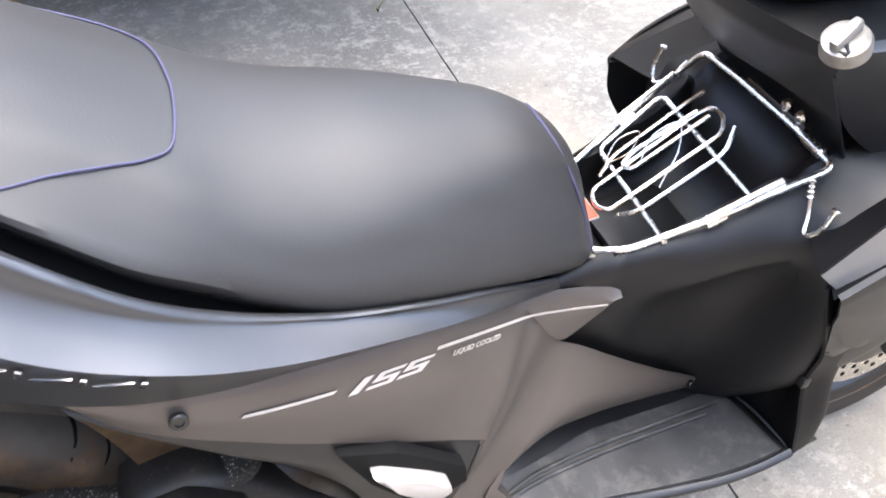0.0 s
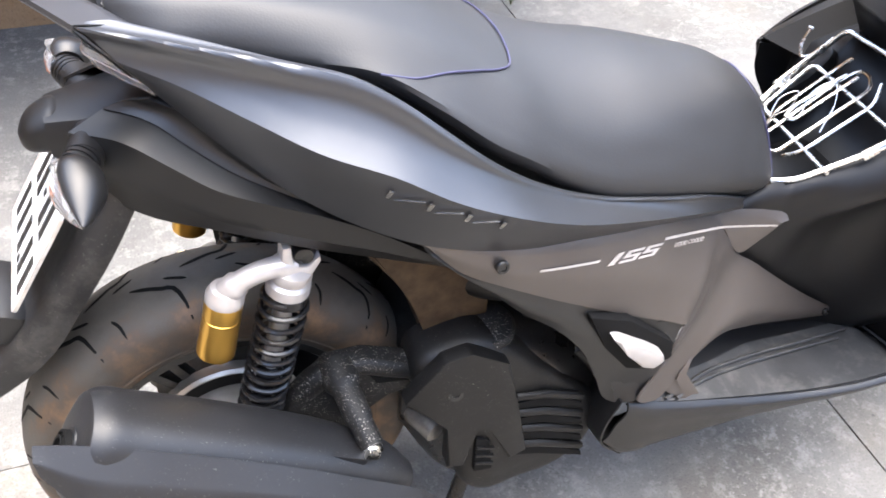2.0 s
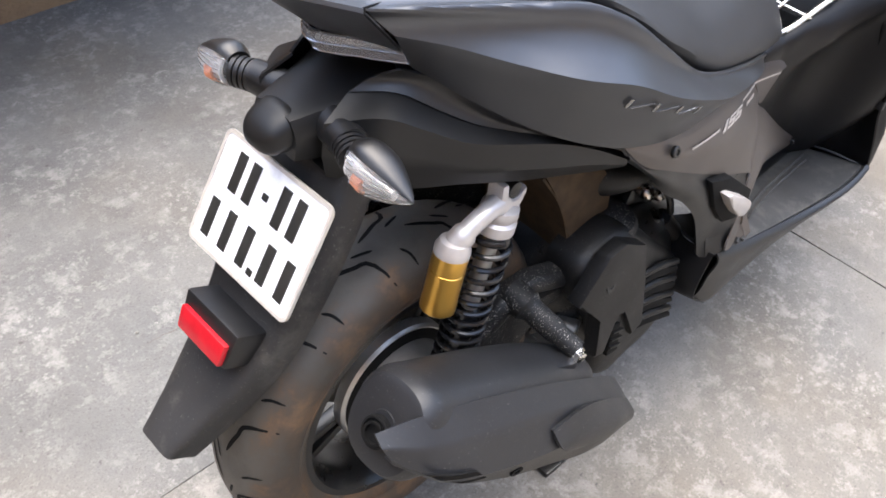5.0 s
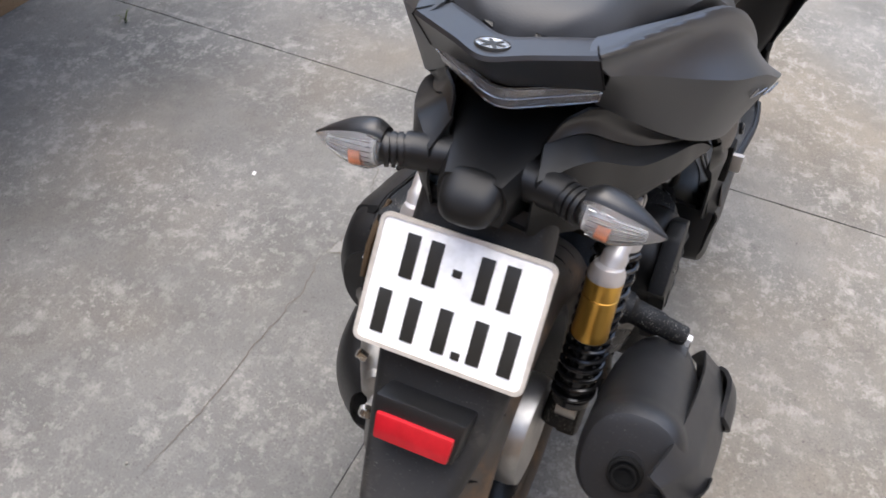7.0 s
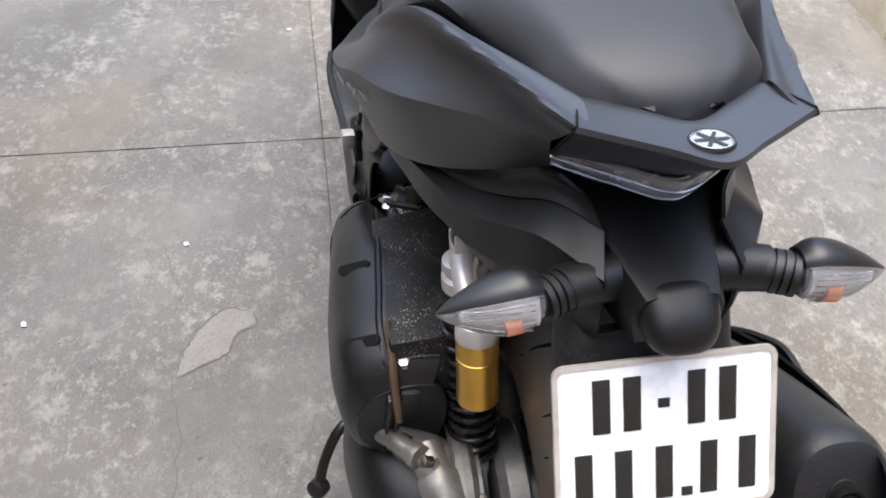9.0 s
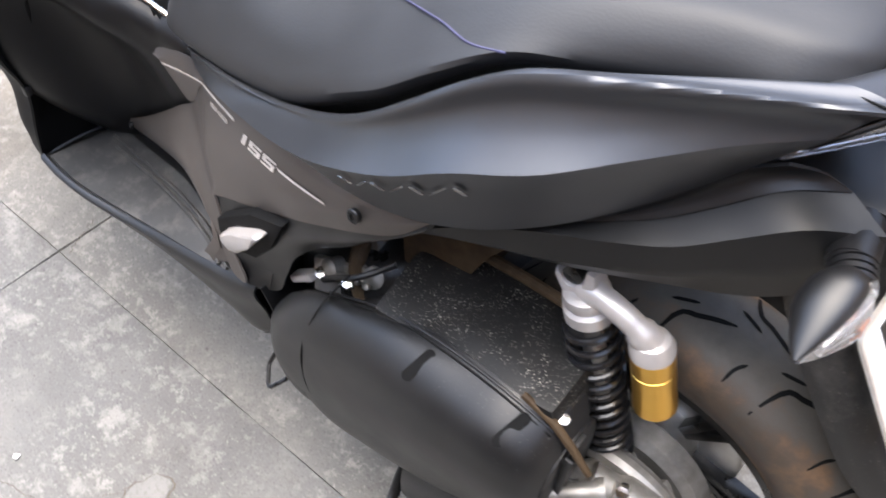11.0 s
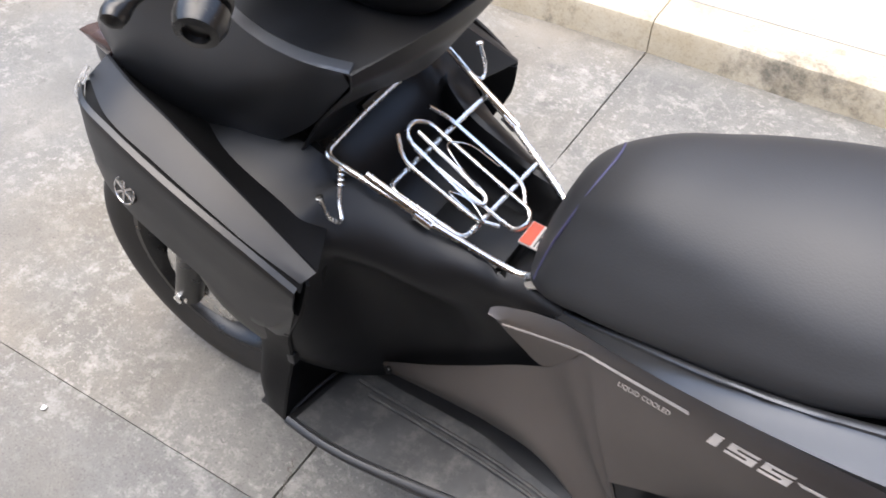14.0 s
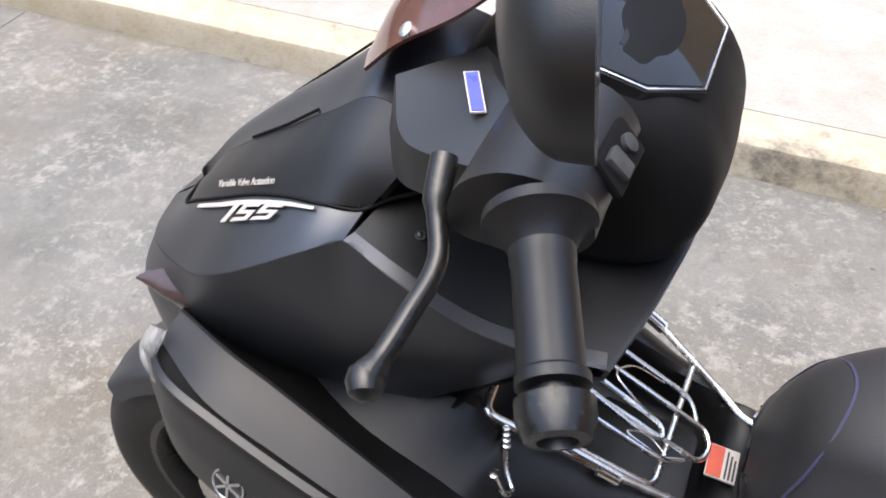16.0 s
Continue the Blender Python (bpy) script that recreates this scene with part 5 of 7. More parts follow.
sided("shelf_strip", thicken(grid_mesh([spline(off(SHELF, 0, -0.0006, 0.0006), 50) * (1 - t) + spline(STRIP_IN, 50) * t for t in (0, 0.35, 0.7, 1.0)]), 0.002), SATIN, scooter, "narrow bright chamfer along the cowl's edge")
sided("nose_flank", thicken(loft([off(F_CREASE, 0, -0.0005, 0.0005), between(F_CREASE, C_UP, 0.5, 20, 0.003), C_UP], 12, 60), 0.003), SATIN, scooter, "satin black nose flank")
for sgn in (1, -1):
    part("nose_joint", tube([(x, sgn * y, z + 0.0006) for x, y, z in (tuple(q) for q in spline([(1.055, 0.098, 0.974), (1.08, 0.118, 0.972)] + C_UP, 60))], 0.0018, 6), DARKHOLE, scooter, "thin dark panel joint")
    e, f = spline(C_UP, 200), spline(F_CREASE, 200)
    e, f = e[np.argsort(e[:, 0])], f[np.argsort(f[:, 0])]
    def on_nose(x, v, out=0.0025):
        q = np.array([x, np.interp(x, e[:, 0], e[:, 1]) * (1 - v) + np.interp(x, f[:, 0], f[:, 1]) * v, np.interp(x, e[:, 0], e[:, 2]) * (1 - v) + np.interp(x, f[:, 0], f[:, 2]) * v])
        q = q + np.array((0.2, 0.7, 0.7)) * (out + 0.0028 * 4 * v * (1 - v))
        return Vector((q[0], sgn * q[1], q[2]))
    stripe = grid_mesh([[on_nose(x, v) for x in np.linspace(1.128, 1.290, 24)] for v in (0.07, 0.13)])
    part("nose_stripe", thicken(stripe, 0.0006), WHITEDECAL, scooter, "thin pale stripe")
    for k, strokes in enumerate((ONE[:1], FIVE, FIVE)):
        for (ax, ay), (bx, by), h in strokes:
            rows = [[on_nose(1.199 - sgn * (-0.040 + 0.0265 * k + 0.022 * (ax + (bx - ax) * t) + 0.010 * (0.5 - yy)), 0.12 + 0.22 * yy, 0.0029) for t in np.linspace(0, 1, 4)] for yy in (ay, ay + h)]
            part("nose_figure", thicken(grid_mesh(rows), 0.0006), WHITEDECAL, scooter)
    part("panel_joint", tube([(1.0945, sgn * 0.131, 0.9715), (1.125, sgn * 0.098, 0.989), (1.163, sgn * 0.062, 0.997)], 0.0012, 6), DARKHOLE, scooter, "thin dark panel joint")
    part("panel_joint", tube([(1.163, sgn * 0.063, 1.000), (1.20, sgn * 0.0555, 0.9705), (1.25, sgn * 0.0395, 0.9325)], 0.0014, 6), DARKHOLE, scooter, "thin dark panel joint")
    a, b = Vector((1.172, sgn * 0.1155, 0.9635)), Vector((1.270, sgn * 0.0845, 0.9055))
    lettering("Variable Valve Actuation", 0.0095, plane_at((a + b) / 2, (b - a) * -sgn, (0, -sgn * 0.75, 0.65)), WHITEDECAL, scooter, "nose_lettering", 0.0, 0.0003, 1.0)
sided("nose_top", thicken(loft([off(C_UP, -0.003, -0.002, 0.001), between(C_UP, C_TOP, 0.5, 20, 0.004), C_TOP], 14, 50), 0.003), PLASTIC, scooter, "black upper nose panel")
part("nose_ridge", thicken(loft([[(x, y - 0.001, z) for x, y, z in C_TOP], [(x, 0.0, z + 0.012) for x, y, z in C_TOP], [(x, -y + 0.001, z) for x, y, z in C_TOP]], 14, 40), 0.003), SATIN, scooter, "satin black centre ridge of the nose")
# inside of the cowl toward the rider
REAR_EDGE = [(0.885, 0.188, 0.940), (0.868, 0.10, 0.936), (0.857, 0.02, 0.936), (0.857, -0.02, 0.936), (0.868, -0.10, 0.936), (0.885, -0.188, 0.940)]
dash = faceted([REAR_EDGE, [(0.888, 0.184, 0.925), (0.872, 0.10, 0.914), (0.862, 0.02, 0.912), (0.862, -0.02, 0.912), (0.872, -0.10, 0.914), (0.888, -0.184, 0.925)], [(0.905, 0.165, 0.900), (0.91, 0.09, 0.862), (0.912, 0.02, 0.842), (0.912, -0.02, 0.842), (0.91, -0.09, 0.862), (0.905, -0.165, 0.900)], [(0.99, 0.125, 0.80), (1.008, 0.06, 0.782), (1.012, 0.02, 0.778), (1.012, -0.02, 0.778), (1.008, -0.06, 0.782), (0.99, -0.125, 0.80)], [(1.03, 0.12, 0.735), (1.035, 0.06, 0.72), (1.035, 0.02, 0.715), (1.035, -0.02, 0.715), (1.035, -0.06, 0.72), (1.03, -0.12, 0.735)]])
part("dash_panel", thicken(dash, 0.003), PLASTIC, scooter, "black inner dash panel")
rows = [REAR_EDGE]
for k in (1, 2, 3, 4, 5, 6):
    x, y, z = STRIP_IN[k]
    c = 0.857 + 0.036 * k
    rows.append([(x, y, z), (x * 0.5 + c * 0.5, y * 0.55, z - 0.002), (c, 0.02, z - 0.004), (c, -0.02, z - 0.004), (x * 0.5 + c * 0.5, -y * 0.55, z - 0.002), (x, -y, z)])
part("dash_top", thicken(faceted(rows, 3, 8), 0.003), PLASTIC, scooter, "black shelf under the handlebar")
key = along((0.893, -0.172, 0.945), (0.865, -0.180, 1.0))
lock = part("ignition_lock", lathe([(0.023, -0.014), (0.023, -0.004), (0.021, 0.0), (0.015, 0.001)], key, 28), DIRTYALLOY, scooter, "round silver ignition knob")
part("knob", block((0.010, 0.036, 0.016), key @ pose(0, 0, 0.004), 0.004), ALLOY, lock)
for sgn in (1, -1):
    bk = loft([[(1.25, sgn * 0.132, 0.845), (1.30, sgn * 0.125, 0.828), (1.335, sgn * 0.128, 0.812)], [(1.25, sgn * 0.150, 0.820), (1.30, sgn * 0.148, 0.812), (1.345, sgn * 0.135, 0.805)], [(1.25, sgn * 0.148, 0.790), (1.30, sgn * 0.142, 0.792), (1.338, sgn * 0.128, 0.798)]], 10, 12)
    part("headlamp_corner", thicken(bk, 0.006), SMOKETINT, scooter, "smoky red pointed corner of the headlamp")

# ---- handlebar ----
bar = part("handlebar", tube([(0.985, 0.10, 1.075), (0.955, 0.19, 1.103), (0.925, 0.25, 1.105), (0.886, 0.335, 1.076)], 0.011, 12), BLACKMETAL, scooter, "black handlebar with covers")
for sgn in (1, -1):
    def hp(x, y, z):
        return Vector((x, sgn * y, z))
    a, b = hp(0.924, 0.248, 1.104), hp(0.888, 0.332, 1.076)
    n = (b - a).normalized()
    L = (b - a).length
    grip = part("grip", lathe([(0.0165, 0.0), (0.0175, 0.004), (0.0175, L * 0.2), (0.0168, L * 0.22), (0.0168, L * 0.82), (0.0185, L * 0.84), (0.0185, L * 0.9), (0.016, L * 0.91)], along(a, b), 28), RUBBERPART, bar, "ribbed black rubber grip")
    part("grip_flange", lathe([(0.018, -0.012), (0.030, -0.010), (0.031, -0.003), (0.022, 0.004), (0.0175, 0.012)], along(a, b), 28), RUBBERPART, grip)
    part("bar_end", lathe([(0.014, -0.004), (0.0195, -0.003), (0.0195, 0.006), (0.016, 0.016), (0.010, 0.017), (0.009, 0.012)], along(b, b + n), 24), BLACKMETAL, grip, "black bar end weight")
    lev = [hp(0.998, 0.198, 1.095), hp(0.993, 0.222, 1.082), hp(0.980, 0.252, 1.066), hp(0.983, 0.29, 1.055), hp(0.990, 0.328, 1.042)]
    brake = part("brake_lever", tube([tuple(q) for q in spline(lev, 26)], [0.0085] * 6 + [0.0065] * 17 + [0.0075, 0.010, 0.010], 12), BLACKMETAL, bar, "black brake lever")
    part("lever_ball", lathe([(0.003, -0.011), (0.009, -0.007), (0.011, 0.0), (0.009, 0.007), (0.003, 0.011)], along(lev[-1], lev[-1] + n), 18), BLACKMETAL, brake)
    sw = loft([[hp(*q) for q in ((0.955 - 0.004 * k, yy, 1.072), (0.915, yy, 1.076), (0.897, yy, 1.098), (0.915, yy, 1.122), (0.955, yy, 1.124), (0.978, yy, 1.105), (0.980, yy, 1.080))] for k, yy in enumerate((0.135, 0.17, 0.21, 0.236))], 12, 28, closed=True, cap=True)
    housing = part("switch_housing", sw, PLASTIC, bar, "black switch housing")
    fm = plane_at(hp(0.9005, 0.182, 1.112), (0, -sgn, 0), (0.72, 0, 0.69))
    part("switch_panel", slab([(-0.026, -0.012), (0.024, -0.014), (0.028, 0.010), (-0.020, 0.013)], -0.004, 0.002, "z", 0.002, None, fm), DARKHOLE, housing, "glossy black switch panel")
    part("switch", block((0.014, 0.017, 0.006), fm @ pose(-0.010 * sgn, 0.0, 0.004), 0.002), MATGREY, housing, "grey rocker switch")
    part("horn_button", lathe([(0.006, 0.0), (0.006, 0.004), (0.003, 0.005)], fm @ pose(0.012 * sgn, -0.001, 0.001), 14), MATGREY, housing)
    cover = faceted([[hp(1.076, 0.112, 1.035), hp(1.045, 0.165, 1.040), hp(0.995, 0.200, 1.062), hp(0.955, 0.222, 1.076)], [hp(1.070, 0.110, 1.082), hp(1.035, 0.172, 1.078), hp(0.985, 0.195, 1.090), hp(0.945, 0.212, 1.100)], [hp(1.020, 0.068, 1.092), hp(0.995, 0.115, 1.100), hp(0.965, 0.155, 1.108), hp(0.932, 0.196, 1.108)], [hp(0.985, 0.035, 1.075), hp(0.955, 0.09, 1.080), hp(0.93, 0.14, 1.085), hp(0.915, 0.18, 1.090)]])
    part("handlebar_cover", thicken(cover, 0.003), PLASTIC, bar, "black handlebar cover")
    part("cover_joint", tube([tuple(q) for q in (hp(0.964, 0.155, 1.1095), hp(0.955, 0.180, 1.1085), hp(0.942, 0.210, 1.1015))], 0.0012, 6), DARKHOLE, bar)
    stem = part("mirror", tube([tuple(q) for q in spline([hp(0.945, 0.175, 1.105), hp(0.938, 0.185, 1.15), hp(0.930, 0.210, 1.200), hp(0.925, 0.262, 1.235)], 16)], 0.0075, 12), BLACKMETAL, bar, "black rear-view mirror")
    part("mirror_boot", lathe([(0.018, -0.01), (0.0165, 0.02), (0.012, 0.032)], along(hp(0.945, 0.175, 1.10), hp(0.938, 0.185, 1.15)), 20), RUBBERPART, stem)
    mm = plane_at(hp(0.905, 0.292, 1.262), (sgn * 0.24, -1, 0), (0.10, 0, 1))
    rows = []
    for dz, k in ((0.0, 0.99), (0.006, 1.0), (-0.008, 0.97), (-0.020, 0.80), (-0.028, 0.45)):
        rows.append([tuple(mm @ Vector((sgn * -1 * (x * k), y * k, dz))) for x, y in ((-0.060, 0.012), (-0.045, 0.036), (0.0, 0.042), (0.055, 0.036), (0.070, 0.018), (0.064, -0.022), (0.040, -0.046), (-0.01, -0.046), (-0.050, -0.026))])
    rows = [rows[1], rows[0], rows[2], rows[3], rows[4]]
    part("mirror_shell", loft(rows, 16, 40, closed=True, cap=True), PLASTIC, stem, "black mirror shell")
    part("mirror_glass", slab([(sgn * -1 * x * 0.92, y * 0.92) for x, y in ((-0.060, 0.012), (-0.045, 0.036), (0.0, 0.042), (0.055, 0.036), (0.070, 0.018), (0.064, -0.022), (0.040, -0.046), (-0.01, -0.046), (-0.050, -0.026))], 0.0042, 0.0060, "z", 0, None, mm), MIRRORGLASS, stem, "mirror glass")
stick = plane_at((1.003, 0.138, 1.1005), (-0.46, 0.88, -0.12), (-0.66, -0.74, 0.10))
lab = part("blue_sticker", slab([(-0.020, -0.004), (0.019, -0.004), (0.020, 0.006), (-0.019, 0.006)], 0.0005, 0.002, "z", 0, None, stick), WHITEDECAL, bar, "white and blue sticker")
part("blue_field", slab([(-0.018, -0.003), (0.018, -0.003), (0.019, 0.005), (-0.018, 0.005)], 0.002, 0.0026, "z", 0, None, stick), BLUELABEL, lab)
# instrument pod with its tinted display and the brown visor before it
POD = [(0.905, 0.925), (0.864, 0.945), (0.846, 0.985), (0.848, 1.030), (0.864, 1.060), (0.985, 1.107), (1.03, 1.085), (1.06, 1.02), (1.0, 0.95)]
rows = []
for y, k, dx in ((-0.112, 0.45, 0.02), (-0.106, 0.80, 0.008), (-0.080, 0.96, 0.002), (-0.035, 1.0, 0.0), (0.035, 1.0, 0.0), (0.075, 0.95, 0.002), (0.094, 0.78, 0.008), (0.100, 0.45, 0.02)):
    rows.append([(0.95 + (x - 0.95) * k + dx, y, 1.01 + (z - 1.01) * k + 0.018 * (1 - k)) for x, z in POD])
pod = part("instrument_pod", loft(rows, 40, 48, closed=True, cap=True), DULL, scooter, "black instrument pod with a smoked display")
dm = plane_at((0.93, 0.0, 1.0985), (0, -1, 0), (1, 0, 0.4))
HEX = [(-0.046, -0.064), (0.046, -0.064), (0.082, -0.026), (0.090, 0.010), (0.078, 0.072), (-0.078, 0.072), (-0.090, 0.010), (-0.082, -0.026)]
part("display_frame", slab(HEX, -0.016, 0.003, "z", 0.003, None, dm), BLACKMETAL, pod, "glossy black display frame")
part("frame_edge", tube([dm @ Vector((x * 0.97, y * 0.97, 0.0035)) for x, y in HEX], 0.0010, 6, closed=True), CHROME, pod, "bright edge of the display")
part("display", slab([(x * 0.93, y * 0.93) for x, y in HEX], 0.001, 0.0042, "z", 0.001, None, dm), SCREEN, pod, "dark glossy display")
for x, y, w in ((-0.02, 0.0, 0.03), (0.03, 0.02, 0.02), (0.02, -0.02, 0.012)):
    part("display_bar", slab([(x - w, y), (x + w, y), (x + w, y + 0.004), (x - w, y + 0.004)], 0.004, 0.0046, "z", 0, None, dm), PLASTIC, pod)
visor = loft([[(1.118, 0.066, 1.050), (1.130, 0.03, 1.045), (1.132, 0.0, 1.044), (1.130, -0.03, 1.045), (1.118, -0.066, 1.050)], [(1.085, 0.080, 1.085), (1.105, 0.04, 1.088), (1.11, 0.0, 1.090), (1.105, -0.04, 1.088), (1.085, -0.080, 1.085)], [(1.03, 0.085, 1.125), (1.055, 0.04, 1.140), (1.06, 0.0, 1.145), (1.055, -0.04, 1.140), (1.03, -0.085, 1.125)], [(0.985, 0.075, 1.165), (1.01, 0.04, 1.190), (1.015, 0.0, 1.198), (1.01, -0.04, 1.190), (0.985, -0.075, 1.165)]], 20, 40)
part("windscreen", thicken(visor, 0.003), BROWNTINT, scooter, "small brown tinted windscreen")
for sgn in (1, -1):
    part("screen_screw", lathe([(0.006, -0.004), (0.006, 0.002), (0.003, 0.003)], along((1.075, sgn * 0.078, 1.098), (1.12, sgn * 0.12, 1.16)), 12), CHROME, scooter, "bright screw")
    part("cowl_screw", lathe([(0.004, -0.004), (0.004, 0.0005), (0.0025, 0.0005), (0.002, 0.001), (0.001, 0.0012)], along((1.043, sgn * 0.136, 0.965), (1.02, sgn * 0.18, 1.03)), 14), BLACKMETAL, scooter, "dark screw in a recess")

# ---- luggage rack on the tunnel ----
WIRE = 0.0036
frame_line = fillet([(0.742, 0.066, 0.636), (0.765, 0.068, 0.630), (0.792, 0.073, 0.640), (0.870, 0.094, 0.684), (0.993, 0.117, 0.748), (0.996, 0.040, 0.751), (0.996, -0.060, 0.752), (0.993, -0.137, 0.750), (0.870, -0.108, 0.684), (0.792, -0.082, 0.638), (0.765, -0.064, 0.628), (0.745, -0.056, 0.630)], 0.014)
rack = part("luggage_rack", tube(frame_line, 0.0042, 10), CHROME, scooter, "chromed wire luggage rack with hooks")
part("rear_bar", tube([(0.748, 0.066, 0.635), (0.748, -0.058, 0.631)], WIRE, 10), CHROME, rack)


def rw(x, y, dz=0.0):
    return (x, y, 0.640 + (x - 0.80) * 0.58 + dz)


part("inner_frame", tube(fillet([rw(0.918, -0.116, -0.002), rw(0.925, 0.094, -0.002), rw(0.834, 0.076, -0.002), rw(0.826, -0.098, -0.002)], 0.014), WIRE, 10), CHROME, rack, "bent wire frame across the rack")
for pts in ([rw(0.944, 0.042, 0.022), rw(0.930, 0.054, 0.005), rw(0.836, 0.048, 0.005), rw(0.812, 0.032, 0.006)],
            [rw(0.944, -0.026, 0.016), rw(0.926, -0.043, 0.005), rw(0.820, -0.045, 0.005), rw(0.806, -0.024, -0.006)],
            [rw(0.936, 0.012, 0.012), rw(0.842, 0.012, 0.008), rw(0.836, 0.026, 0.008), rw(0.856, 0.034, 0.008), rw(0.932, 0.030, 0.010)]):
    part("wire", tube(fillet(pts, 0.014), 0.0029, 8), CHROME, rack)
loop_line = fillet([rw(0.948, 0.002, 0.010), rw(0.938, -0.016, 0.005), rw(0.798, -0.020, 0.005), rw(0.790, -0.004, 0.005), rw(0.796, 0.021, 0.005), rw(0.930, 0.030, 0.005), rw(0.947, 0.022, 0.010)], 0.013, closed=True)
part("wire_loop", tube(loop_line, 0.0029, 8, closed=True), CHROME, rack, "long closed wire loop")
part("fine_wire", tube([tuple(q) for q in spline([rw(0.85, -0.036, 0.01), rw(0.885, -0.01, 0.03), rw(0.895, 0.012, 0.035), rw(0.87, 0.022, 0.03), rw(0.85, 0.01, 0.01)], 24)], 0.0010, 6), CHROME, rack, "thin loose wire loop")
part("fine_wire", tube([tuple(q) for q in spline([rw(0.825, 0.045, 0.01), rw(0.845, 0.055, 0.02), rw(0.87, 0.05, 0.015), rw(0.85, 0.035, 0.01), rw(0.83, 0.04, 0.008)], 24)], 0.0010, 6), CHROME, rack)
for sgn in (1, -1):
    y0 = 0.095 if sgn > 0 else -0.110
    part("doubled_tube", tube([rw(0.945, y0 + sgn * 0.0105, 0.007), rw(0.865, y0 - sgn * 0.001, 0.008)], 0.0044, 10), CHROME, rack)
    part("sleeve", tube([rw(0.886, y0 + sgn * 0.002, 0.002), rw(0.866, y0 - sgn * 0.001, 0.002)], 0.0075, 12), CHROME, rack, "chromed joint sleeve")
    dy = 0.0 if sgn > 0 else -0.018
    h = [(0.972, sgn * 0.116, 0.738), (0.969, sgn * 0.124, 0.722), (0.962, sgn * 0.138, 0.700), (0.952, sgn * 0.150, 0.690), (0.955, sgn * 0.162, 0.702), (0.965, sgn * 0.165, 0.731)]
    h = [(a, b + dy, c) for a, b, c in h]
    hook = part("hook", tube([tuple(q) for q in spline(h, 30)], 0.0026, 8), CHROME, rack, "bent chromed hook")
    part("hook_end", lathe([(0.002, -0.002), (0.0048, 0.0), (0.0048, 0.003), (0.002, 0.004)], along(h[-1], (0.968, sgn * 0.166 + dy, 0.75)), 12), CHROME, hook)
    for k in range(4):
        part("thread", lathe([(0.0032, 0), (0.0046, 0.0015), (0.0032, 0.003)], along((0.9715 - 0.0012 * k, sgn * (0.1165 + 0.0025 * k) + dy, 0.737 - 0.005 * k), (0.968, sgn * 0.13 + dy, 0.70)), 10), CHROME, hook)
    part("clamp", block((0.030, 0.016, 0.016), pose(0.738, sgn * 0.072 if sgn > 0 else -0.060, 0.639, 0, 20, sgn * 20), 0.004), CHROME, rack, "chromed clamp with nut")
    part("clamp_bolt", tube([(0.748, sgn * 0.076, 0.637), (0.726, sgn * 0.080, 0.648)], 0.0045, 8), CHROME, rack)
part("front_clamp", block((0.012, 0.110, 0.012), pose(1.001, -0.020, 0.753, 0, 25, 0), 0.003), BLACKMETAL, rack, "dark clamp plate at the dash")
for y in (-0.062, -0.036):
    part("front_nut", lathe([(0.007, 0), (0.007, 0.012), (0.004, 0.016)], along((1.004, y, 0.757), (0.985, y, 0.80)), 8), CHROME, rack)
part("front_sleeve", tube([(0.9955, -0.082, 0.7515), (0.9945, -0.112, 0.7512)], 0.0068, 12), CHROME, rack, "chromed joint sleeve")
lab = plane_at((0.772, 0.004, 0.6300), (0, -1, 0), (1, 0, 0.1))
wl = part("warning_label", slab([(-0.020, -0.013), (0.020, -0.013), (0.020, 0.018), (-0.020, 0.018)], -0.001, 0.0015, "z", 0, None, lab), WHITEDECAL, scooter, "orange and white warning label")
part("orange_field", slab([(-0.019, 0.002), (0.019, 0.002), (0.019, 0.017), (-0.019, 0.017)], 0.0015, 0.0022, "z", 0, None, lab), ORANGELABEL, wl)
for k in range(3):
    part("text_bar", slab([(-0.018, -0.003 - 0.004 * k), (0.016 - 0.004 * k, -0.003 - 0.004 * k), (0.016 - 0.004 * k, -0.001 - 0.004 * k), (-0.018, -0.001 - 0.004 * k)], 0.0015, 0.0020, "z", 0, None, lab), DARKDECAL, wl)


# ---- wheels ----
def tyre_profile(R, w, rim):
    """(radius, offset) round half a tyre's section, bead to bead."""
    h = R - rim
    return [(rim - 0.004, -w * 0.36), (rim + h * 0.10, -w * 0.42), (rim + h * 0.40, -w * 0.50), (rim + h * 0.66, -w * 0.485), (rim + h * 0.86, -w * 0.36), (rim + h * 0.965, -w * 0.20), (R, 0.0), (rim + h * 0.965, w * 0.20), (rim + h * 0.86, w * 0.36), (rim + h * 0.66, w * 0.485), (rim + h * 0.40, w * 0.50), (rim + h * 0.10, w * 0.42), (rim - 0.004, w * 0.36)]


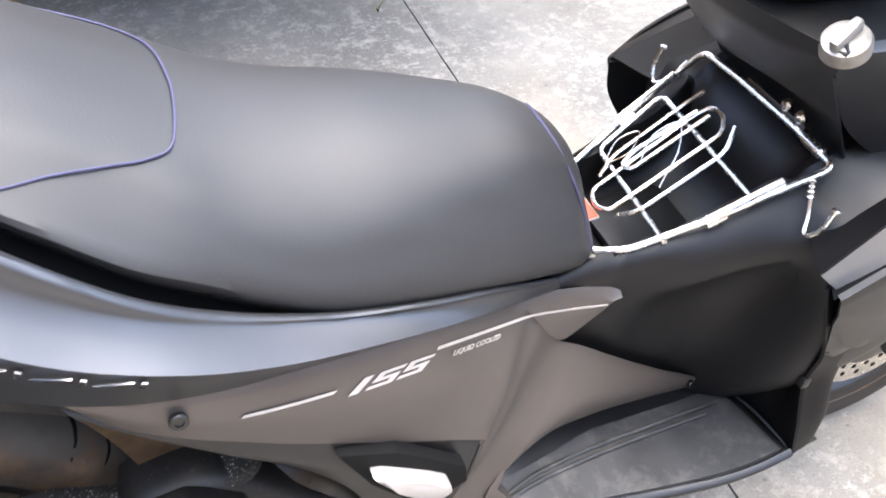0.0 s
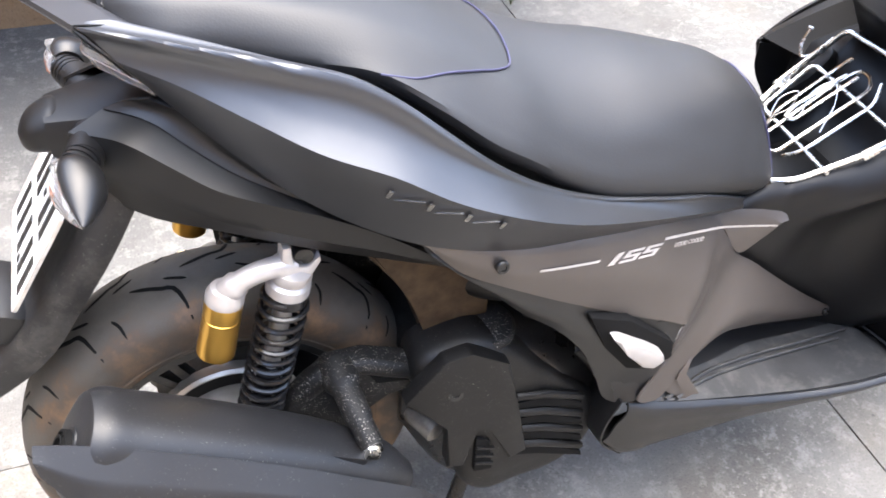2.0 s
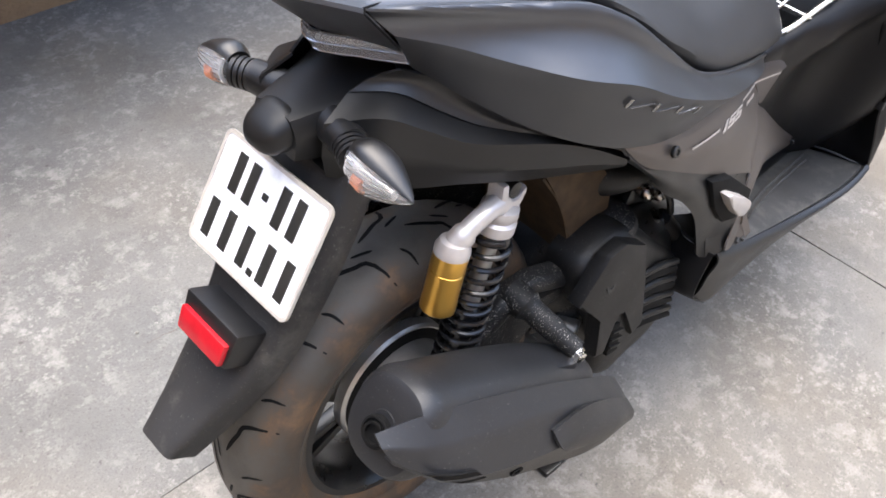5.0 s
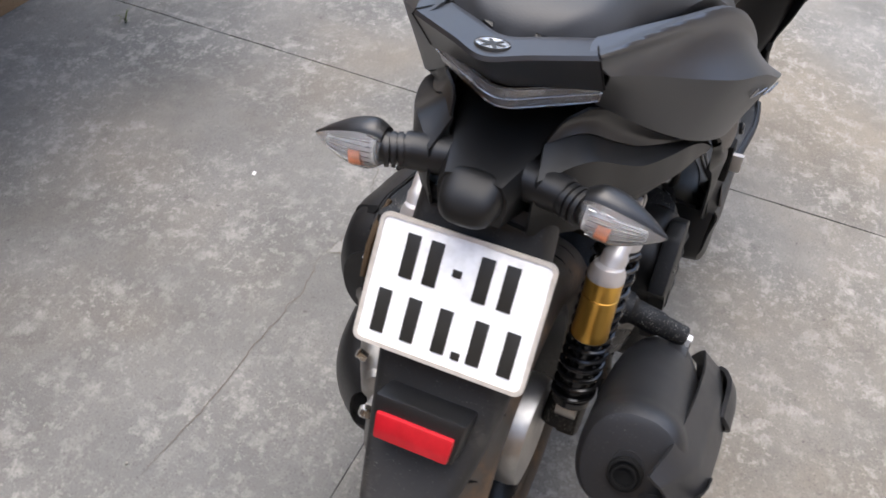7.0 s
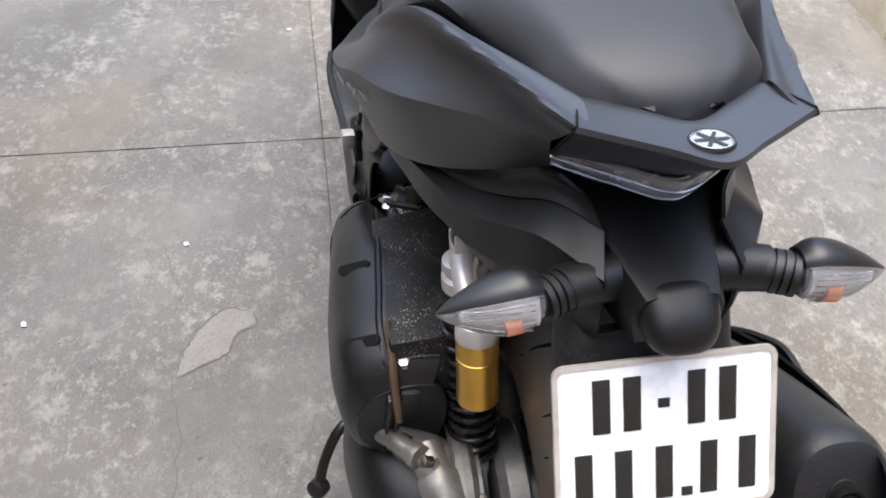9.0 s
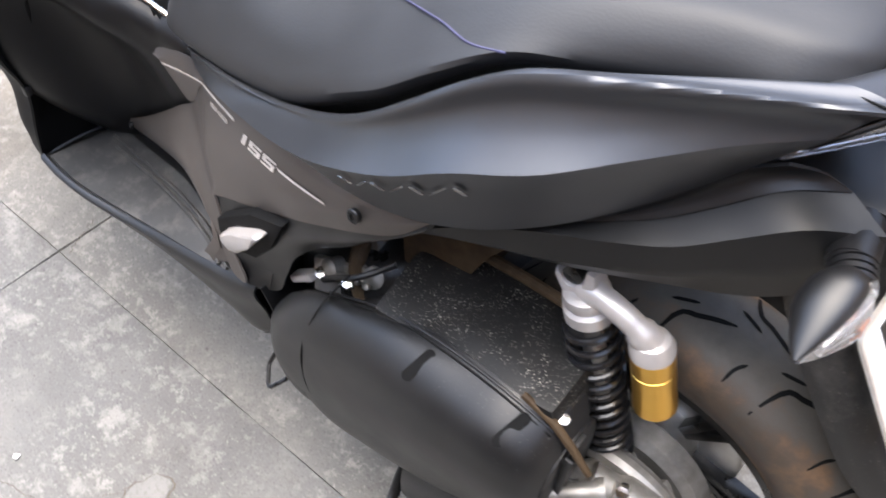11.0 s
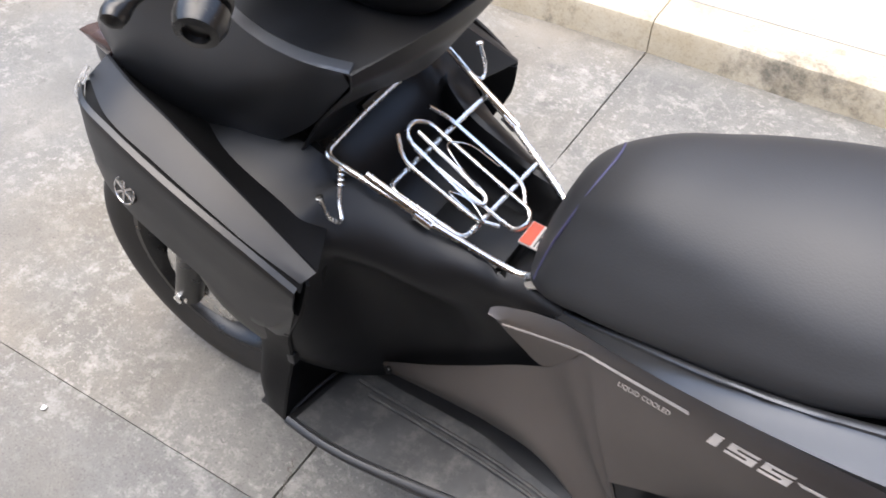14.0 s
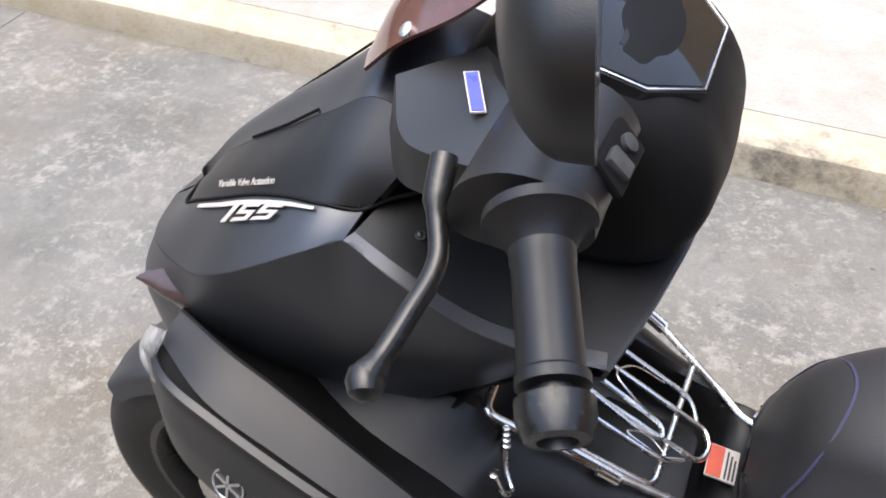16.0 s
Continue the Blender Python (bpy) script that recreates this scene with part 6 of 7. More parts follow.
def wheel(name, c, R, w, rim, label, spokes, grooves):
    m = Matrix.Translation(c) @ pose(0, 0, 0, -90, 0, 0)
    prof = spline([(r, h, 0) for r, h in tyre_profile(R, w, rim)], 40)
    root = part(name, lathe([(r, h) for r, h, _ in prof], m, 80, cap=False), TYRE, scooter, label)
    part("bead_ring", lathe([(rim + 0.016, -w * 0.455), (rim + 0.019, -w * 0.465), (rim + 0.022, -w * 0.46)], m, 64, cap=False), TYRE, root)
    rimp = [(rim + 0.004, -w * 0.37), (rim + 0.004, -w * 0.40), (rim - 0.006, -w * 0.40), (rim - 0.012, -w * 0.34), (rim - 0.02, -w * 0.20), (rim - 0.024, 0), (rim - 0.02, w * 0.20), (rim - 0.012, w * 0.34), (rim - 0.006, w * 0.40), (rim + 0.004, w * 0.40), (rim + 0.004, w * 0.37)]
    part("rim", lathe(rimp, m, 72, cap=False), BLACKMETAL, root, "dusty black alloy rim")
    part("hub", lathe([(0.030, -0.05), (0.045, -0.045), (0.048, 0.0), (0.045, 0.045), (0.030, 0.05)], m, 32), ALLOY, root, "silver wheel hub")
    for k in range(spokes):
        for d in (-7, 7):
            a = radians(360 / spokes * k + 18)
            b = a + radians(d)
            p, q = Vector((0.040 * math.cos(a), 0.040 * math.sin(a), 0)), Vector(((rim - 0.016) * math.cos(b), (rim - 0.016) * math.sin(b), 0))
            mm = m @ Matrix.Translation((p + q) / 2) @ Matrix.Rotation(b, 4, "Z")
            part("spoke", block(((q - p).length, 0.014, 0.024), mm, 0.004), BLACKMETAL, root)
    if grooves:
        bm = bmesh.new()
        arc = np.array([(r, h) for r, h, _ in prof])
        run = np.r_[0, np.cumsum(np.hypot(*np.diff(arc, axis=0).T))]
        mid = run[-1] / 2
        def surf(ang, s):
            d = mid + s
            r, h = np.interp(d, run, arc[:, 0]), np.interp(d, run, arc[:, 1])
            r += 0.0007
            return m @ Vector((r * math.cos(ang), r * math.sin(ang), h * 1.004))
        def groove(pts, wd):
            line = spline([(a, s, 0) for a, s in pts], 12)
            rows = []
            for i, (a, s, _) in enumerate(line):
                j, k2 = max(i - 1, 0), min(i + 1, len(line) - 1)
                t = np.array([(line[k2][0] - line[j][0]) * R, line[k2][1] - line[j][1]])
                t /= np.linalg.norm(t)
                taper = wd * min(1.0, 0.35 + min(i, len(line) - 1 - i) * 0.3)
                rows.append([surf(a - t[1] * taper / R, s + t[0] * taper), surf(a + t[1] * taper / R, s - t[0] * taper)])
            return rows
        n = 13
        for k in range(n):
            for sgn in (1, -1):
                a0 = 2 * math.pi * (k + (0.5 if sgn > 0 else 0)) / n
                for pts, wd in (([(a0, sgn * 0.006), (a0 + 0.13, sgn * 0.020), (a0 + 0.215, sgn * 0.034), (a0 + 0.235, sgn * 0.052), (a0 + 0.245, sgn * 0.072)], 0.0031), ([(a0 + 0.16, sgn * 0.006), (a0 + 0.26, sgn * 0.016)], 0.0023), ([(a0 + 0.37, sgn * 0.034), (a0 + 0.40, sgn * 0.050), (a0 + 0.405, sgn * 0.064)], 0.0021)):
                    rows = groove(pts, wd)
                    vs = [[bm.verts.new(q) for q in r] for r in rows]
                    for u, v in zip(vs, vs[1:]):
                        bm.faces.new((u[0], u[1], v[1], v[0]))
        tagged(part("tread_pattern", bm, DARKHOLE, root, "dark tread grooves"), kind="stuff")
    return root, m


rear, mr = wheel("rear_wheel", REAR, RAD_R, 0.140, 0.182, "wide dusty rear tyre on a black alloy wheel", 5, True)
part("brake_drum", lathe([(0.060, -0.075), (0.078, -0.072), (0.082, -0.060), (0.082, -0.030), (0.070, -0.028)], mr, 40), ALLOY, rear, "silver ribbed hub drum")
part("drum_ring", lathe([(0.100, -0.030), (0.104, -0.026), (0.104, -0.010), (0.098, -0.006)], mr, 48), ALLOY, rear, "silver outer ring of the hub")
part("drum_groove", lathe([(0.083, -0.034), (0.098, -0.030), (0.098, -0.024), (0.083, -0.024)], mr, 48), DARKHOLE, rear)
part("drum_plate", lathe([(0.050, 0.092), (0.085, 0.088), (0.096, 0.078), (0.098, 0.055), (0.09, 0.05)], mr, 40), DIRTYALLOY, rear, "dirty aluminium brake plate")
fw, mf = wheel("front_wheel", FRONT, RAD_F, 0.110, 0.180, "black front tyre on a black alloy wheel", 5, True)
fw.data.materials.clear()
fw.data.materials.append(grained("clean_black_tyre", (0.010, 0.0095, 0.009), (0.020, 0.018, 0.016), 0.6, grain=450, bump=0.3, blotch=14))
disc = part("brake_disc", lathe([(0.062, -0.064), (0.115, -0.064), (0.115, -0.060), (0.062, -0.060)], mf, 48), DISC, fw, "drilled steel brake disc")
for k in range(18):
    for r in (0.078, 0.095):
        a = radians(20 * k + (10 if r > 0.08 else 0))
        part("disc_hole", lathe([(0.0045, -0.0648), (0.0045, -0.0592)], mf @ Matrix.Translation((r * math.cos(a), r * math.sin(a), 0)), 8), DARKHOLE, disc)
part("disc_carrier", lathe([(0.03, -0.07), (0.066, -0.066), (0.066, -0.058), (0.03, -0.05)], mf, 24), BLACKMETAL, fw)
part("hub_cap", lathe([(0.02, 0.074), (0.070, 0.070), (0.092, 0.060), (0.090, 0.03)], mf, 36), DISC, fw, "bright hub cap")
part("speed_drive", block((0.075, 0.022, 0.05), pose(1.300, 0.080, 0.272, 0, -35, 0), 0.008), DISC, fw, "polished speedometer drive beside the hub")
part("caliper_bracket", block((0.06, 0.03, 0.05), pose(1.245, 0.060, 0.285, 0, -50, 0), 0.010), BLACKMETAL, fw, "dark bracket beside the hub")
for sgn in (1, -1):
    part("fork_leg", tube([(1.356, sgn * 0.098, 0.272), (1.31, sgn * 0.098, 0.40), (1.25, sgn * 0.095, 0.60)], [0.024, 0.026, 0.022], 18), BLACKMETAL, scooter, "black fork leg")
    part("axle_nut", lathe([(0.014, 0.0), (0.014, 0.008), (0.009, 0.009), (0.009, 0.016), (0.005, 0.017)], along((1.352, sgn * 0.112, 0.284), (1.352, sgn * 0.2, 0.284)), 6), CHROME, fw, "chromed axle nut")
rows = []
for a in np.linspace(44, 150, 24):
    r = RAD_F + 0.012
    c, s = math.cos(radians(a)), math.sin(radians(a))
    w = 0.066 * (0.75 if a < 10 else 1.0)
    rows.append([(1.35 + (r - 0.035) * c, -w, 0.266 + (r - 0.035) * s), (1.35 + (r - 0.006) * c, -w * 0.93, 0.266 + (r - 0.006) * s), (1.35 + r * c, -w * 0.5, 0.266 + r * s), (1.35 + (r + 0.004) * c, 0, 0.266 + (r + 0.004) * s), (1.35 + r * c, w * 0.5, 0.266 + r * s), (1.35 + (r - 0.006) * c, w * 0.93, 0.266 + (r - 0.006) * s), (1.35 + (r - 0.035) * c, w, 0.266 + (r - 0.035) * s)])
part("front_mudguard", thicken(loft(rows, 30, 24), 0.003), SATIN, scooter, "black front mudguard")

# ---- rear shock absorbers with gold reservoirs ----
for sgn in (1, -1):
    def s3(x, y, z):
        return Vector((x, sgn * y, z))
    top, bot = s3(0.052, 0.121, 0.690), s3(-0.012, 0.108, 0.408)
    ax = (bot - top).normalized()
    m = along(top, bot)
    L = (bot - top).length
    shock = part("rear_shock", lathe([(0.022, 0.030), (0.026, 0.034), (0.026, 0.048), (0.011, 0.05), (0.011, L * 0.55), (0.016, L * 0.56), (0.016, L - 0.012), (0.026, L - 0.010), (0.026, L)], m, 24), SPRING, scooter, "coil-spring rear shock absorber with a gold reservoir")
    turns, r = 13.5, 0.0268
    coil = []
    for i in range(260):
        t = i / 259
        a = 2 * math.pi * turns * t
        tt = t + 0.06 * math.sin(math.pi * t) * (1 - t)
        coil.append(m @ Vector((r * math.cos(a), r * math.sin(a), 0.040 + (L - 0.052) * tt)))
    part("spring", tube(coil, 0.0039, 8), SPRING, shock, "glossy black coil spring")
    part("damper_rod", lathe([(0.012, 0.05), (0.012, L * 0.6)], m, 16), ALLOY, shock)
    # forked top mount and the reservoir on its arm
    fork = lathe([(0.015, -0.004), (0.024, 0.0), (0.025, 0.010), (0.022, 0.016), (0.026, 0.020), (0.026, 0.034), (0.022, 0.036)], m, 28)
    mount = part("top_mount", fork, SILVERCAST, shock, "pale cast top mount")
    up = -ax
    e = top + up * 0.020
    fork_line = [(-0.017, -0.014), (-0.019, 0.0), (-0.017, 0.014), (-0.020, 0.036), (-0.010, 0.038), (-0.005, 0.020), (0.0, 0.010), (0.015, 0.010), (0.020, 0.020), (0.026, 0.027), (0.028, 0.018), (0.023, 0.003), (0.018, -0.004), (0.018, -0.014)]
    fm = Matrix.Translation(top) @ Matrix.Rotation(math.atan2(-ax.x, -ax.z), 4, "Y")
    part("mount_fork", slab(fork_line, -0.013, 0.013, "y", 0.004, None, fm), SILVERCAST, mount, "pale cast fork")
    part("mount_bolt", lathe([(0.011, -0.012), (0.011, 0.012), (0.006, 0.014)], along(e + s3(0.008, -0.002, 0.002), e + s3(0.008, 0.1, 0.002)), 16), BLACKMETAL, mount)
    ct, cb = s3(-0.026, 0.121, 0.668), s3(-0.047, 0.119, 0.577)
    mc = along(ct, cb)
    lc = (cb - ct).length
    can = part("reservoir", lathe([(0.0218, 0.006), (0.0222, 0.012), (0.0222, 0.030), (0.0214, 0.0305), (0.0214, 0.032), (0.0222, 0.0325), (0.0222, lc - 0.020), (0.0228, lc - 0.017), (0.0228, lc - 0.003), (0.020, lc), (0.012, lc + 0.001)], mc, 32), GOLD, shock, "gold anodised reservoir")
    part("reservoir_cap", lathe([(0.010, -0.014), (0.018, -0.010), (0.0225, 0.0), (0.0225, 0.008)], mc, 32), SILVERCAST, can, "pale reservoir cap")
    part("reservoir_arm", tube([tuple(q) for q in spline([tuple(top + up * 0.004), tuple(s3(0.025, 0.127, 0.700)), tuple(s3(-0.002, 0.127, 0.692)), tuple(s3(-0.024, 0.122, 0.672))], 16)], [0.015] * 4 + [0.0125] * 8 + [0.016] * 4, 14), SILVERCAST, mount)
    part("lower_eye", lathe([(0.016, -0.014), (0.016, 0.014)], along(bot + ax * 0.014, bot + ax * 0.014 + Vector((0, 1, 0))), 20), ALLOY, shock, "lower mounting eye")

# ---- silencer ----
C0, C1 = Vector((-0.212, -0.212, 0.585)), Vector((0.165, -0.205, 0.345))
d = (C1 - C0).normalized()
n = Vector((-d.z, 0, d.x))
rows = []
for s, ry, rz in ((0.0, 0.040, 0.045), (0.004, 0.051, 0.056), (0.014, 0.0555, 0.0605), (0.050, 0.0575, 0.0625), (0.105, 0.0592, 0.0642), (0.18, 0.060, 0.065), (0.32, 0.055, 0.060), (0.40, 0.042, 0.048), (0.44, 0.025, 0.03)):
    c = C0 + d * s
    rows.append([tuple(c + Vector((0, 1, 0)) * ry * math.copysign(abs(math.cos(a)) ** 0.8, math.cos(a)) + n * rz * math.copysign(abs(math.sin(a)) ** 0.8, math.sin(a))) for a in np.linspace(0, 2 * math.pi, 25)[:-1]])
SPECK = grained("splashed_black_plastic", (0.009, 0.0095, 0.0108), (0.014, 0.0145, 0.0162), 0.46, grain=1100, bump=0.2, blotch=10, dust=0.06, dust_colour=(0.34, 0.33, 0.31), dust_scale=170, specks=0.30)
exhaust = part("silencer", loft(rows, 46, 48, closed=True, cap=True), SPECK, scooter, "matte black exhaust silencer splashed with dried mud")
part("end_cap", lathe([(0.028, -0.004), (0.029, 0.0), (0.026, 0.003), (0.018, 0.002), (0.017, 0.006)], along(C0 + d * 0.004, C0 - d), 28), SPECK, exhaust)
part("tail_pipe", lathe([(0.013, -0.02), (0.014, 0.012), (0.011, 0.012), (0.011, -0.005)], along(C0 - n * 0.010, C0 - n * 0.010 - d), 20), DARKHOLE, exhaust, "dark outlet pipe")
part("outlet_hole", lathe([(0.019, 0.0), (0.019, 0.0085), (0.016, 0.0095), (0.015, 0.006), (0.001, 0.006)], along(C0 - n * 0.008 - d * 0.001, C0 - n * 0.008 - d), 24), DARKHOLE, exhaust, "black outlet hole")
G_TOP = [(-0.242, -0.236, 0.622), (-0.209, -0.246, 0.622), (-0.124, -0.256, 0.590), (-0.009, -0.262, 0.528), (0.10, -0.262, 0.452), (0.175, -0.256, 0.388), (0.205, -0.245, 0.340)]
G_UP = [(-0.244, -0.250, 0.612), (-0.205, -0.272, 0.596), (-0.120, -0.284, 0.556), (-0.005, -0.290, 0.498), (0.10, -0.290, 0.424), (0.178, -0.280, 0.362), (0.210, -0.258, 0.322)]
G_MID = [(-0.24, -0.258, 0.596), (-0.195, -0.292, 0.552), (-0.105, -0.304, 0.497), (0.005, -0.308, 0.44), (0.1, -0.306, 0.38), (0.178, -0.294, 0.322), (0.212, -0.264, 0.292)]
G_LOW = [(-0.236, -0.256, 0.582), (-0.18, -0.276, 0.514), (-0.09, -0.286, 0.439), (0.012, -0.29, 0.374), (0.1, -0.288, 0.314), (0.172, -0.276, 0.277), (0.206, -0.252, 0.266)]
G_BOT = [(-0.225, -0.225, 0.555), (-0.165, -0.235, 0.48), (-0.08, -0.24, 0.41), (0.015, -0.24, 0.345), (0.1, -0.236, 0.29), (0.165, -0.228, 0.256), (0.198, -0.222, 0.248)]
guard = part("heat_guard", thicken(faceted([G_TOP, G_UP, G_MID, G_LOW, G_BOT], 6, 9), 0.004), SPECK, exhaust, "angular black heat guard")
part("guard_slot", thicken(loft([[(-0.222, -0.286, 0.585), (-0.19, -0.297, 0.562), (-0.155, -0.302, 0.540)], [(-0.20, -0.292, 0.562), (-0.165, -0.296, 0.520), (-0.135, -0.3005, 0.505)]], 6, 12), 0.002), DARKHOLE, guard, "dark vent slot")
pad = loft([[(-0.02, -0.301, 0.487), (0.04, -0.301, 0.480), (0.10, -0.296, 0.440), (0.168, -0.288, 0.376)], [(-0.015, -0.314, 0.462), (0.045, -0.316, 0.440), (0.105, -0.314, 0.402), (0.178, -0.300, 0.344)], [(0.005, -0.312, 0.430), (0.055, -0.314, 0.402), (0.11, -0.310, 0.368), (0.180, -0.296, 0.320)], [(0.03, -0.298, 0.400), (0.07, -0.299, 0.374), (0.115, -0.297, 0.342), (0.175, -0.286, 0.304)]], 14, 24)
part("guard_pad", thicken(pad, 0.006), SPECK, guard, "raised front shield of the heat guard")
for q in ((-0.075, -0.294, 0.452), (0.165, -0.285, 0.312)):
    part("guard_bolt", lathe([(0.009, -0.006), (0.009, 0.004), (0.005, 0.004), (0.004, 0.0)], along(q, (q[0] - 0.2, q[1] - 1, q[2] - 0.2)), 14), DARKHOLE, guard, "sunk bolt")
lug = part("silencer_lug", block((0.11, 0.03, 0.03), pose(0.055, -0.222, 0.468, 0, 30, 0), 0.006), SPECK, exhaust)
FLECK = grained("mud_flecked_black_steel", (0.006, 0.006, 0.006), (0.011, 0.0105, 0.010), 0.55, grain=500, bump=0.2, blotch=20, dust=0.12, dust_colour=(0.20, 0.185, 0.16), dust_scale=60, spec=0.3, specks=0.75)
hang = part("silencer_bracket", tube([tuple(q) for q in spline([(-0.02, -0.098, 0.355), (0.045, -0.105, 0.445), (0.085, -0.115, 0.492), (0.125, -0.118, 0.500), (0.165, -0.120, 0.485), (0.235, -0.118, 0.452)], 30)], [0.024] * 8 + [0.019] * 8 + [0.015] * 14, 14), FLECK, scooter, "mud-flecked black silencer bracket")
part("bracket_arm", tube([tuple(q) for q in spline([(0.098, -0.112, 0.502), (0.102, -0.145, 0.494), (0.110, -0.190, 0.476), (0.117, -0.224, 0.461)], 16)], [0.024] * 5 + [0.018] * 6 + [0.0155] * 5, 14), FLECK, hang, "flecked arm to the silencer")
part("bracket_bolt", lathe([(0.014, -0.012), (0.014, 0.0), (0.010, 0.0), (0.010, 0.008), (0.006, 0.009)], along((0.115, -0.228, 0.457), (0.105, -0.32, 0.45)), 6), CHROME, hang, "chromed hexagon bolt")
part("bracket_web", slab([(-0.03, 0.35), (-0.005, 0.41), (0.045, 0.465), (0.085, 0.515), (0.135, 0.515), (0.235, 0.475), (0.235, 0.435), (0.165, 0.440), (0.12, 0.40), (0.06, 0.34), (0.01, 0.31)], -0.126, -0.098, "y", 0.006), FLECK, hang, "mud-flecked bracket plate")
part("bracket_slot", slab([(0.135, 0.492), (0.215, 0.466), (0.215, 0.452), (0.150, 0.462)], -0.1275, -0.12, "y", 0.001), DARKHOLE, hang, "dark slot in the bracket")

# ---- engine ----
engine = part("engine", loft([[(x, y, z) for y, z in ((-w, zl), (-w, zh), (w, zh), (w, zl))] for x, w, zl, zh in ((0.20, 0.07, 0.30, 0.44), (0.27, 0.11, 0.20, 0.50), (0.40, 0.13, 0.17, 0.47), (0.50, 0.10, 0.20, 0.42), (0.56, 0.07, 0.26, 0.38))], 24, 28, closed=True, cap=True), BLACKMETAL, scooter, "black engine with ribbed fan cover")
cover_line = [(0.203, 0.505), (0.250, 0.525), (0.286, 0.528), (0.338, 0.499), (0.376, 0.460), (0.435, 0.405), (0.480, 0.345), (0.492, 0.290), (0.470, 0.235), (0.430, 0.205), (0.365, 0.195), (0.313, 0.185), (0.280, 0.215), (0.262, 0.301), (0.240, 0.389), (0.200, 0.450)]
cl = [(x, z) for x, z, _ in spline([(x, z, 0) for x, z in cover_line], 48, closed=True)]
cx, cz = np.mean([q[0] for q in cl]), np.mean([q[1] for q in cl])
rows = [[(cx + (x - cx) * k, y, cz + (z - cz) * k) for x, z in cl] for k, y in ((1.02, -0.09), (1.02, -0.135), (1.0, -0.150), (0.93, -0.160), (0.7, -0.168), (0.35, -0.171), (0.02, -0.172))]
fan = part("fan_cover", loft(rows, 24, 64, closed=True), DUSTY, engine, "dusty black plastic fan cover")
for i in range(4):
    a, b, c2 = ((0.338, 0.404 - 0.0355 * i), (0.385, 0.398 - 0.037 * i), (0.446 + 0.006 * i, 0.362 - 0.041 * i))
    h = 0.0095
    line = [(a[0], a[1] + h * 0.2), (b[0], b[1] + h), (c2[0], c2[1] + h), (c2[0] + 0.003, c2[1] - h * 0.2), (b[0], b[1] - h), (a[0], a[1] - h)]
    part("vent_slot", slab(line, -0.1745, -0.150, "y", 0.002), DARKHOLE, fan, "dark cooling slot")
    part("vent_rib", tube([(a[0], -0.172, a[1] + 0.016), (b[0], -0.176, b[1] + 0.017), (c2[0], -0.168, c2[1] + 0.018)], 0.0062, 8), DUSTY, fan)
part("vent_window", slab([(0.282, 0.350), (0.304, 0.340), (0.314, 0.268), (0.284, 0.272)], -0.1755, -0.15, "y", 0.003), DARKHOLE, fan, "dark window in the cover")
for i in range(3):
    part("window_bar", block((0.03, 0.006, 0.004), pose(0.298, -0.176, 0.29 + 0.018 * i, 0, 20, 0), 0.001), DUSTY, fan)
part("cover_bolt", lathe([(0.011, -0.01), (0.011, 0.003), (0.006, 0.003), (0.005, 0.0)], along((0.243, -0.178, 0.467), (0.25, -0.3, 0.50)), 14), BLACKMETAL, fan, "sunk bolt")
part("cover_plate", slab([(0.227, 0.532), (0.262, 0.538), (0.318, 0.502), (0.338, 0.415), (0.364, 0.300), (0.336, 0.288), (0.304, 0.375), (0.278, 0.385), (0.266, 0.300), (0.238, 0.308), (0.240, 0.398), (0.172, 0.468)], -0.1805, -0.155, "y", 0.005), DUSTY, fan, "raised plate of the fan cover")
part("filler_neck", lathe([(0.036, -0.02), (0.040, 0.0), (0.042, 0.018), (0.036, 0.026), (0.02, 0.028)], along((0.305, -0.115, 0.500), (0.300, -0.13, 0.60)), 28), FLECK, engine, "rounded housing on the engine")
part("pipe_elbow", tube([tuple(q) for q in spline([(0.265, -0.02, 0.58), (0.285, -0.075, 0.585), (0.335, -0.10, 0.580), (0.40, -0.10, 0.575)], 20)], [0.03] * 20, 18), DUSTY, engine, "dusty black intake pipe")
part("mount_rubber", lathe([(0.014, -0.018), (0.019, -0.014), (0.019, 0.016), (0.012, 0.02)], along((0.243, -0.07, 0.425), (0.30, -0.06, 0.43)), 18), SILVERCAST, engine, "pale engine mount bush")
part("starter", lathe([(0.015, -0.03), (0.018, -0.025), (0.018, 0.022), (0.012, 0.026)], along((0.225, -0.12, 0.345), (0.25, -0.17, 0.34)), 20), DIRTYALLOY, engine, "small bright cylinder")
for q, r in (((0.395, -0.115, 0.520), 0.011), ((0.425, -0.120, 0.500), 0.009), ((0.400, -0.10, 0.545), 0.008)):
    part("throttle_nut", lathe([(r, -0.012), (r, 0.006), (r * 0.6, 0.007), (r * 0.6, 0.012)], along(q, (q[0] - 0.02, q[1] - 0.1, q[2] + 0.06)), 6), CHROME, engine, "bright nut")
part("throttle_body", block((0.09, 0.07, 0.07), pose(0.42, -0.065, 0.50, 0, 25, 0), 0.012), BLACKMETAL, engine)
part("throttle_body", block((0.10, 0.07, 0.06), pose(0.40, 0.075, 0.50, 10, 20, 0), 0.012), DIRTYALLOY, engine, "dirty alloy throttle body")
part("cable", tube([tuple(q) for q in spline([(0.38, -0.10, 0.555), (0.42, -0.13, 0.52), (0.455, -0.13, 0.46), (0.50, -0.10, 0.40)], 20)], 0.006, 8), RUBBERPART, engine)
part("hose", tube([tuple(q) for q in spline([(0.45, -0.12, 0.44), (0.505, -0.125, 0.36), (0.50, -0.12, 0.28), (0.46, -0.11, 0.23)], 20)], 0.016, 12), RUBBERPART, engine, "black coolant hose")
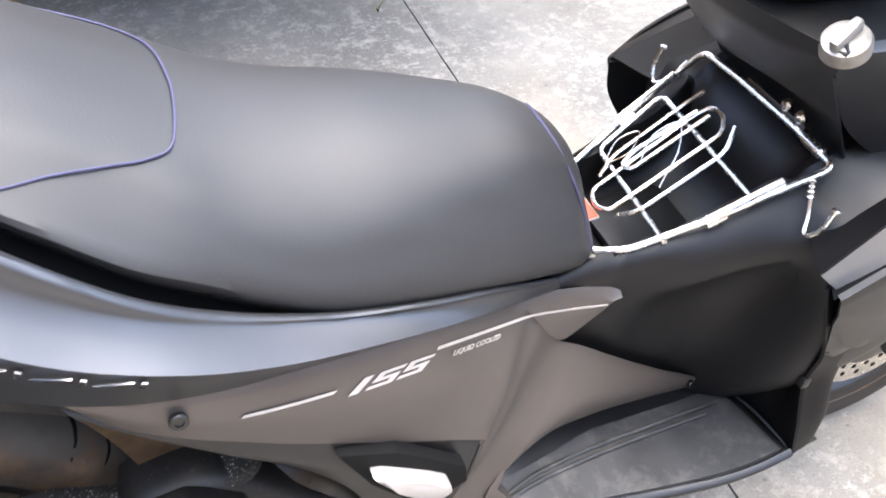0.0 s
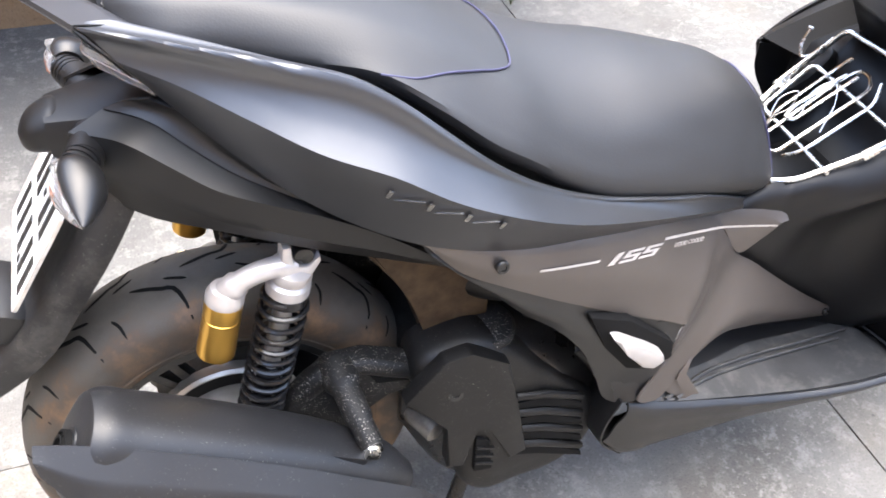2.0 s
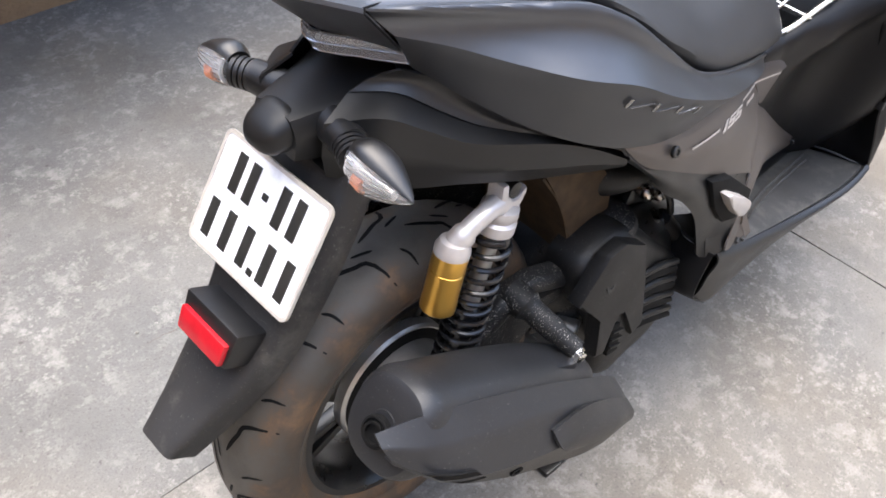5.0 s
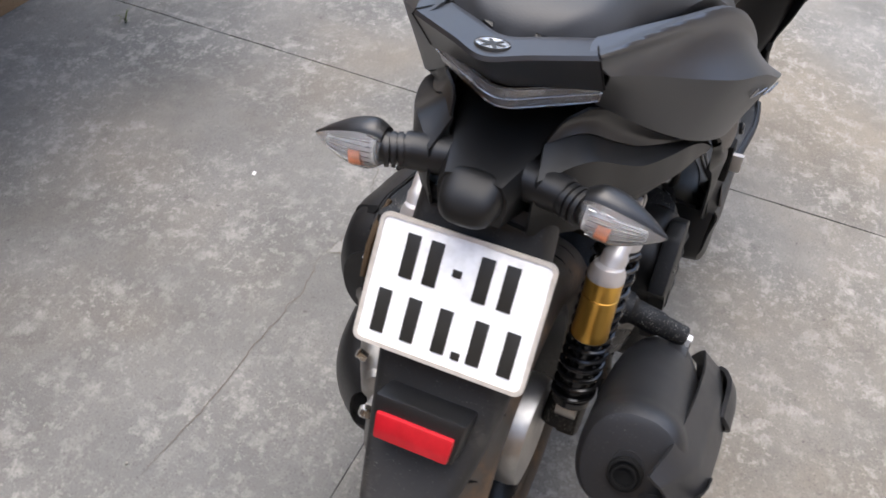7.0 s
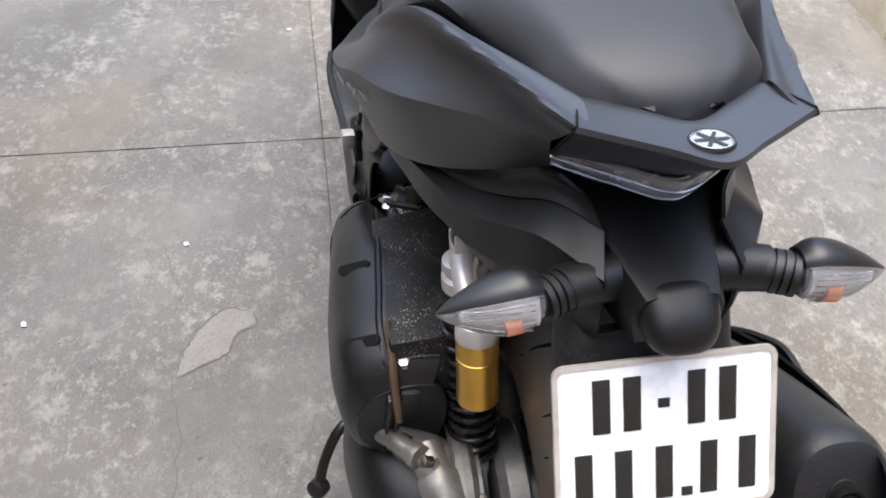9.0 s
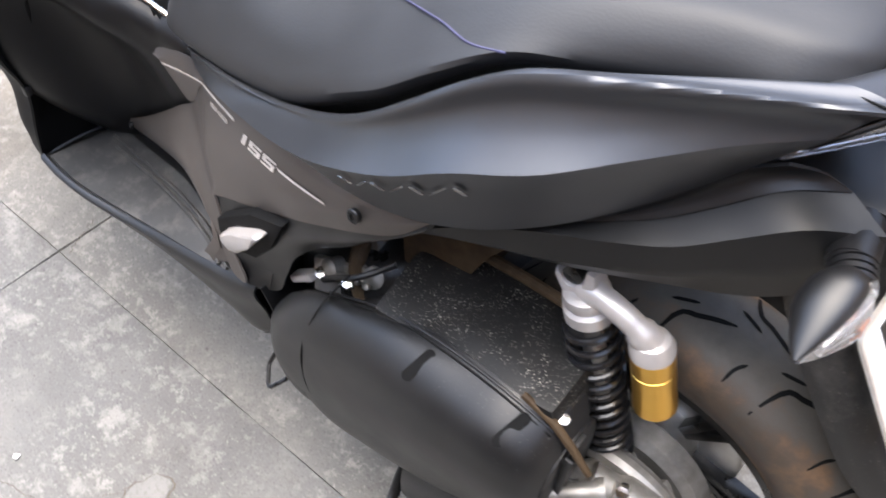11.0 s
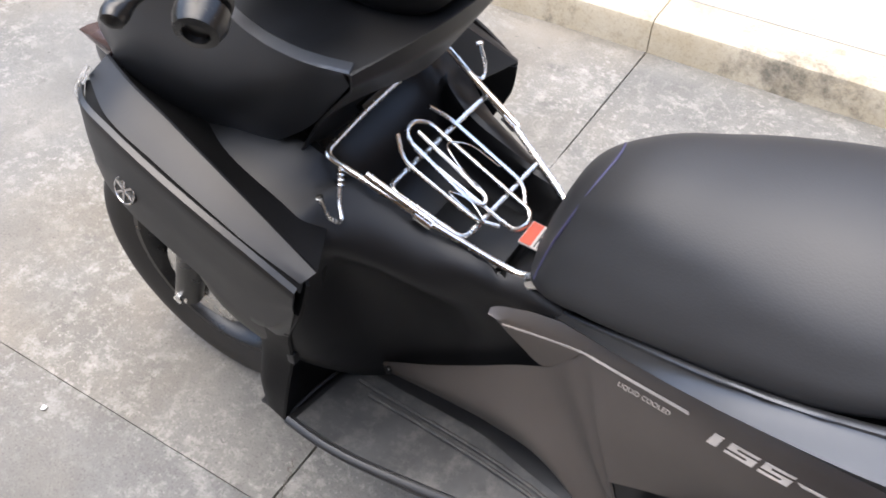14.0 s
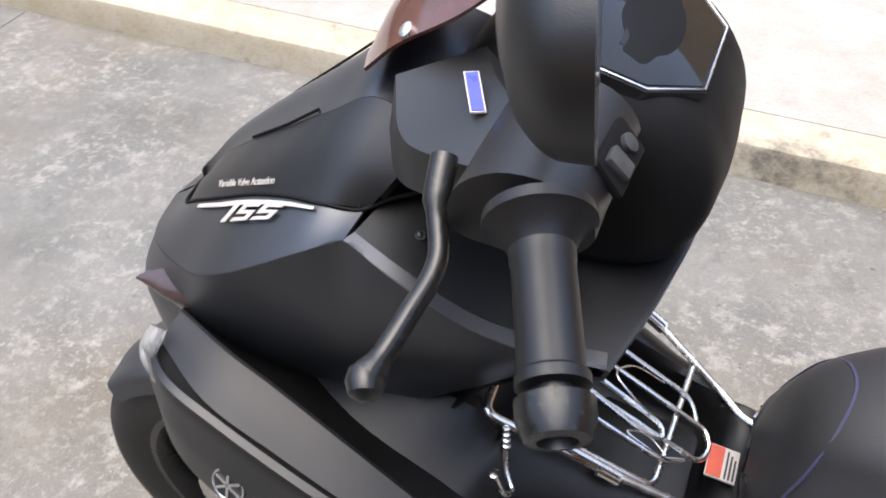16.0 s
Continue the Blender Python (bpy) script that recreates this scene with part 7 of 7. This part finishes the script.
part("clip", block((0.035, 0.01, 0.022), pose(0.455, -0.125, 0.425, 0, 30, 0), 0.003), CHROME, engine)
part("inner_mudguard", thicken(loft([[(0.150, y, 0.67), (0.190, y, 0.61), (0.222, y, 0.53), (0.240, y, 0.45)] for y in (-0.105, -0.05, 0.0, 0.05, 0.105)], 14, 16), 0.004), FRAMEBROWN, scooter, "muddy brown inner mudguard")
for y in (-0.106, 0.100):
    part("mudguard_side", slab([(0.150, 0.67), (0.19, 0.61), (0.222, 0.53), (0.24, 0.45), (0.31, 0.45), (0.31, 0.58), (0.24, 0.67)], y, y + 0.006, "y", 0.002), FRAMEBROWN, scooter, "muddy brown side of the inner mudguard")
part("inner_flap", thicken(loft([[(0.04, y, 0.715), (0.10, y, 0.700), (0.15, y, 0.675)] for y in (-0.08, 0.0, 0.08)], 10, 20), 0.004), PLASTIC, scooter, "black plastic flap over the tyre")

# ---- drive casing and air box on the left ----
CVT = [(0.470, [(0.10, 0.330), (0.150, 0.350), (0.180, 0.368), (0.203, 0.366), (0.215, 0.350), (0.213, 0.310), (0.200, 0.280), (0.12, 0.27)]),
       (0.430, [(0.10, 0.360), (0.165, 0.395), (0.200, 0.428), (0.228, 0.415), (0.245, 0.370), (0.243, 0.310), (0.225, 0.262), (0.13, 0.24)]),
       (0.360, [(0.10, 0.400), (0.170, 0.445), (0.208, 0.496), (0.240, 0.472), (0.256, 0.410), (0.255, 0.330), (0.240, 0.260), (0.15, 0.23)]),
       (0.250, [(0.10, 0.515), (0.175, 0.538), (0.215, 0.547), (0.247, 0.522), (0.263, 0.460), (0.262, 0.370), (0.245, 0.285), (0.16, 0.245)]),
       (0.120, [(0.12, 0.585), (0.190, 0.584), (0.222, 0.574), (0.252, 0.553), (0.268, 0.510), (0.268, 0.430), (0.250, 0.350), (0.16, 0.30)]),
       (0.050, [(0.15, 0.588), (0.198, 0.588), (0.226, 0.578), (0.252, 0.560), (0.266, 0.520), (0.266, 0.450), (0.250, 0.400), (0.17, 0.37)]),
       (0.015, [(0.15, 0.570), (0.195, 0.572), (0.222, 0.562), (0.245, 0.545), (0.258, 0.510), (0.258, 0.455), (0.244, 0.415), (0.17, 0.39)]),
       (0.000, [(0.16, 0.545), (0.195, 0.548), (0.215, 0.540), (0.235, 0.525), (0.245, 0.500), (0.245, 0.460), (0.232, 0.430), (0.18, 0.41)])]
casing = part("drive_casing", thicken(loft([[(x, y, z) for y, z in h] for x, h in CVT], 44, 52), 0.004), CASING, scooter, "rounded black plastic drive casing")
rear_face = slab([(y, z) for y, z, _ in spline([(y, z, 0) for y, z in CVT[-1][1]], 28, closed=True)], -0.002, 0.012, "x", 0.003)
part("rear_face", rear_face, CASING, casing, "flat rear face of the casing")
for y in (0.203, 0.213):
    part("face_rib", block((0.010, 0.004, 0.120), pose(-0.005, y, 0.482, 4, -4, 0), 0.0015), CASING, casing)
part("face_hinge", block((0.014, 0.022, 0.016), pose(-0.003, 0.185, 0.535, 0, 10, 0), 0.003), CASING, casing)
rib = [(x, h[1][0] * 0.35 + h[2][0] * 0.65 - 0.006, h[1][1] * 0.35 + h[2][1] * 0.65 + 0.004) for x, h in CVT[2:7]]
part("casing_seam", tube([tuple(q) for q in spline(rib, 40)], 0.0020, 8), CASING, casing)
# the shadow under the rib is drawn as a thin black tube
part("seam_shadow", tube([(q[0], q[1] + 0.005, q[2] - 0.0025) for q in spline(rib, 40)], 0.0014, 6), DARKHOLE, casing, "thin dark line painted as the seam's shadow")
deck = [[(x, h[0][0], h[0][1] + 0.005), (x, h[1][0] - 0.01, h[1][1] + 0.005), (x, r[1] - 0.006, r[2] + 0.002)] for (x, h), r in zip(CVT[3:7], rib[1:])]
part("casing_deck", thicken(loft(deck, 30, 24), 0.003), FLECK, casing, "flat inner ledge splashed with dried mud")
# flush black capsules give the two recesses their shade by colour
for a, b in (((0.179, 0.2500, 0.551), (0.168, 0.2140, 0.571)), ((0.055, 0.2525, 0.561), (0.042, 0.2140, 0.583))):
    a, b = Vector(a), Vector(b)
    m = plane_at((a + b) / 2, b - a, (1, 0.0, 0.4))
    L = (b - a).length / 2
    cap_line = [(L * c1 + 0.0065 * math.cos(t), 0.0065 * math.sin(t)) for c1, t0 in ((0.75, -90), (-0.75, 90)) for t in (radians(t0 + 22.5 * k) for k in range(9))]
    if (m.to_3x3() @ Vector((0, 0, 1))).y < 0:
        m = m @ Matrix.Rotation(math.pi, 4, "X")
    part("casing_recess_shade", slab(cap_line, -0.02, 0.0012, "z", 0.0, None, m), DARKHOLE, casing, "dark flush patch standing for the shade in a slanted recess")
part("casing_line", tube([tuple(q) for q in spline([(0.330, 0.180, 0.533), (0.340, 0.222, 0.507), (0.350, 0.250, 0.455), (0.355, 0.258, 0.37), (0.35, 0.245, 0.27)], 20)], 0.0012, 6), DARKHOLE, casing)
box = slab([(0.050, 0.085), (0.255, 0.072), (0.290, 0.110), (0.275, 0.205), (0.020, 0.207), (0.022, 0.135)], 0.50, 0.584, "z", 0.012)
bmesh.ops.transform(box, matrix=Matrix.Translation((0.15, 0, 0.584)) @ pose(0, 0, 0, -3, 11, 0) @ Matrix.Translation((-0.15, 0, -0.584)), verts=box.verts)
air = part("air_box", box, FLECK, scooter, "flat black air filter box covered with dried splashes")
part("air_box_strap", tube([(0.058, 0.203, 0.592), (0.02, 0.203, 0.580), (-0.005, 0.203, 0.558), (-0.030, 0.201, 0.524)], [0.004, 0.005, 0.005, 0.004], 8), FRAMEBROWN, air, "brown dusty clamp strip")
part("air_box_lip", tube([(0.050, 0.092, 0.605), (0.15, 0.083, 0.588), (0.25, 0.077, 0.569)], 0.007, 8), FRAMEBROWN, air)
lower = loft([[(x, y, z) for y, z in h] for x, h in ((0.20, [(0.10, 0.33), (0.235, 0.31), (0.24, 0.20), (0.10, 0.18)]), (0.05, [(0.10, 0.42), (0.238, 0.40), (0.243, 0.22), (0.10, 0.20)]), (-0.05, [(0.10, 0.42), (0.225, 0.38), (0.228, 0.26), (0.10, 0.24)]), (-0.10, [(0.10, 0.38), (0.18, 0.36), (0.185, 0.29), (0.10, 0.27)]))], 20, 20)
part("gear_case", thicken(lower, 0.004), CASING, casing, "black gear case")
mountL = part("shock_foot", tube([(0.0, 0.205, 0.455), (-0.02, 0.150, 0.425), (-0.03, 0.105, 0.40)], [0.019, 0.021, 0.024], 14), DIRTYALLOY, casing, "dirty alloy shock mount")
part("gear_boss", tube([tuple(q) for q in spline([(-0.02, 0.170, 0.455), (-0.06, 0.160, 0.440), (-0.10, 0.140, 0.405), (-0.11, 0.130, 0.36)], 16)], [0.020] * 4 + [0.026] * 8 + [0.020] * 4, 14), DIRTYALLOY, casing, "rounded alloy casting")
part("brake_arm", block((0.016, 0.012, 0.09), pose(-0.115, 0.128, 0.41, 20, 55, 0), 0.004), DIRTYALLOY, casing, "alloy brake lever arm")
part("arm_nut", lathe([(0.010, -0.01), (0.010, 0.006), (0.006, 0.01)], along((-0.148, 0.135, 0.40), (-0.17, 0.2, 0.43)), 6), CHROME, casing)
part("casing_bolt", lathe([(0.007, -0.006), (0.007, 0.004), (0.004, 0.005)], along((0.015, 0.190, 0.572), (0.01, 0.20, 0.62)), 6), CHROME, casing)
for q in ((0.405, 0.165, 0.460), (0.345, 0.172, 0.497)):
    part("casing_bolt", lathe([(0.008, -0.006), (0.008, 0.004), (0.004, 0.005)], along(q, (q[0], q[1] + 0.02, q[2] + 0.05)), 6), CHROME, casing)

part("casing_nose", lathe([(0.062, -0.03), (0.066, 0.0), (0.060, 0.014), (0.045, 0.020), (0.002, 0.022)], along((0.405, 0.222, 0.325), (0.425, 0.32, 0.335)), 36), CASING, casing, "round front cover of the casing")
# alloy brake side of the gear case
part("brake_ring", tube([tuple(REAR + Vector((0.108 * math.cos(a), 0.128, 0.108 * math.sin(a)))) for a in np.linspace(0, 2 * math.pi, 41)[:-1]], 0.014, 10, closed=True), DIRTYALLOY, casing, "dirty alloy ring of the brake plate")
part("brake_plate", lathe([(0.104, -0.006), (0.104, 0.006), (0.070, 0.012), (0.066, 0.020), (0.034, 0.022), (0.030, 0.034), (0.012, 0.036)], along(REAR + Vector((0, 0.115, 0)), REAR + Vector((0, 1, 0))), 40), DIRTYALLOY, casing, "dirty alloy brake plate")
for pts, r in (([(0.005, 0.215, 0.455), (-0.02, 0.200, 0.464), (-0.045, 0.180, 0.470)], 0.0125), ([(-0.045, 0.172, 0.455), (-0.075, 0.158, 0.440), (-0.105, 0.140, 0.420)], 0.014), ([(0.0, 0.19, 0.44), (-0.03, 0.16, 0.42), (-0.06, 0.13, 0.40)], 0.020)):
    part("case_lug", tube([tuple(q) for q in spline(pts, 10)], [r * 1.2] * 2 + [r] * 6 + [r * 1.25] * 2, 12), DIRTYALLOY, casing, "cast alloy lug")
for q in ((-0.062, 0.176, 0.488), (-0.012, 0.193, 0.462), (-0.105, 0.165, 0.458), (0.02, 0.203, 0.452)):
    part("case_bolt", lathe([(0.0075, -0.008), (0.0075, 0.005), (0.004, 0.006)], along(q, (q[0] - 0.01, q[1] + 0.05, q[2] + 0.04)), 6), CHROME, casing, "bright case bolt")
# pipes and fittings under the left cover
part("breather_hose", tube([tuple(q) for q in spline([(0.36, 0.07, 0.52), (0.372, 0.115, 0.500), (0.362, 0.140, 0.470), (0.345, 0.150, 0.440)], 18)], 0.012, 10), FRAMEBROWN, engine, "brown rubber hose")
part("throttle_plate", block((0.045, 0.012, 0.05), pose(0.405, 0.150, 0.440, 25, 10, 15), 0.004), ALLOY, engine, "bright throttle plate")
part("throttle_drum", lathe([(0.013, -0.008), (0.015, -0.006), (0.015, 0.006), (0.007, 0.010)], along((0.335, 0.135, 0.480), (0.32, 0.2, 0.53)), 20), DIRTYALLOY, engine, "dirty alloy throttle drum")
for k in range(4):
    part("small_screw", lathe([(0.005, -0.004), (0.005, 0.004), (0.003, 0.005)], along((0.33 + 0.022 * k, 0.155 - 0.004 * k, 0.485 - 0.012 * k), (0.33 + 0.022 * k, 0.2, 0.54)), 6), DIRTYALLOY, engine)
casting = block((0.085, 0.05, 0.05), pose(0.375, 0.125, 0.445, 15, 30, 10), 0.014)
lathe([(0.012, -0.02), (0.016, -0.015), (0.016, 0.02), (0.010, 0.024)], along((0.395, 0.140, 0.455), (0.405, 0.190, 0.480)), 16, casting)
tube([(0.345, 0.140, 0.470), (0.375, 0.158, 0.468), (0.415, 0.155, 0.440)], 0.007, 8, bm=casting)
part("throttle_casting", casting, DIRTYALLOY, engine, "grimy cast alloy throttle housing")
part("throttle_cable", tube([tuple(q) for q in spline([(0.300, 0.13, 0.53), (0.330, 0.165, 0.515), (0.365, 0.172, 0.490), (0.400, 0.165, 0.450)], 16)], 0.0045, 8), RUBBERPART, engine, "black throttle cable")
part("hose_clip", block((0.045, 0.02, 0.012), pose(0.44, 0.165, 0.425, 10, 35, 10), 0.004), SILVERCAST, engine, "pale plastic clip")

# ---- centre stand ----
stand = part("centre_stand", tube([(0.31, -0.12, 0.185), (0.31, 0.12, 0.185)], 0.016, 12), BLACKMETAL, scooter, "black centre stand with a foot lever")
for sgn in (1, -1):
    part("stand_leg", tube([(0.31, sgn * 0.10, 0.185), (0.27, sgn * 0.125, 0.09), (0.232, sgn * 0.150, 0.014)], 0.013, 12), BLACKMETAL, stand)
    part("stand_foot", block((0.06, 0.03, 0.012), pose(0.225, sgn * 0.150, 0.0065 + (0.0042 if sgn > 0 else -0.0042)), 0.004), BLACKMETAL, stand)
part("foot_lever", tube([tuple(q) for q in spline([(0.285, 0.118, 0.125), (0.245, 0.20, 0.155), (0.215, 0.262, 0.160), (0.185, 0.298, 0.110), (0.166, 0.311, 0.072)], 24)], 0.0085, 12), BLACKMETAL, stand)
part("lever_pad", lathe([(0.010, -0.014), (0.016, -0.010), (0.016, 0.010), (0.010, 0.014)], along((0.163, 0.312, 0.068), (0.10, 0.36, 0.10)), 20), RUBBERPART, stand, "round rubber lever pad")
side = part("side_stand", tube([(0.47, 0.15, 0.265), (0.40, 0.185, 0.235), (0.30, 0.20, 0.215)], 0.010, 10), BLACKMETAL, scooter, "folded black side stand")
part("stand_hoop", tube(fillet([(0.470, 0.215, 0.275), (0.475, 0.235, 0.25), (0.448, 0.262, 0.245), (0.430, 0.240, 0.262)], 0.008), 0.0035, 8), BLACKMETAL, side, "bent wire foot of the side stand")

# ---- small things on the yard ----
LEAF = plain("weed_green", (0.075, 0.095, 0.028), 0.6)
SCRAP = plain("white_paper_scrap", (0.62, 0.62, 0.60), 0.7)
PEBBLE = grained("grey_pebble", (0.12, 0.115, 0.10), (0.24, 0.23, 0.21), 0.8, grain=300, bump=0.3, blotch=60)
rng = random.Random(7)


def weed(x, y, n, h):
    """A few thin blades that grow from one spot in the joint."""
    root = tagged(new("weed"), "small green weed growing from the joint", "weed")
    root.matrix_world = pose(x, y, 0.0)
    for k in range(n):
        a, l = rng.uniform(0, 6.28), h * rng.uniform(0.6, 1.0)
        c, s = math.cos(a), math.sin(a)
        line = [(0, 0, -0.004), (c * l * 0.2, s * l * 0.2, l * 0.45), (c * l * 0.55, s * l * 0.55, l * 0.62), (c * l * 0.9, s * l * 0.9, l * 0.45)]
        p = [Vector(q) for q in spline(line, 9)]
        w = Vector((-s, c, 0)) * 0.0022
        part("blade", thicken(grid_mesh([[q - w * (1 - i / 8.5), q + w * (1 - i / 8.5)] for i, q in enumerate(p)]), 0.0005), LEAF, root)


weed(1.027, 1.555, 6, 0.06)
weed(1.140, 1.675, 5, 0.05)
for x, y, s, a in ((0.604, 0.845, 0.0050, 20), (0.609, 0.846, 0.0045, 70), (0.792, 0.553, 0.0060, 40), (1.597, 0.312, 0.0060, 110)):
    ob = part("paper_scrap", slab([(-s, -s * 0.7), (s * 0.8, -s * 0.8), (s, s * 0.5), (-s * 0.4, s * 0.9)], 0.0, 0.0018, "z", 0.0004), SCRAP, None)
    tagged(ob, "tiny crumpled white paper scrap on the concrete", "paper scrap", group="paper scraps on the yard")
    ob.matrix_world = pose(x, y, 0.0035, 4, -3, a)
for k in range(26):
    x, y, r = rng.uniform(-0.9, 2.0), rng.choice((rng.uniform(0.45, 1.3), rng.uniform(-1.3, -0.5))), rng.uniform(0.002, 0.0045)
    bm = bmesh.new()
    bmesh.ops.create_icosphere(bm, subdivisions=1, radius=r)
    for v in bm.verts:
        v.co *= 1 + 0.25 * noise.noise(v.co * 400 + Vector((k, 0, 0)))
        v.co.z *= 0.6
    ob = part("pebble", bm, PEBBLE, None)
    tagged(ob, "small grey pebble lying on the concrete", "pebble", group="pebbles on the yard")
    ob.matrix_world = pose(x, y, 0.0025)
